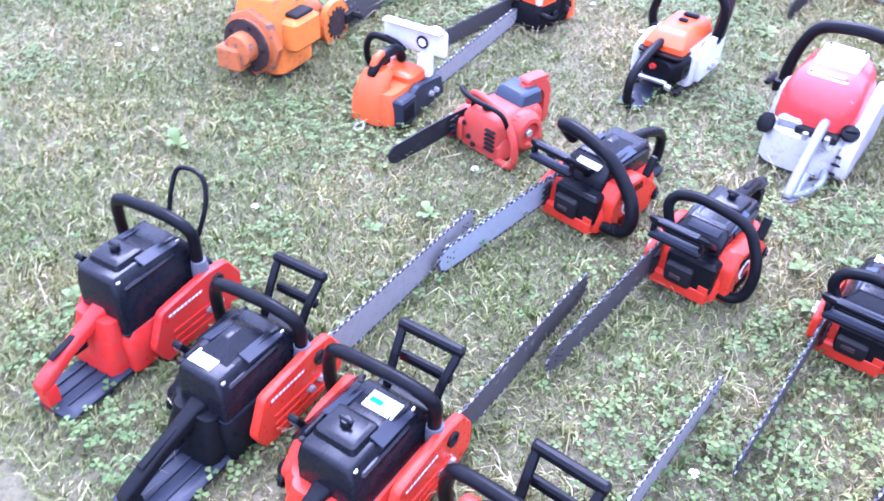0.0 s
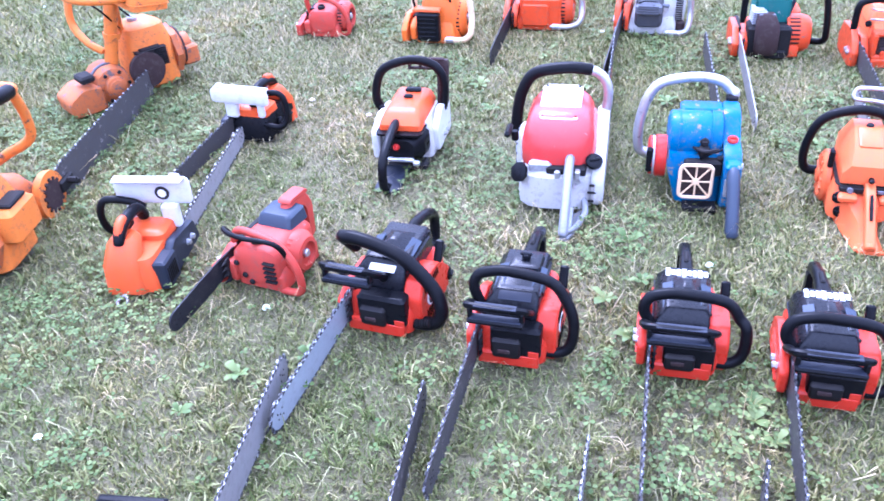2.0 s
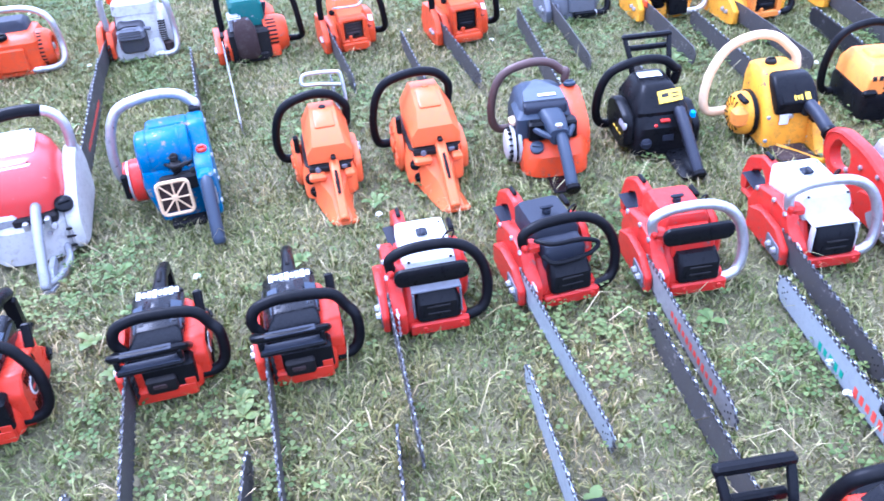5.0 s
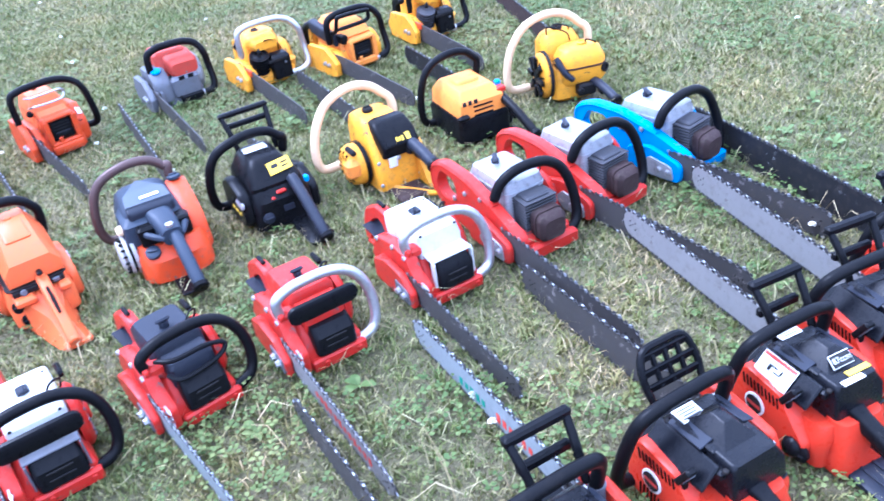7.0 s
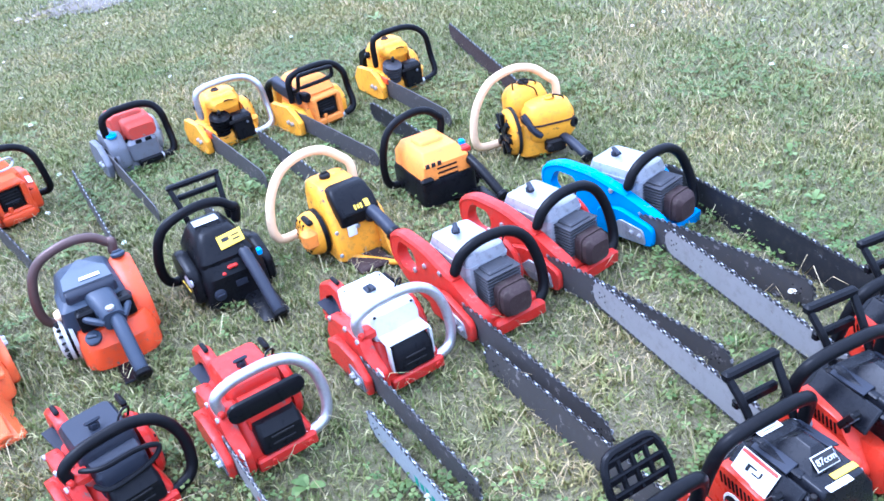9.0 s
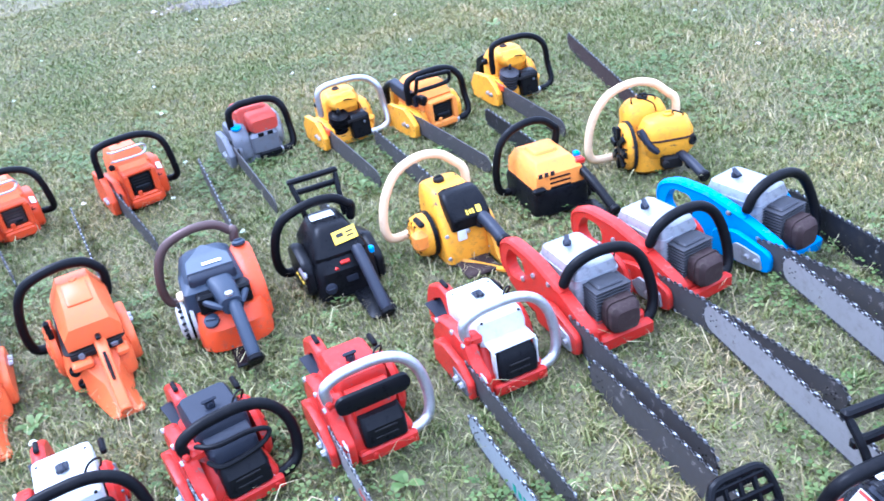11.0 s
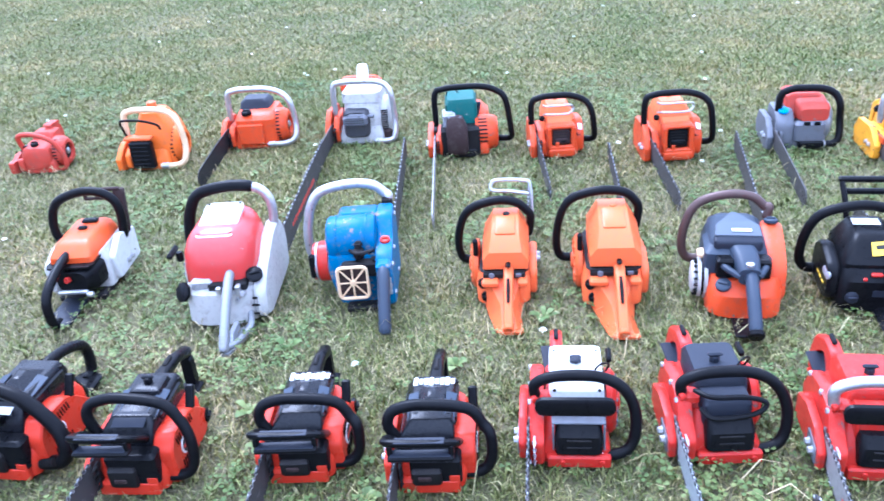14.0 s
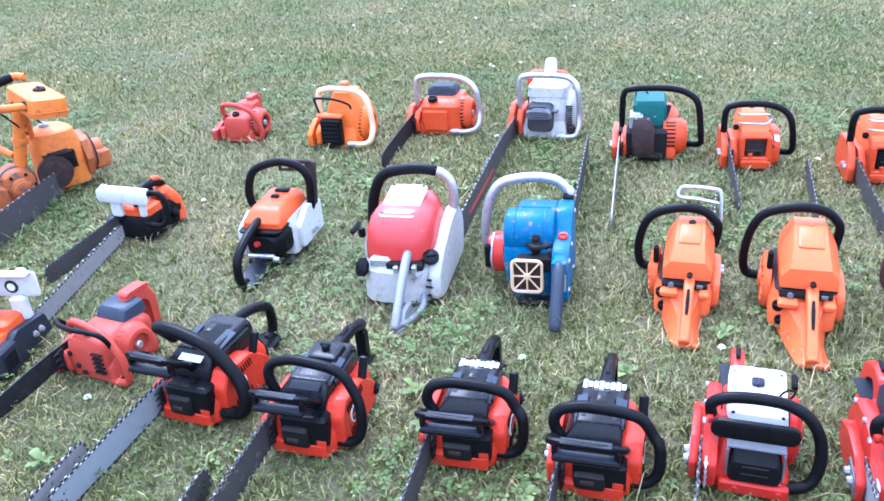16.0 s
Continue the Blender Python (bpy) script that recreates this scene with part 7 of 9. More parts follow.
def small_red(root, tip, label, group, bar=True, strap=False, k=1.0):
    """Small faded-red saw: one rounded body with a moulded loop over it and a slotted drum at its side."""
    W, L, T = 0.17, 0.2, 0.15
    r, f, bk = old_base(root, tip, label, CORAL, W, L, 0.08, None, BAR_BLACK, 0.06, False, bar, None, group, T * 0.62, False)
    part("body", spine([(f - 0.005, -0.005, 0.075, W * 0.7, 0.085, 0.03), (f - 0.014, -0.005, 0.076, W * 0.8, 0.105, 0.03), (0.0, -0.005, 0.08, W * 0.84, 0.12, 0.03), (bk + 0.02, -0.005, 0.078, W * 0.8, 0.11, 0.03), (bk, -0.005, 0.075, W * 0.66, 0.08, 0.02)]), CORAL, r)
    part("tank_top", tower([(T * 0.86, -0.005, -0.055, W * 0.62, L * 0.5, 0.012), (T * 1.08, -0.005, -0.06, W * 0.58, L * 0.42, 0.014), (T * 1.13, -0.005, -0.06, W * 0.48, L * 0.34, 0.012)]), CORAL if strap else PALE_SLATE, r)
    cap(r, (0.005, f - 0.05, T * 0.88), (0, 0.2, 1), 0.018, 0.016, SOOT)
    part("choke_lever", box(0.05, f - 0.05, T * 0.86, 0.03, 0.016, 0.008, 0.002), BLACK, r)
    drum(r, -W / 2 - 0.004, -0.005, 0.08, 0.072 if strap else 0.06, 0.04 if strap else 0.025, CORAL, SOOT if strap else CORAL)
    r.scale = (k, k, k)
    if strap:
        part("front_handle", tube([(W / 2 - 0.02, f - 0.06, 0.1), (W / 2 - 0.015, f - 0.04, T + 0.02), (W / 2 - 0.04, f - 0.035, T + 0.04), (-0.02, f - 0.035, T + 0.035), (-W / 2 + 0.0, f - 0.04, T + 0.0), (-W / 2 - 0.035, f - 0.045, 0.08), (-W / 2 - 0.03, f - 0.045, 0.02), (-W / 2 + 0.03, f - 0.04, 0.016)], 0.0115, 10, 6, 1.0), CORAL, r)
    else:
        part("front_handle", tube([(W / 2 + 0.002, f - 0.08, 0.09), (W / 2 + 0.004, f - 0.03, T + 0.015), (W / 2 - 0.03, f + 0.0, T + 0.028), (0.0, f + 0.01, T + 0.028), (-W / 2 + 0.0, f, T + 0.02), (-W / 2 - 0.02, f - 0.02, T * 0.75)], 0.007, 10, 6), RUBBER, r)
        part("side_loop", tube([(W / 2 - 0.005, f - 0.045, 0.12), (W / 2 - 0.03, f - 0.04, 0.160), (0.0, f - 0.03, 0.168), (-W / 2 + 0.01, f - 0.022, 0.154), (-W / 2 - 0.036, f - 0.016, 0.105), (-W / 2 - 0.048, f - 0.016, 0.05), (-W / 2 - 0.035, f - 0.016, 0.018), (-W / 2 + 0.02, f - 0.016, 0.014)], 0.0105, 10, 6), CORAL, r, "pale red loop handle across the front")
        for j in range(5):
            part("louvre", box(-W * 0.3, f - 0.001, 0.045 + 0.014 * j, W * 0.2, 0.01, 0.006, 0.001), SOOT, r)
        for hx, hz in ((0.03, 0.05), (0.05, 0.085), (0.012, 0.032)):
            part("bolt", knob((hx, f - 0.004, hz), (0, 1, 0), 0.008, 0.006, 8), SOOT, r)
    part("rear_handle", slab(rounded([(bk + 0.07, T * 0.9), (bk + 0.03, T * 1.22), (bk - 0.05, T * 1.2), (bk - 0.075, T * 0.9), (bk - 0.07, 0.03), (bk - 0.045, 0.02), (bk - 0.045, T * 0.85), (bk - 0.03, T * 1.0), (bk + 0.015, T * 1.02), (bk + 0.03, 0.05), (bk + 0.07, 0.05)], 0.014, 2), -0.03, 0.004, 0.008), CORAL, r)
    part("grip_top", slab(rounded([(bk + 0.04, T * 1.21), (bk + 0.03, T * 1.27), (bk - 0.045, T * 1.25), (bk - 0.06, T * 1.16)], 0.006, 2), -0.032, 0.006, 0.003), CORAL, r)
    part("bar_stud", lathe((W / 2 + 0.03, f - 0.03, 0.06), (1, 0, 0), [(0, 0.006), (0.02, 0.006)], 8), CHROME, r)
    return r


# ---- first row: bars towards the viewer ----
ROW = "row of saws pointing forward"
def forward_modern(root, tip, label, **kw):
    W, L = kw.get("W", 0.19), kw.get("L", 0.27)
    x, y, h, ln = place(root, tip, W / 2 - 0.002, L / 2)
    return modern("chainsaw", x, y, h, label, bar=ln, group=ROW, **kw)


def forward_vintage(root, tip, label, group=ROW, has_bar=True, **kw):
    W, L = kw.get("W", 0.2), kw.get("L", 0.26)
    x, y, h, ln = place(root, tip, W / 2 + 0.008, L / 2)
    return vintage("chainsaw", x, y, h, label, ln if has_bar else None, group=group, **kw)


def forward_long(root, tip, label, frame_mat, **kw):
    x, y, h, ln = place(root, tip, 0.092, 0.13)
    return long_frame("chainsaw", x, y, h, label, ln, frame_mat, ROW, **kw)


small_red((-1.33, 0.07), (-1.350, -0.17), "small faded-red chainsaw with grey tank and short black bar", ROW, k=1.06)
forward_modern((-0.925, -0.02), (-0.935, -0.43), "red chainsaw with black hood and thick black handle", thick=0.0185, ridge="peak", bar_mat=BAR_LIGHT, T=0.19, W=0.18, L=0.26, high=0.0, bar_high=0.075, skew=True, guard_x=0.058, guard_w=0.8,
               hood_label=((0.0, 0.068, 0.178), (1, 0, 0), (0, 1, -0.35), 0.07, 0.045, LABEL))
forward_modern((-0.565, -0.06), (-0.544, -0.51), "red chainsaw with stepped black hood", ridge="step", bar_mat=BAR_DARK, T=0.18, W=0.17, L=0.26, handle_reach=0.056, slant=0.35, straight=True, guard_x=0.028, guard_w=0.86, hood_label=((0.0, 0.066, 0.174), (1, 0, 0), (0, 1, -0.3), 0.08, 0.045, SLATE))
forward_modern((-0.165, -0.005), (-0.126, -0.468), "red chainsaw with black hood and white lettering", bar_mat=BAR_DARK, T=0.155, W=0.16, L=0.25, H=0.1, handle_reach=0.056, slant=0.1, high=-0.012, guard_x=0.014, hood_text=True, straight=True)
forward_modern((0.146, -0.02), (0.175, -0.48), "red chainsaw with black hood and white lettering", bar_mat=BAR_DARK, T=0.158, W=0.162, L=0.25, H=0.1, handle_reach=0.056, slant=0.1, high=-0.012, guard_x=0.014, hood_text=True, straight=True)
forward_vintage((0.441, 0.077), (0.45, -0.357), "red chainsaw with white top cover and black band guard", cover=CLEAN_WHITE, front_frame=GREY, guard="strap", bar_mat=BAR_DARK, vent=GREY, T=0.178, W=0.174, rise=0.035, reach=0.065)
forward_vintage((0.78, 0.095), (0.83, -0.40), "red chainsaw with dark grey stepped cover", cover=SLATE, cover_shape="step", guard="wire", bar_mat=BAR_LIGHT, T=0.178, W=0.174, rise=0.032, reach=0.07)
s7 = forward_vintage((1.094, 0.067), (1.087, -0.404), "red chainsaw with red cover and aluminium handle", cover=RED, cover_shape="step", handle=CHROME, guard="strap", bar_mat=BAR_STEEL, T=0.178, W=0.174, rise=0.04, reach=0.065)
bar_print(s7, 0.095, 0.13, [(MARK_RED, (0.12, 0.40))], 0.066, 0.022, 0.022)
forward_vintage((1.461, 0.084), (1.447, -0.348), "red chainsaw with white metal cover and aluminium handle", cover=CLEAN_WHITE, handle=CHROME, front_frame=CLEAN_WHITE, bar_mat=BAR_DARK, T=0.185, W=0.176, rise=0.034, reach=0.065)
forward_long((1.763, 0.076), (1.743, -0.42), "red long-framed chainsaw with aluminium cylinder cover", RED)
forward_long((2.066, 0.089), (2.10, -0.44), "red long-framed chainsaw with aluminium cylinder cover", RED)
forward_long((2.392, 0.059), (2.45, -0.41), "bright blue long-framed chainsaw with aluminium cover", BRIGHT_BLUE, bar_high=0.085)

# ---- nearest row: bars away from the viewer ----
NEAR = "nearest row of saws"
def away_modern(root, tip, label, has_bar=True, **kw):
    W, L = kw.get("W", 0.19), kw.get("L", 0.27)
    x, y, h, ln = place(root, tip, W / 2 - 0.002, L / 2)
    return modern("chainsaw", x, y, h, label, bar=ln if has_bar else None, group=NEAR, **kw)


away_modern((-1.215, -0.85), (-1.335, -0.3), "red chainsaw with black hood, without a bar", has_bar=False, guard="thin", W=0.175, big_side=True, rear=RED, plate=SLATE, low=RED, clutch=RED, T=0.24, ridge="step", tail=0.165)
away_modern((-0.879, -0.844), (-0.998, -0.231), "black and red chainsaw with tall hand guard", guard="tall", W=0.17, big_side=True, low=BLACK, T=0.20, bar_mat=BAR_STEEL, bar_high=0.085, hood_label=((-0.012, -0.082, 0.2002), (1, 0, 0), (0, 1, 0), 0.055, 0.034, LABEL))
away_modern((-0.551, -0.808), (-0.642, -0.229), "red chainsaw with black hood and tall guard", guard="tall", big_side=True, T=0.205, ridge="step", bar_mat=BAR_DARK, hood_label=((0.012, 0.03, 0.2052), (1, 0, 0), (0, 1, 0), 0.065, 0.04, LABEL, "label", [(-0.2, 0, 0.4, 0.3)], MARK_BLUE))
away_modern((-0.21, -0.86), (-0.253, -0.293), "red chainsaw with black hood and tall guard", guard="tall", big_side=True, T=0.195, bar_mat=BAR_STEEL)
away_modern((0.07, -0.84), (0.102, -0.267), "red chainsaw with black hood and tall guard", guard="tall", big_side=True, T=0.195, bar_mat=BAR_DARK)
away_modern((0.38, -0.82), (0.409, -0.265), "red chainsaw with black hood and tall guard", guard="tall", big_side=True, T=0.2, ridge="step", bar_mat=BAR_DARK)
away_modern((0.70, -0.72), (0.712, -0.154), "red chainsaw with black hood and tall guard", guard="tall", big_side=True, T=0.2, bar_mat=BAR_LIGHT)
away_modern((1.02, -0.70), (1.038, -0.051), "red chainsaw with black hood and tall guard", guard="tall", big_side=True, T=0.2, ridge="step", bar_mat=BAR_DARK)
f0 = away_modern((1.342, -0.652), (1.392, 0.0), "red chainsaw with black hood and printed pale bar", guard="tall", big_side=True, T=0.2, bar_mat=BAR_LIGHT)
bar_print(f0, 0.093, 0.135, [(MARK_RED, (0.14, 0.30)), (MARK_GREEN, (0.32, 0.45))], 0.06, 0.026, 0.024)
away_modern((1.666, -0.65), (1.722, -0.015), "red chainsaw with black hood and slotted hand guard", guard="grid", big_side=True, T=0.20, W=0.18, L=0.24, bar_mat=BAR_DARK, bar_high=0.09, hood_label=((-0.022, 0.038, 0.2002), (1, 0, 0), (0, 1, 0), 0.05, 0.036, LABEL, "label", [(0, 0.28, 0.8, 0.07), (0, 0.08, 0.8, 0.07), (0, -0.12, 0.6, 0.07), (0, -0.3, 0.8, 0.07)], GREY))
f2 = away_modern((1.962, -0.655), (2.058, -0.042), "red chainsaw with black hood and paper labels", guard="tall", big_side=True, T=0.2, W=0.175, L=0.24, bar_lift=0.088, bar_mat=BAR_STEEL, bar_high=0.08)
away_modern((2.23, -0.643), (2.368, -0.005), "red chainsaw with black hood and large bar", guard="tall", big_side=True, T=0.2, W=0.175, L=0.24, bar_lift=0.085, bar_mat=BAR_STEEL, bar_high=0.08)
away_modern((2.505, -0.585), (2.70, 0.30), "red chainsaw with black hood and long black bar", guard="tall", big_side=True, T=0.2, W=0.175, L=0.24, bar_mat=BAR_BLACK, bar_high=0.1)
label_plate(f2, (-0.0828, 0.012, 0.171), (0, -1, 0), (0.67, 0, 0.74), 0.085, 0.05, LABEL, "warning_label", [(0, 0.4, 0.96, 0.14), (0, -0.44, 0.9, 0.03)], MARK_RED)
label_plate(f2, (-0.0846, 0.012, 0.1724), (0, -1, 0), (0.67, 0, 0.74), 0.05, 0.026, LABEL, "warning_picture", [(-0.25, 0.0, 0.14, 0.5), (-0.05, 0.2, 0.3, 0.14), (0.15, -0.15, 0.34, 0.12), (0.32, 0.1, 0.1, 0.4)])
label_plate(f2, (-0.01, 0.06, 0.2003), (1, 0, 0), (0, 1, 0), 0.052, 0.026, LABEL, "label", [(0, 0.25, 0.7, 0.1), (0, 0.0, 0.8, 0.1), (0, -0.25, 0.6, 0.1)], GREY)
label_plate(f2, (0.018, -0.085, 0.2003), (1, 0, 0), (0, 1, 0), 0.055, 0.013, MARK_YELLOW)
label_plate(f2, (-0.01, -0.101, 0.2003), (1, 0, 0), (0, 1, 0), 0.052, 0.013, LABEL)


def lettering(parent, text, size, m, mat):
    cu = bpy.data.curves.new("lettering", "FONT")
    cu.body, cu.size, cu.extrude, cu.align_x, cu.align_y = text, size, 0.0006, "CENTER", "CENTER"
    tmp = new("lettering_source", cu)
    me = bpy.data.meshes.new_from_object(tmp.evaluated_get(bpy.context.evaluated_depsgraph_get()))
    bpy.data.objects.remove(tmp)
    me.materials.clear()
    me.materials.append(mat)
    me.transform(m)
    ob = new("lettering", me)
    ob.parent = parent
    return ob


label_plate(f2, (0.0, -0.0592, 0.2148), (1, 0, 0), (0, 0.04, 0.032), 0.050, 0.027, LABEL, "plate_border")
plate_87 = label_plate(f2, (0.0, -0.0600, 0.2158), (1, 0, 0), (0, 0.04, 0.032), 0.047, 0.024, INK, "capacity_plate")
lettering(plate_87, "87ccm", 0.0165, Matrix.Translation((0.0, -0.0600, 0.2158)) @ Matrix.Rotation(math.atan2(0.032, 0.04), 4, "X") @ Matrix.Translation((0, 0, 0.0034)), CLEAN_WHITE)

# ---- second row and the old machines at its end ----
orange_white(-1.085, 0.90, 6)
red_white(-0.53, 0.81, 6)
blue_saw(-0.115, 0.87, 7)
tall_orange(0.335, 0.90, 2, "orange chainsaw with black hoop and wire guard", 0.93, True, 0.55)
tall_orange(0.663, 0.905, 2, "large orange chainsaw with black hoop handle", 1.01, False, 0.9)
red_grey(1.045, 0.84, -4)
black_saw(1.40, 0.86, -3)
yellow_saw(1.785, 0.79, -4)
amber_saw(2.19, 0.87, -7)
lobed_yellow(2.64, 0.86, -20)
top_handle(-1.60, 0.065, 12, "orange top-handled chainsaw with white hand shield", 0.62)
top_handle(-1.705, 0.98, 180, "black and orange top-handled chainsaw with white shield", 0.40, True)
felling_machine(-2.2, 0.14, 14, "worn orange felling machine with handlebar and long bar", 0.85)
felling_machine(-2.45, 1.12, 150, "worn orange felling machine with tank on a column", None, (0.36, 0.15, 0.09, -0.10))

# ---- third row ----
small_red((-1.99, 1.90), (-1.96, 1.5), "small faded-red chainsaw with red loop handle, without a bar", FAR, False, True)

# orange saw with cream handle and ribbed black front plate
r, f, bk = old_base((-1.46, 1.91), (-1.45, 1.5), "orange chainsaw with cream handle, without a bar", ORANGE, 0.21, 0.24, has_bar=False, side_top=0.13)
part("body", tower([(0.02, -0.02, -0.02, 0.185, 0.2, 0.03), (0.13, -0.025, -0.02, 0.2, 0.2, 0.04), (0.2, -0.02, -0.03, 0.16, 0.17, 0.04), (0.25, -0.012, -0.035, 0.1, 0.12, 0.03)]), ORANGE, r)
part("filler_neck", lathe((0.0, -0.05, 0.24), (0, 0, 1), [(0, 0.024), (0.04, 0.02), (0.044, 0.014)], 14), PALE_ORANGE, r)
part("brow", box(0.02, f - 0.01, 0.165, 0.125, 0.04, 0.016, 0.004), PALE_ORANGE, r)
fp = part("front_plate", box(0.012, f - 0.0, 0.09, 0.105, 0.04, 0.13, 0.008), BLACK, r)
for k in range(5):
    part("plate_rib", box(0.014, f + 0.019, 0.05 + 0.02 * k, 0.075, 0.006, 0.008, 0.002), BLACK, fp)
drum(r, -0.118, -0.01, 0.095, 0.085, 0.03, ORANGE)
front_hoop(r, 0.21, f, 0.275, 0.07, CREAM)
part("hand_guard", tube([(0.08, f - 0.03, 0.16), (0.082, f, 0.24), (0.06, f + 0.01, 0.255), (-0.02, f + 0.005, 0.25), (-0.08, f - 0.01, 0.225), (-0.09, f - 0.02, 0.20)], 0.0055, 8, 6), RUBBER, r)

# red-orange saw with flat front and black tank cap
r, f, bk = old_base((-1.047, 2.14), (-1.019, 1.69), "red-orange chainsaw with aluminium handle and black bar", DEEP_ORANGE, 0.23, 0.24, bar_mat=BAR_BLACK, bar_high=0.085, side_top=0.14)
part("body", tower([(0.02, -0.02, 0.01, 0.19, 0.21, 0.02), (0.15, -0.02, 0.01, 0.195, 0.21, 0.03), (0.175, -0.02, -0.005, 0.17, 0.17, 0.03)]), DEEP_ORANGE, r)
part("front_panel", box(0.0, f + 0.001, 0.085, 0.12, 0.016, 0.1, 0.01), DEEP_ORANGE, r)
part("filter_cover", tower([(0.16, 0.0, -0.04, 0.15, 0.13, 0.02), (0.2, 0.0, -0.05, 0.14, 0.11, 0.02), (0.215, 0.0, -0.05, 0.11, 0.08, 0.02)]), SLATE, r)
cap(r, (0.02, f - 0.04, 0.172), (0, 0.2, 1), 0.024, 0.018)
drum(r, -0.125, 0.02, 0.095, 0.08, 0.045, DEEP_ORANGE)
front_hoop(r, 0.23, f, 0.28, 0.09, CHROME)

# white saw with red bar housing
r, f, bk = old_base((-0.545, 2.17), (-0.532, 1.607), "white chainsaw with red side and aluminium handle", WHITE, 0.24, 0.26, housing=DEEP_ORANGE, bar_mat=BAR_DARK, bar_high=0.085, side_top=0.16)
part("body", tower([(0.02, -0.025, -0.01, 0.18, 0.21, 0.04), (0.14, -0.025, -0.01, 0.2, 0.22, 0.05), (0.2, -0.02, -0.02, 0.18, 0.19, 0.05)]), WHITE, r)
part("top_cover", tower([(0.195, -0.015, -0.02, 0.185, 0.2, 0.03), (0.235, -0.015, -0.022, 0.18, 0.19, 0.035), (0.25, -0.015, -0.025, 0.14, 0.15, 0.03)]), WHITE, r)
part("air_pipe", tower([(0.23, 0.0, -0.1, 0.06, 0.05, 0.012), (0.31, 0.0, -0.115, 0.052, 0.042, 0.012), (0.322, 0.0, -0.115, 0.038, 0.03, 0.01)]), CLEAN_WHITE, r)
part("pipe_base", box(0.0, -0.095, 0.235, 0.075, 0.06, 0.05, 0.008), SOOT, r)
part("rear_cover", box(0.015, -0.115, 0.225, 0.2, 0.07, 0.08, 0.02), DEEP_ORANGE, r)
mf = part("muffler", spine([(f - 0.05, 0.005, 0.11, 0.12, 0.13, 0.02), (f - 0.005, 0.005, 0.105, 0.12, 0.12, 0.024), (f + 0.014, 0.005, 0.1, 0.095, 0.09, 0.02)]), FIN, r)
part("muffler_lid", box(0.005, f + 0.008, 0.132, 0.115, 0.044, 0.055, 0.014), GREY, mf)
for k in range(4):
    part("lid_rib", box(0.005, f + 0.031, 0.116 + 0.011 * k, 0.09, 0.004, 0.004, 0.001), FIN, mf)
part("outlet", lathe((-0.05, f - 0.01, 0.145), (-1, 0.3, 0), [(0, 0.008), (0.03, 0.008)], 10), GREY, mf)
wire(r, [(0.06, f - 0.03, 0.2), (0.055, f + 0.01, 0.16), (0.02, f + 0.02, 0.17), (-0.03, f + 0.012, 0.165)])
part("fan_housing", lathe((-0.1, -0.005, 0.105), (-1, 0, 0), [(0, 0.095), (0.03, 0.095), (0.042, 0.08), (0.044, 0.04)], 28), WHITE, r)
for k in range(11):
    part("slot", box(-0.122, f - 0.043 - 0.002 * abs(k - 5), 0.06 + 0.0095 * k, 0.03, 0.02, 0.004, 0.001), SOOT, r)
part("fuel_bowl", lathe((-0.13, f - 0.05, 0.03), (0, 0, 1), [(0, 0.02), (0.03, 0.022), (0.036, 0.012)], 14), RUST, r)
front_hoop(r, 0.24, f, 0.29, 0.05, CHROME, low=0.022)

# orange saw with teal tank, tall brown exhaust and slotted drum
r, f, bk = old_base((-0.035, 1.98), (0.049, 1.274), "orange chainsaw with green tank and brown exhaust", DEEP_ORANGE, 0.24, 0.25, bar_mat=BAR_STEEL, side_top=0.12)
part("tank", tower([(0.12, 0.0, -0.02, 0.14, 0.17, 0.012), (0.225, 0.0, -0.025, 0.14, 0.16, 0.014), (0.242, 0.0, -0.028, 0.116, 0.135, 0.014)]), TEAL, r)
part("rear_cover", tower([(0.1, -0.04, -0.06, 0.17, 0.15, 0.03), (0.16, -0.05, -0.06, 0.14, 0.13, 0.03), (0.19, -0.05, -0.07, 0.08, 0.08, 0.02)]), DEEP_ORANGE, r)
fins(r, 0.055, f - 0.07, 0.11, 10, 0.055, 0.1, SILVER)
part("engine_block", box(0.01, f - 0.05, 0.075, 0.17, 0.11, 0.13, 0.01), SOOT, r)
mf = part("muffler", tower([(0.03, 0.022, f + 0.002, 0.07, 0.05, 0.008), (0.05, 0.022, f + 0.008, 0.092, 0.062, 0.012), (0.15, 0.024, f + 0.004, 0.092, 0.06, 0.012), (0.185, 0.03, f - 0.012, 0.07, 0.05, 0.010), (0.192, 0.03, f - 0.014, 0.056, 0.04, 0.008)]), RUST, r)
for k in (-1, 1):
    part("bolt", knob((0.03 + 0.025 * k, f + 0.0, 0.186), (0, 0.3, 1), 0.007, 0.01, 6), GREY, mf)
part("skid", box(0.0, f - 0.01, 0.028, 0.12, 0.05, 0.035, 0.006), SOOT, r)
drum(r, -0.078, 0.035, 0.085, 0.08, 0.085, DEEP_ORANGE, hub=RUST)
part("decompression_pipe", tube([(-0.06, 0.03, 0.15), (-0.075, 0.025, 0.2), (-0.08, 0.02, 0.22)], 0.010, 8, 4), SLATE, r)
wire(r, [(0.0, -0.06, 0.23), (0.03, -0.07, 0.26), (0.06, -0.06, 0.25), (0.06, -0.04, 0.2)])
front_hoop(r, 0.24, f, 0.302, 0.088, RUBBER, swept=True)

hooded_orange((0.412, 1.95), (0.472, 1.504), "small orange chainsaw with black handle and wire guard", 0.215, 0.172)
hooded_orange((0.878, 1.885), (0.939, 1.406), "orange chainsaw with black handle and chromed wire guard", 0.232, 0.185, dark=BLACK)

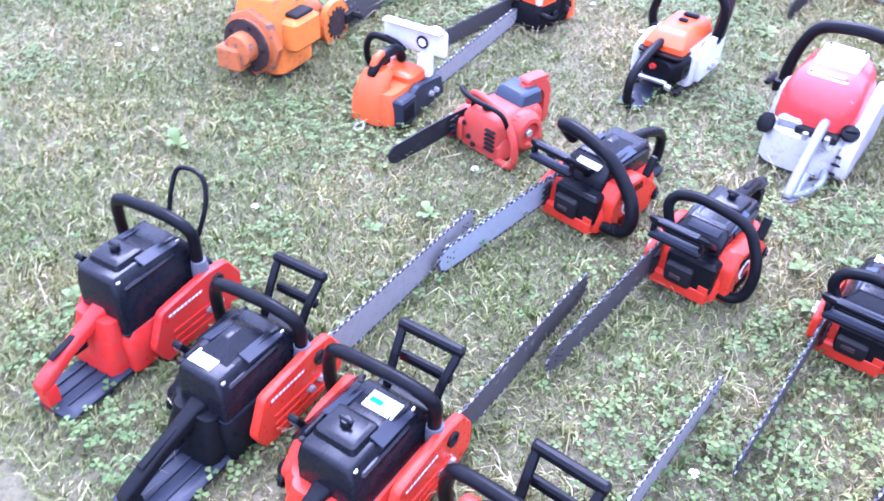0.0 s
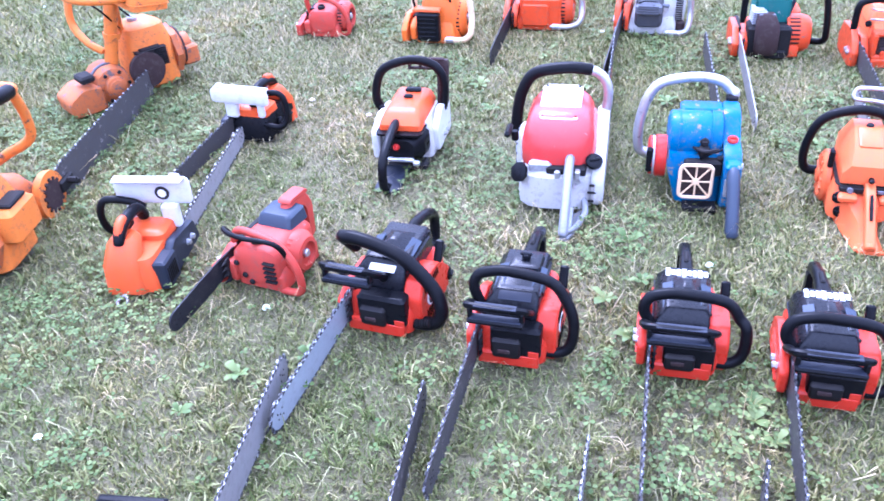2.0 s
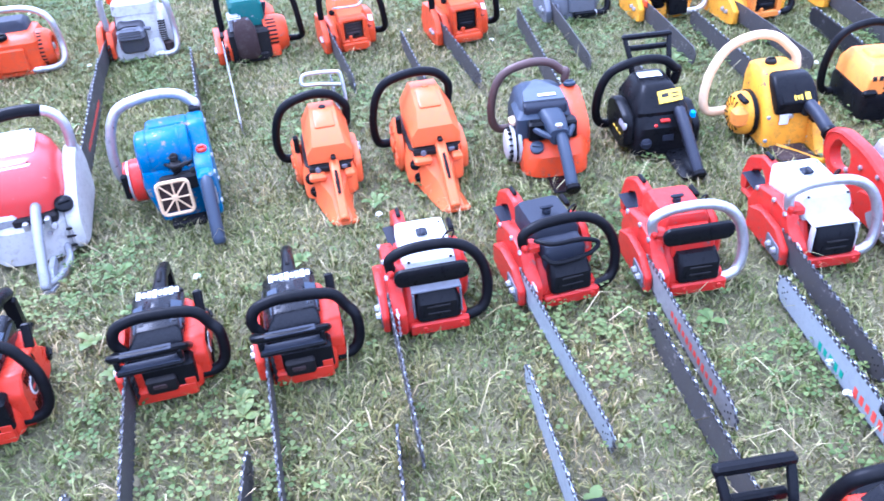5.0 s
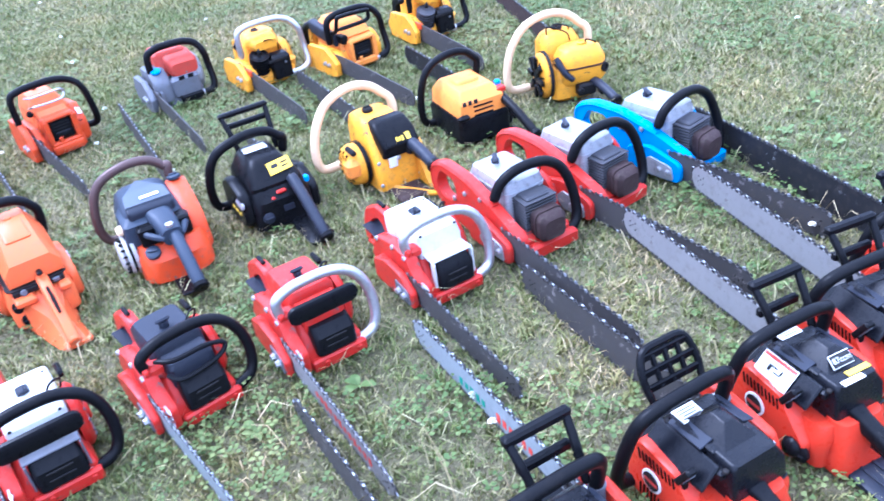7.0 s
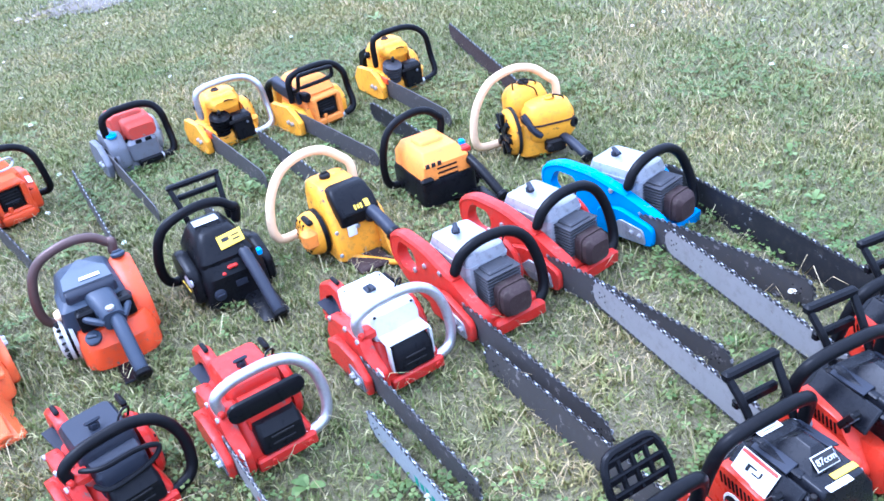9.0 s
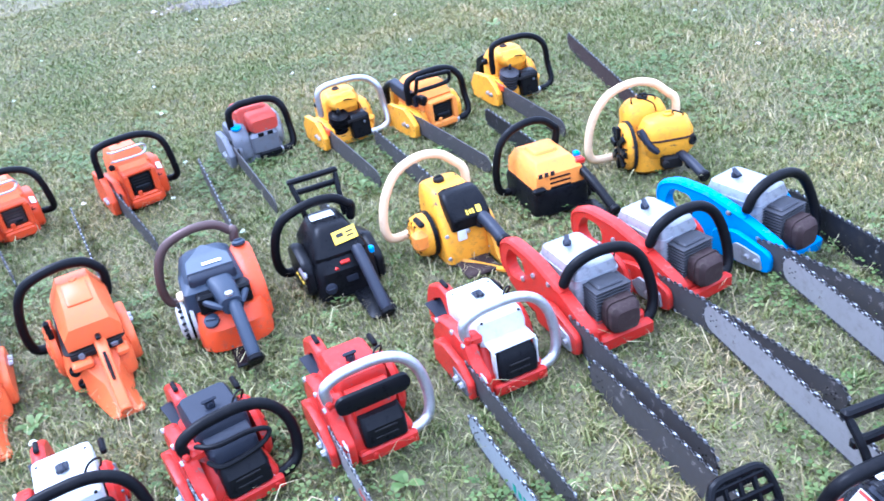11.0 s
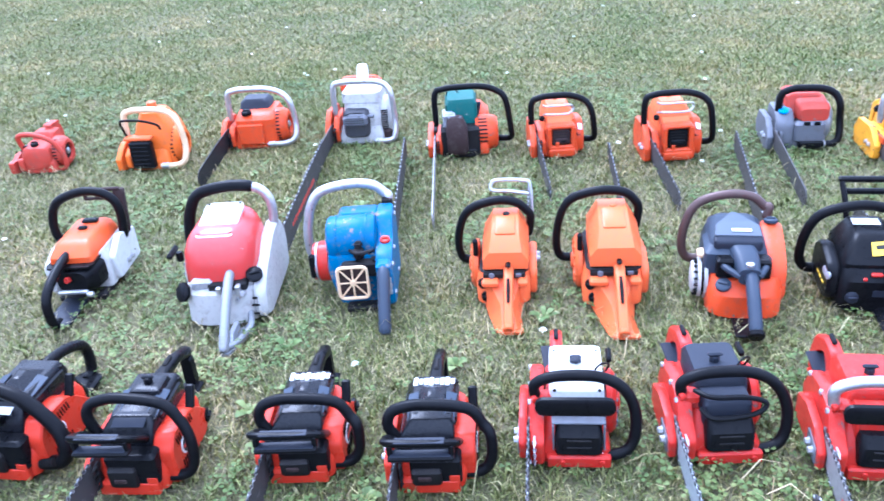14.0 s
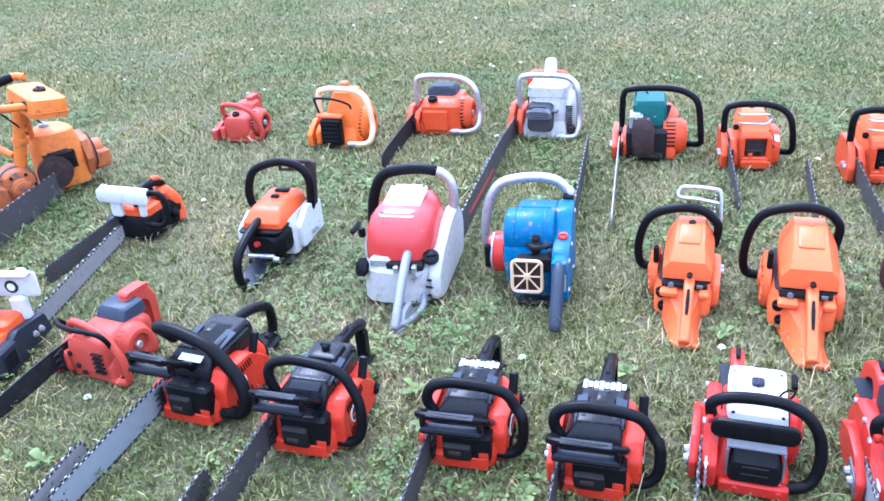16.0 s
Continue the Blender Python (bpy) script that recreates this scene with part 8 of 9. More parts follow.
# grey saw with two-humped red cover
r, f, bk = old_base((1.38, 1.98), (1.375, 1.419), "grey chainsaw with faded red cover", GREY, 0.21, 0.24, housing=GREY, bar_mat=BAR_DARK, side_top=0.135)
part("side_casting", slab(rounded([(f - 0.0, 0.03), (f - 0.01, 0.12), (f - 0.06, 0.165), (bk + 0.05, 0.16), (bk + 0.02, 0.05)], 0.02), 0.03, 0.1, 0.008), GREY, r)
part("oil_cap", cat(knob((0.068, f - 0.06, 0.158), (0, 0.3, 1), 0.022, 0.012, 16)), MARK_BLUE, r)
part("cover", cat(tower([(0.12, -0.025, -0.04, 0.15, 0.16, 0.02), (0.205, -0.02, -0.05, 0.14, 0.13, 0.018), (0.215, -0.02, -0.05, 0.12, 0.11, 0.016)]),
                  spine([(bk + 0.1, -0.045, 0.165, 0.125, 0.075, 0.016), (f - 0.035, -0.045, 0.16, 0.125, 0.07, 0.018), (f - 0.015, -0.045, 0.155, 0.105, 0.05, 0.014)])), CORAL, r)
part("front_block", box(-0.03, f - 0.02, 0.085, 0.12, 0.05, 0.09, 0.012), GREY, r)
part("air_slot", cat(box(-0.055, f + 0.004, 0.125, 0.025, 0.006, 0.016, 0.002), box(-0.015, f + 0.004, 0.125, 0.025, 0.006, 0.016, 0.002)), BLACK, r)
part("muffler", box(-0.04, f - 0.01, 0.036, 0.1, 0.05, 0.03, 0.006), BLACK, r)
part("starter_cover", lathe((-0.085, -0.0, 0.1), (-1, 0, 0), [(0, 0.08), (0.03, 0.08), (0.042, 0.066), (0.044, 0.03)], 28), SILVER, r)
part("stop_switch", cat(box(0.085, f - 0.085, 0.175, 0.022, 0.022, 0.05, 0.005), knob((0.085, f - 0.085, 0.2), (0, 0, 1), 0.009, 0.014)), BLACK, r)
front_hoop(r, 0.21, f, 0.25, 0.05, RUBBER, rad=0.015, inset=0.02)

open_yellow((1.755, 1.86), (1.765, 1.351), "yellow chainsaw with aluminium handle and bare cylinder", YELLOW, CHROME)

# amber saw with boxy hood and black tank edge
r, f, bk = old_base((2.10, 1.70), (2.14, 1.165), "amber chainsaw with black handle and guard", YELLOW, 0.21, 0.25, bar_mat=BAR_DARK, bar_high=0.075, side_top=0.13)
hd = part("hood", tower([(0.06, -0.02, -0.015, 0.16, 0.21, 0.01), (0.15, -0.02, -0.02, 0.16, 0.2, 0.012), (0.19, -0.02, -0.035, 0.14, 0.16, 0.012), (0.21, -0.02, -0.05, 0.1, 0.11, 0.012)]), AMBER, r)
part("hood_slope", moved(box(0, 0, 0, 0.13, 0.07, 0.008, 0.002), pose(-0.02, f - 0.06, 0.168, -30, 0, 0)), AMBER, hd)
framed_muffler(r, -0.02, f, 0.05, 0.13, 0.095, AMBER, BLACK)
part("tank_edge", spine([(f - 0.06, 0.066, 0.145, 0.03, 0.05, 0.008), (-0.02, 0.066, 0.155, 0.034, 0.06, 0.01), (bk - 0.01, 0.06, 0.17, 0.04, 0.06, 0.014)]), SLATE, r)
part("rear_grip", tube([(0.06, bk + 0.02, 0.175), (0.06, bk - 0.04, 0.17), (0.06, bk - 0.1, 0.13), (0.06, bk - 0.11, 0.06)], 0.017, 10, 5), BLACK, r)
part("starter_cover", slab(rounded([(f - 0.02, 0.02), (f - 0.01, 0.1), (f - 0.06, 0.145), (bk + 0.05, 0.14), (bk + 0.03, 0.03)], 0.02), -0.125, -0.08, 0.008), YELLOW, r)
front_hoop(r, 0.21, f, 0.25, 0.06, RUBBER, rad=0.0145)
part("hand_guard", cat(tube([(0.075, f - 0.09, 0.17), (0.085, f - 0.02, 0.2), (0.085, f + 0.005, 0.255), (0.06, f + 0.008, 0.262), (-0.05, f + 0.008, 0.255), (-0.07, f + 0.005, 0.245), (-0.068, f, 0.215), (-0.03, f, 0.208), (0.08, f - 0.01, 0.205)], 0.009, 8, 6)), BLACK, r)
part("ignition_block", box(0.05, f - 0.04, 0.15, 0.03, 0.05, 0.04, 0.006), BLACK, r)

open_yellow((2.54, 1.75), (2.53, 1.243), "yellow chainsaw with black grip and bright cylinder fins", YELLOW, RUBBER, cyl=FIN, T=0.22, W=0.21, rear=BLACK)


# ---- ground and turf ----
def turf_material():
    m, n, l, b = node_mat("turf_soil")
    big, mid, fine = noise_node(n, l, 0.8, 6, rough=0.6), noise_node(n, l, 6, 8, rough=0.7), noise_node(n, l, 90, 4, rough=0.7)
    r1 = ramp(n, [(0.28, (0.06, 0.062, 0.024)), (0.45, (0.115, 0.106, 0.046)), (0.58, (0.165, 0.142, 0.075)), (0.8, (0.215, 0.18, 0.11))])
    add = n.new("ShaderNodeMath")
    add.operation = "MULTIPLY_ADD"
    add.inputs[1].default_value, add.inputs[2].default_value = 0.55, 0.0
    l.new(mid.outputs["Fac"], add.inputs[0])
    s2 = n.new("ShaderNodeMath")
    s2.operation = "MULTIPLY_ADD"
    s2.inputs[1].default_value = 0.45
    l.new(big.outputs["Fac"], s2.inputs[0])
    l.new(add.outputs[0], s2.inputs[2])
    l.new(s2.outputs[0], r1.inputs["Fac"])
    mx = n.new("ShaderNodeMixRGB")
    mx.blend_type = "MULTIPLY"
    mx.inputs["Fac"].default_value = 0.7
    r2 = ramp(n, [(0.3, (0.45, 0.45, 0.45)), (0.7, (1.25, 1.25, 1.2))])
    l.new(fine.outputs["Fac"], r2.inputs["Fac"])
    l.new(r1.outputs["Color"], mx.inputs["Color1"])
    l.new(r2.outputs["Color"], mx.inputs["Color2"])
    l.new(mx.outputs["Color"], b.inputs["Base Color"])
    b.inputs["Roughness"].default_value = 0.95
    bp = n.new("ShaderNodeBump")
    bp.inputs["Strength"].default_value, bp.inputs["Distance"].default_value = 0.8, 0.02
    l.new(fine.outputs["Fac"], bp.inputs["Height"])
    l.new(bp.outputs["Normal"], b.inputs["Normal"])
    return m


gme = bpy.data.meshes.new("ground")
gx = [-250, -60, -20] + [-8 + 0.25 * i for i in range(65)] + [20, 60, 250]
gy = [-250, -60, -15] + [-3 + 0.25 * i for i in range(49)] + [20, 60, 250]
gme.from_pydata([(a, b, 0.006 * noise.noise(Vector((a * 1.3, b * 1.3, 0))) - 0.004) for b in gy for a in gx], [],
                [(j * len(gx) + i, j * len(gx) + i + 1, (j + 1) * len(gx) + i + 1, (j + 1) * len(gx) + i) for j in range(len(gy) - 1) for i in range(len(gx) - 1)])
gme.shade_smooth()
gme.materials.append(turf_material())
tagged(new("ground", gme), "short patchy lawn soil with dry spots", "ground", kind="structure")


def blade_material(name, stops, rough=0.6, trans=0.25):
    m, n, l, b = node_mat(name)
    gi = n.new("ShaderNodeNewGeometry")
    rr = ramp(n, stops)
    l.new(gi.outputs["Random Per Island"], rr.inputs["Fac"])
    big = noise_node(n, l, 1.7, 5, rough=0.65)
    r2 = ramp(n, [(0.34, (0.79, 0.94, 0.70)), (0.5, (1.05, 1.08, 0.96)), (0.66, (1.49, 1.30, 1.22))])
    l.new(big.outputs["Fac"], r2.inputs["Fac"])
    mx = n.new("ShaderNodeMixRGB")
    mx.blend_type = "MULTIPLY"
    mx.inputs["Fac"].default_value = 1.0
    l.new(rr.outputs["Color"], mx.inputs["Color1"])
    l.new(r2.outputs["Color"], mx.inputs["Color2"])
    l.new(mx.outputs["Color"], b.inputs["Base Color"])
    b.inputs["Roughness"].default_value = rough
    b.inputs["Specular IOR Level"].default_value = 0.18
    return m


rng = np.random.default_rng(7)


def patch(x, y, s):
    """Smooth random field over the lawn, about 0 to 1."""
    out = np.zeros_like(x)
    for k, (fx, fy, p) in enumerate(((1.0, 0.6, 0.3), (-0.7, 1.1, 2.1), (1.9, -1.3, 4.0), (2.3, 2.9, 1.2), (-3.7, 2.1, 5.5))):
        out += np.sin(fx * x * s + fy * y * s + p + 0.7 * np.sin(fy * x * s * 1.3 + p)) / (1 + 0.4 * k)
    return 0.5 + out / 5.2


STANDING = []
for top in [o for o in bpy.data.objects if o.parent is None and o.type == "EMPTY"]:
    back = (top.matrix_basis).inverted()
    for kid in top.children:
        if kid.name.split(".")[0] in ("casing", "crankcase", "base_casting", "foot_plate", "rear_tank", "engine"):
            xs, ys = [q.co.x for q in kid.data.vertices], [q.co.y for q in kid.data.vertices]
            STANDING.append((back, min(xs) + 0.006, max(xs) - 0.006, min(ys) + 0.006, max(ys) - 0.006))


def scatter(n, x0, x1, y0, y1):
    """Random places on the lawn, none of them under a saw."""
    x, y = rng.uniform(x0, x1, n), rng.uniform(y0, y1, n)
    free = np.ones(n, bool)
    for m, a, b, c, d in STANDING:
        lx, ly = m[0][0] * x + m[0][1] * y + m[0][3], m[1][0] * x + m[1][1] * y + m[1][3]
        free &= ~((lx > a) & (lx < b) & (ly > c) & (ly < d))
    return x[free], y[free]


def stuff_mesh(name, verts, faces_per, nv, mat, label, category):
    """Many small leaves in one mesh: verts (n, nv, 3), one face list for all."""
    n = verts.shape[0]
    me = bpy.data.meshes.new(name)
    sizes = [len(f) for f in faces_per]
    flat = np.concatenate([np.array(f) for f in faces_per])
    loops = (flat[None, :] + nv * np.arange(n)[:, None]).ravel()
    me.vertices.add(n * nv)
    me.vertices.foreach_set("co", verts.reshape(-1).astype(np.float32))
    me.loops.add(len(loops))
    me.loops.foreach_set("vertex_index", loops.astype(np.int32))
    me.polygons.add(n * len(sizes))
    tot = np.tile(sizes, n)
    me.polygons.foreach_set("loop_start", np.concatenate([[0], np.cumsum(tot)[:-1]]).astype(np.int32))
    me.update(calc_edges=True)
    me.materials.append(mat)
    return tagged(new(name, me), label, category, kind="stuff")


def blades(x, y, length, width, lean, z0=0.0):
    """Bent blades: a root pair, a middle pair and a tip."""
    n = len(x)
    a, t = rng.uniform(0, 2 * np.pi, n), rng.uniform(0, 2 * np.pi, n)
    dx, dy, wx, wy = np.cos(a), np.sin(a), np.cos(t) * width / 2, np.sin(t) * width / 2
    h1, h2 = length * np.cos(lean * 0.5) * 0.55, length * np.cos(lean)
    o1, o2 = length * np.sin(lean * 0.5) * 0.5, length * np.sin(lean)
    z = np.zeros(n) + z0 - 0.003
    v = np.empty((n, 5, 3))
    v[:, 0] = np.stack([x - wx, y - wy, z], 1)
    v[:, 1] = np.stack([x + wx, y + wy, z], 1)
    v[:, 2] = np.stack([x + dx * o1 + wx * 0.8, y + dy * o1 + wy * 0.8, z + h1], 1)
    v[:, 3] = np.stack([x + dx * o1 - wx * 0.8, y + dy * o1 - wy * 0.8, z + h1], 1)
    v[:, 4] = np.stack([x + dx * o2, y + dy * o2, z + h2], 1)
    return v


def simple_blades(x, y, length, width, lean):
    """Blades of one triangle each, for the lawn away from the saws."""
    return blades(x, y, length, width * 1.5, lean)[:, [0, 1, 4]]


GREEN_BLADES = blade_material("grass_blades", [(0.0, (0.075, 0.094, 0.027)), (0.4, (0.142, 0.147, 0.047)), (0.72, (0.208, 0.198, 0.074)), (0.88, (0.29, 0.255, 0.12)), (1.0, (0.42, 0.36, 0.20))])
DRY_BLADES = blade_material("dry_lawn_blades", [(0.0, (0.105, 0.115, 0.036)), (0.4, (0.184, 0.175, 0.062)), (0.75, (0.263, 0.232, 0.094)), (1.0, (0.441, 0.36, 0.20))])
STRAW = blade_material("dry_straw", [(0.0, (0.20, 0.155, 0.08)), (0.5, (0.28, 0.235, 0.13)), (1.0, (0.40, 0.34, 0.215))])
THATCH = blade_material("thatch_blades", [(0.0, (0.08, 0.105, 0.03)), (0.5, (0.145, 0.155, 0.054)), (0.78, (0.22, 0.205, 0.10)), (1.0, (0.36, 0.315, 0.19))])
CLOVER = blade_material("clover_leaves", [(0.0, (0.05, 0.08, 0.022)), (0.6, (0.082, 0.114, 0.034)), (1.0, (0.135, 0.162, 0.056))])
TUFT = blade_material("tuft_blades", [(0.0, (0.10, 0.122, 0.036)), (0.5, (0.17, 0.182, 0.064)), (0.82, (0.25, 0.235, 0.10)), (1.0, (0.40, 0.34, 0.19))])
WEED = blade_material("weed_leaves", [(0.0, (0.06, 0.094, 0.026)), (0.6, (0.098, 0.135, 0.042)), (1.0, (0.155, 0.19, 0.07))], 0.5)
PETAL = blade_material("white_petals", [(0.0, (0.6, 0.58, 0.55)), (1.0, (0.8, 0.8, 0.76))])

x, y = scatter(440000, -3.2, 3.9, -1.4, 3.7)
keep = rng.uniform(0, 1, len(x)) < (0.2 + 0.9 * patch(x, y, 2.6)) * np.clip((4.0 - y) / 1.6, 0, 1)
x, y = x[keep], y[keep]
L0 = rng.gamma(5.0, 0.0048, len(x)) * (0.5 + 0.8 * patch(x, y, 1.7))
stuff_mesh("grass", blades(x, y, np.clip(L0, 0.008, 0.07), rng.uniform(0.0024, 0.005, len(x)), rng.uniform(0.3, 1.4, len(x))), [(0, 1, 2, 3), (3, 2, 4)], 5, GREEN_BLADES, "short green lawn grass, uneven and patchy", "grass")
x, y = scatter(700000, -3.2, 3.9, -1.4, 4.4)
keep = rng.uniform(0, 1, len(x)) < (0.45 + 0.5 * patch(x, y, 3.9)) * np.clip((5.0 - y) / 2.2, 0, 1)
x, y = x[keep], y[keep]
n = len(x)
a, t, ln, wd = rng.uniform(0, 2 * np.pi, n), rng.uniform(0, 2 * np.pi, n), rng.uniform(0.006, 0.022, n), rng.uniform(0.0012, 0.0028, n)
up = rng.uniform(0.15, 0.9, n)
v = np.stack([np.stack([x - np.cos(t) * wd, y - np.sin(t) * wd, np.full(n, -0.002)], 1), np.stack([x + np.cos(t) * wd, y + np.sin(t) * wd, np.full(n, -0.002)], 1),
              np.stack([x + np.cos(a) * ln, y + np.sin(a) * ln, ln * up + 0.002], 1)], 1)
stuff_mesh("turf_thatch", v, [(0, 1, 2)], 3, THATCH, "fine low thatch of pale and green blades", "grass")
for x0, x1, y0, y1, n in ((-7.5, -3.2, -0.5, 6.5, 210000), (-3.2, 6.5, 3.2, 6.8, 210000), (3.9, 6.5, -1.0, 3.2, 45000)):
    x, y = scatter(n, x0, x1, y0, y1)
    n = len(x)
    a, t, ln, wd = rng.uniform(0, 2 * np.pi, n), rng.uniform(0, 2 * np.pi, n), rng.uniform(0.01, 0.03, n), rng.uniform(0.002, 0.0045, n)
    up = rng.uniform(0.15, 0.9, n)
    v = np.stack([np.stack([x - np.cos(t) * wd, y - np.sin(t) * wd, np.full(n, -0.002)], 1), np.stack([x + np.cos(t) * wd, y + np.sin(t) * wd, np.full(n, -0.002)], 1),
                  np.stack([x + np.cos(a) * ln, y + np.sin(a) * ln, ln * up + 0.002], 1)], 1)
    stuff_mesh("turf_thatch", v, [(0, 1, 2)], 3, THATCH, "fine low thatch of the outer lawn", "grass")
x, y = scatter(300000, -9.0, 8.0, 2.2, 9.5)
keep = (rng.uniform(0, 1, len(x)) < np.clip((y - 2.2) / 1.6, 0, 1)) & (rng.uniform(0, 1, len(x)) < 1.15 - (y - 2.9) / 9) & (rng.uniform(0, 1, len(x)) < 0.45 + 0.7 * patch(x, y, 1.6)) & (rng.uniform(0, 1, len(x)) > 0.6 * np.exp(-((x - 6.0) / 2.4) ** 2 - ((y - 3.8) / 2.6) ** 2))
x, y = x[keep], y[keep]
stuff_mesh("grass", simple_blades(x, y, rng.uniform(0.012, 0.042, len(x)), rng.uniform(0.004, 0.008, len(x)), rng.uniform(0.5, 1.45, len(x))), [(0, 1, 2)], 3, DRY_BLADES, "short lawn grass behind the saws", "grass")
x, y = scatter(190000, -17.0, 12.0, 4.0, 15.0)
keep = ((np.abs(x) > 7.0) | (y > 7.5)) & (rng.uniform(0, 1, len(x)) < 0.5 + 0.6 * patch(x, y, 1.1))
x, y = x[keep], y[keep]
stuff_mesh("grass", simple_blades(x, y, rng.uniform(0.02, 0.05, len(x)), rng.uniform(0.010, 0.018, len(x)), rng.uniform(0.7, 1.5, len(x))), [(0, 1, 2)], 3, DRY_BLADES, "short lawn grass at the far edge", "grass")
x, y = scatter(60000, -8.0, 8.0, -5.5, -1.35)
stuff_mesh("grass", simple_blades(x, y, rng.uniform(0.02, 0.06, len(x)), rng.uniform(0.005, 0.009, len(x)), rng.uniform(0.5, 1.4, len(x))), [(0, 1, 2)], 3, GREEN_BLADES, "short lawn grass in front of the saws", "grass")
for x0, x1, n in ((-8.0, -3.2, 45000), (3.9, 8.0, 24000)):
    x, y = scatter(n, x0, x1, -1.5, 3.0)
    stuff_mesh("grass", simple_blades(x, y, rng.uniform(0.02, 0.06, len(x)), rng.uniform(0.004, 0.008, len(x)), rng.uniform(0.2, 1.3, len(x))), [(0, 1, 2)], 3, DRY_BLADES, "short lawn grass beside the saws", "grass")
x, y = scatter(42000, -3.2, 3.9, -1.8, 3.4)
keep = rng.uniform(0, 1, len(x)) < np.clip(1.3 - 2.1 * patch(x, y, 2.6), 0.08, 1)
x, y = x[keep], y[keep]
stuff_mesh("dry_grass", blades(x, y, rng.uniform(0.025, 0.09, len(x)), rng.uniform(0.0010, 0.0024, len(x)), rng.uniform(1.2, 1.52, len(x)), 0.012), [(0, 1, 2, 3), (3, 2, 4)], 5, STRAW, "dry straw-coloured clippings lying in the lawn", "dry grass")

x, y = scatter(1500, -3.2, 3.9, -1.6, 3.2)
stuff_mesh("dry_grass", blades(x, y, rng.uniform(0.06, 0.16, len(x)), rng.uniform(0.0018, 0.0034, len(x)), rng.uniform(1.35, 1.53, len(x)), 0.02), [(0, 1, 2, 3), (3, 2, 4)], 5, STRAW, "long loose straws lying on the lawn", "dry grass")

x, y = scatter(15000, 3.2, 9.0, 0.6, 7.0)
stuff_mesh("dry_grass", blades(x, y, rng.uniform(0.03, 0.1, len(x)), rng.uniform(0.002, 0.0045, len(x)), rng.uniform(1.15, 1.52, len(x)), 0.012), [(0, 1, 2, 3), (3, 2, 4)], 5, STRAW, "dry litter on the worn edge of the lawn", "dry grass")

# drier ground between the middle rows
x, y = scatter(15000, -2.2, 2.4, 0.15, 2.9)
keep = rng.uniform(0, 1, len(x)) < np.clip(1.35 - 1.3 * patch(x, y, 3.1), 0.15, 1)
x, y = x[keep], y[keep]
stuff_mesh("dry_grass", blades(x, y, rng.uniform(0.02, 0.07, len(x)), rng.uniform(0.0012, 0.0028, len(x)), rng.uniform(1.0, 1.5, len(x)), 0.014), [(0, 1, 2, 3), (3, 2, 4)], 5, STRAW, "pale dry blades thick between the rows", "dry grass")

# clover: three leaflets on a stalk height, in patches
x, y = scatter(88000, -3.2, 3.9, -1.3, 3.2)
keep = rng.uniform(0, 1, len(x)) < np.clip(5.0 * (patch(x + 3.1, y - 1.7, 4.3) - 0.56), 0.03, 0.6)
x, y = x[keep], y[keep]
n = len(x)
rad, hgt, a0 = rng.uniform(0.006, 0.016, n), rng.uniform(0.012, 0.04, n), rng.uniform(0, 2 * np.pi, n)
v = np.empty((n, 12, 3))
for k in range(3):
    a = a0 + k * 2 * np.pi / 3
    tilt = rng.uniform(-0.35, 0.35, n)
    for j, (f, s) in enumerate(((0.05, 0.0), (0.75, 0.48), (1.05, 0.0), (0.75, -0.48))):
        v[:, k * 4 + j] = np.stack([x + rad * (f * np.cos(a) - s * np.sin(a)), y + rad * (f * np.sin(a) + s * np.cos(a)), hgt + rad * f * tilt + rad * abs(s) * 0.25], 1)
stuff_mesh("clover", v, [(0, 1, 2, 3), (4, 5, 6, 7), (8, 9, 10, 11)], 12, CLOVER, "clover leaves growing through the lawn", "clover")

# tufts: wider blades that spring from one root, lighter than the turf between them
tx, ty = scatter(10000, -3.2, 3.9, -1.3, 3.6)
keep = rng.uniform(0, 1, len(tx)) < np.clip(2.2 * (patch(tx - 1.3, ty + 0.4, 3.4) - 0.2), 0.1, 1)
tx, ty = tx[keep], ty[keep]
m_ = 12
x, y = np.repeat(tx, m_) + rng.normal(0, 0.006, len(tx) * m_), np.repeat(ty, m_) + rng.normal(0, 0.006, len(tx) * m_)
tall = np.repeat(rng.uniform(0.6, 1.3, len(tx)), m_)
stuff_mesh("grass_tufts", blades(x, y, rng.uniform(0.022, 0.05, len(x)) * tall, rng.uniform(0.003, 0.0062, len(x)), rng.uniform(0.35, 1.35, len(x))), [(0, 1, 2, 3), (3, 2, 4)], 5, TUFT, "clumps of coarser grass in the lawn", "grass")

# broad-leaved weeds: flat rosettes of oval leaves
wx, wy = scatter(230, -3.0, 3.7, -1.5, 3.2)
keep = rng.uniform(0, 1, len(wx)) < np.clip(3.0 * (patch(wx + 0.9, wy + 2.2, 2.9) - 0.4), 0.06, 1)
wx, wy = wx[keep], wy[keep]
m_ = 7
n = len(wx) * m_
px, py = np.repeat(wx, m_), np.repeat(wy, m_)
size = np.repeat(rng.uniform(0.5, 1.15, len(wx)), m_) * rng.uniform(0.022, 0.05, n)
a = np.tile(np.arange(m_) * 2 * np.pi / m_, len(wx)) + rng.uniform(-0.35, 0.35, n)
rise, wide = rng.uniform(0.15, 0.75, n), rng.uniform(0.2, 0.34, n)
v = np.empty((n, 8, 3))
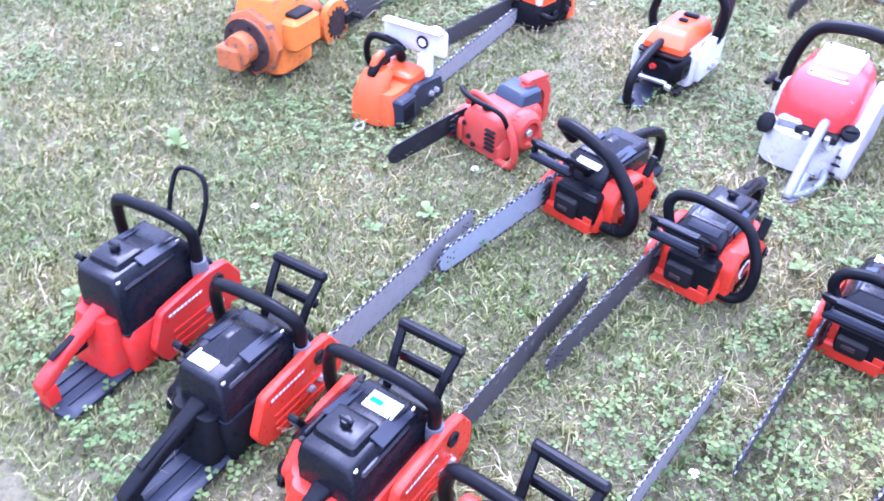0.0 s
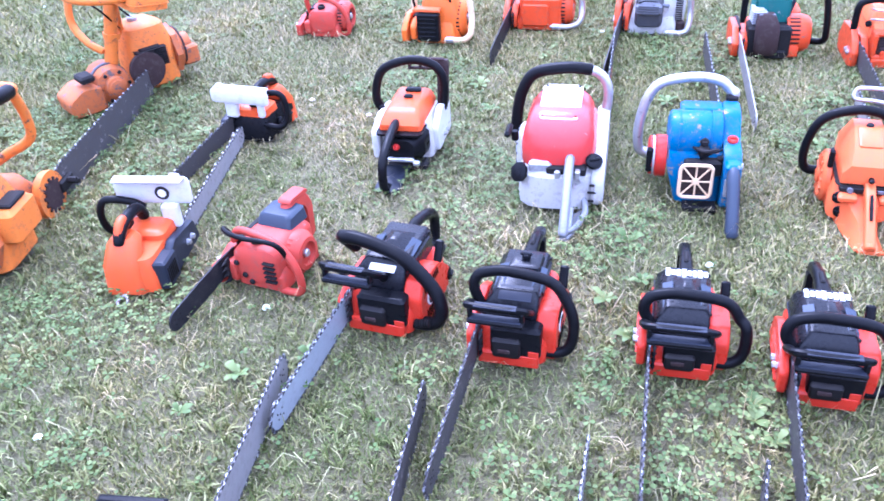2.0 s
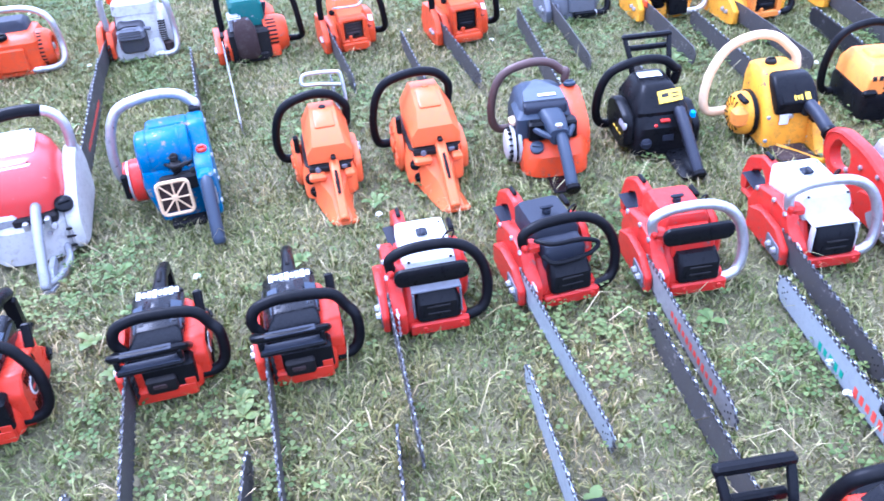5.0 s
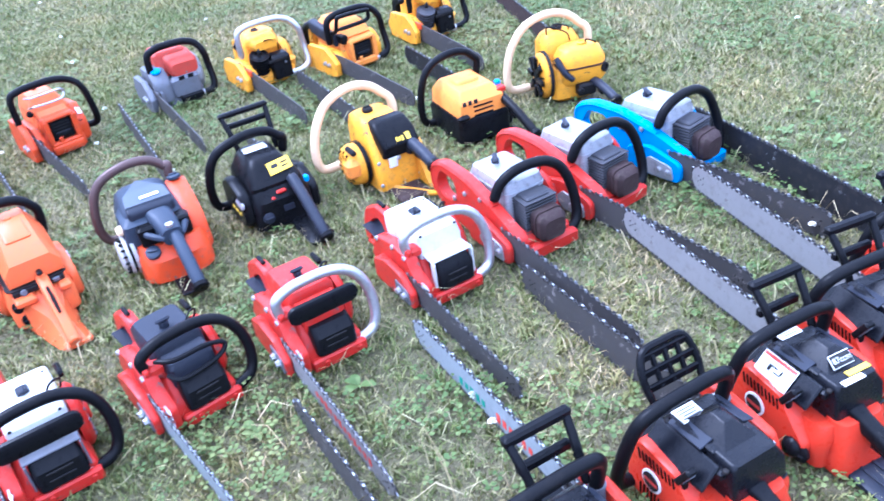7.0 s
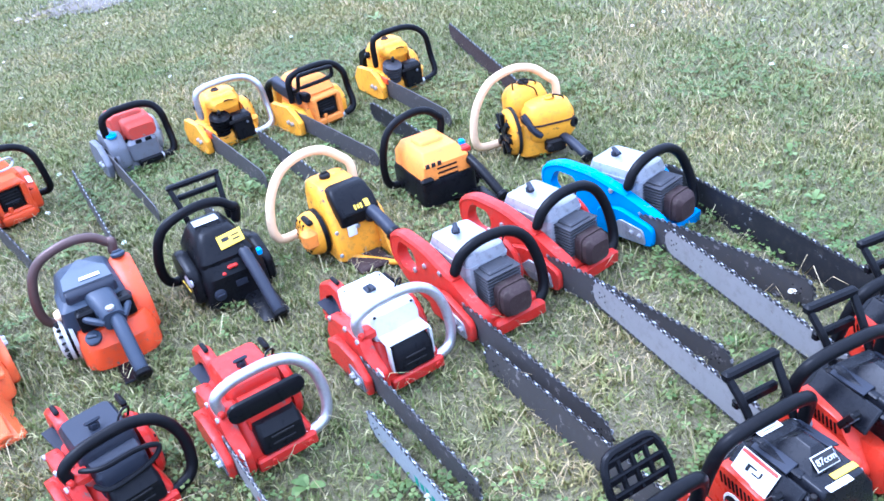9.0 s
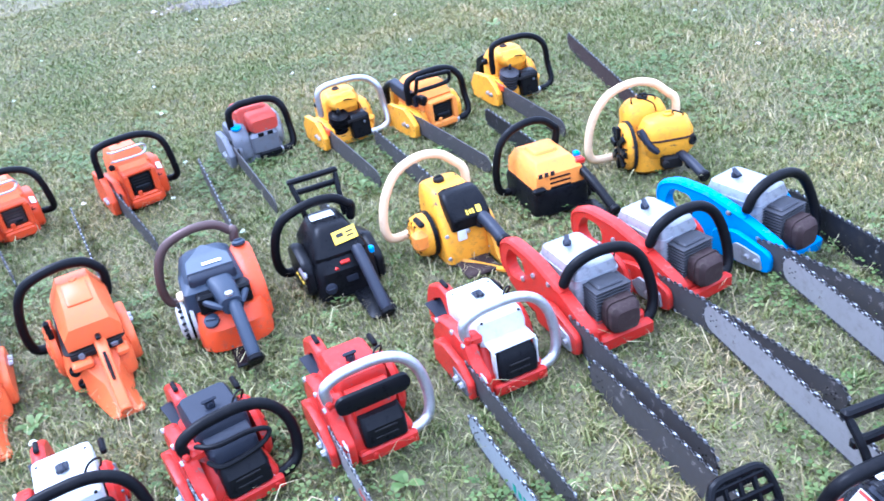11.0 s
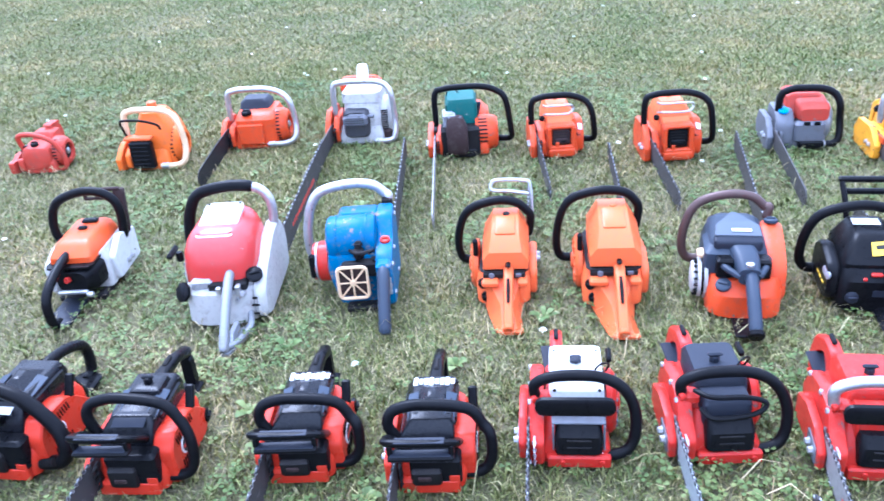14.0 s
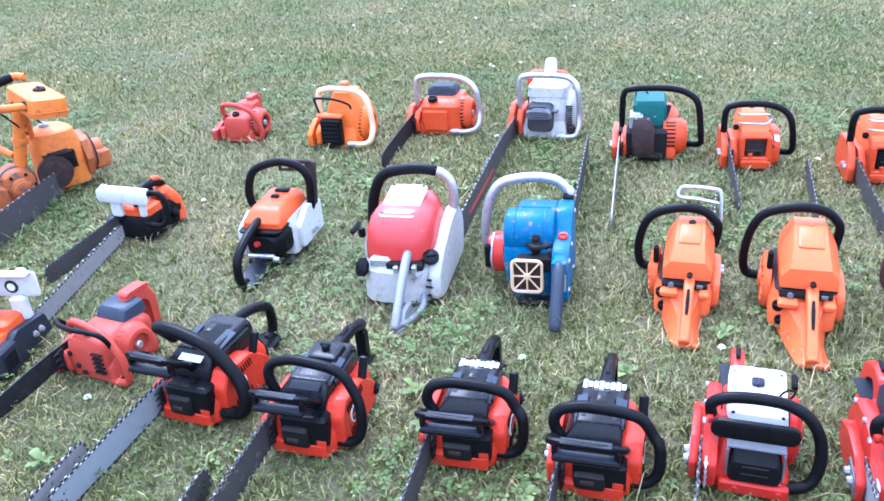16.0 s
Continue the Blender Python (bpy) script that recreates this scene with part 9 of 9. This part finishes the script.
for j, (f, q, lift) in enumerate(((0.06, 0.0, 0.0), (0.35, 0.75, 0.62), (0.68, 1.0, 0.95), (0.92, 0.5, 0.95), (1.04, 0.0, 0.86), (0.92, -0.5, 0.95), (0.68, -1.0, 0.95), (0.35, -0.75, 0.62))):
    off = q * wide * size
    v[:, j] = np.stack([px + size * f * np.cos(a) - off * np.sin(a), py + size * f * np.sin(a) + off * np.cos(a), 0.008 + size * rise * lift + np.abs(off) * 0.25], 1)
stuff_mesh("broad_weeds", v, [(0, 1, 2, 6, 7), (2, 3, 4, 5, 6)], 8, WEED, "broad-leaved weeds growing in the lawn", "weeds")

# white clover heads: little tufts of petals
hx, hy = scatter(90, -4.0, 4.5, -0.6, 6.0)
m_ = 26
px, py = np.repeat(hx, m_), np.repeat(hy, m_)
n = len(px)
u, w = rng.uniform(0.1, 1.0, n), rng.uniform(0, 2 * np.pi, n)
q = np.sqrt(1 - u * u)
dirs = np.stack([q * np.cos(w), q * np.sin(w), u], 1)
side = np.stack([-np.sin(w), np.cos(w), np.zeros(n)], 1)
c = np.stack([px, py, np.full(n, 0.04)], 1)
v = np.stack([c + side * 0.0015, c - side * 0.0015, c + dirs * 0.011 - side * 0.0022, c + dirs * 0.011 + side * 0.0022], 1)
stuff_mesh("clover_flowers", v, [(0, 1, 2, 3)], 4, PETAL, "white clover flower heads dotted over the lawn", "flowers")


# bare gravelly spots at the far edge of the lawn
def bare_patch(x, y, w, d, seed):
    rg = random.Random(seed)
    k = 30
    ring = [(x + w * math.cos(2 * math.pi * i / k) * rg.uniform(0.7, 1.1), y + d * math.sin(2 * math.pi * i / k) * rg.uniform(0.6, 1.15)) for i in range(k)]
    me = bpy.data.meshes.new("bare_patch")
    inner = [(x + (a - x) * 0.6, y + (b - y) * 0.6) for a, b in ring]
    me.from_pydata([(a, b, -0.002) for a, b in ring] + [(a, b, 0.019) for a, b in inner] + [(x, y, 0.023)], [], [(i, (i + 1) % k, k + (i + 1) % k, k + i) for i in range(k)] + [(k + i, k + (i + 1) % k, 2 * k) for i in range(k)])
    me.shade_smooth()
    me.materials.append(GRAVEL)
    return tagged(new("gravel_patch", me), "bare pale gravelly spot in the grass", "gravel", kind="structure")


GRAVEL = paint("pale_gravel", (0.135, 0.115, 0.097), 0.9, dirt=0.5, bump=0.6, grain=160.0)
bare_patch(2.62, 5.52, 0.98, 0.46, 1)
bare_patch(-1.4, 5.95, 0.45, 0.16, 2)

# loose stones and straw on the bare spots
STONE = blade_material("small_stones", [(0.0, (0.07, 0.06, 0.05)), (0.7, (0.13, 0.115, 0.10)), (1.0, (0.26, 0.245, 0.225))], 0.9, 0.0)
for cx, cy, w, d, n in ((2.62, 5.52, 1.0, 0.48, 420), (-1.4, 5.95, 0.45, 0.16, 90)):
    rad, ang = np.sqrt(rng.uniform(0, 1, n)), rng.uniform(0, 2 * np.pi, n)
    x, y, size = cx + w * rad * np.cos(ang), cy + d * rad * np.sin(ang), rng.gamma(4.0, 0.0022, n) + 0.003
    turn, low = rng.uniform(0, np.pi, n), 0.021 - 0.017 * rad ** 3
    corner = [np.stack([x + size * rng.uniform(0.7, 1.4, n) * np.cos(turn + k * np.pi / 2), y + size * rng.uniform(0.7, 1.4, n) * np.sin(turn + k * np.pi / 2), low - 0.002], 1) for k in range(4)]
    v = np.stack(corner + [np.stack([x, y, low + size * 0.8], 1)], 1)
    stuff_mesh("gravel", v, [(0, 1, 4), (1, 2, 4), (2, 3, 4), (3, 0, 4)], 5, STONE, "small loose pale stones on the bare spot", "gravel")
    m_ = n * 2
    x, y = cx + w * rng.uniform(-0.9, 0.9, m_), cy + d * rng.uniform(-0.9, 0.9, m_)
    stuff_mesh("dry_grass", blades(x, y, rng.uniform(0.03, 0.09, m_), rng.uniform(0.002, 0.004, m_), rng.uniform(1.1, 1.5, m_), 0.02), [(0, 1, 2, 3), (3, 2, 4)], 5, STRAW, "dry litter strewn over the bare spot", "dry grass")
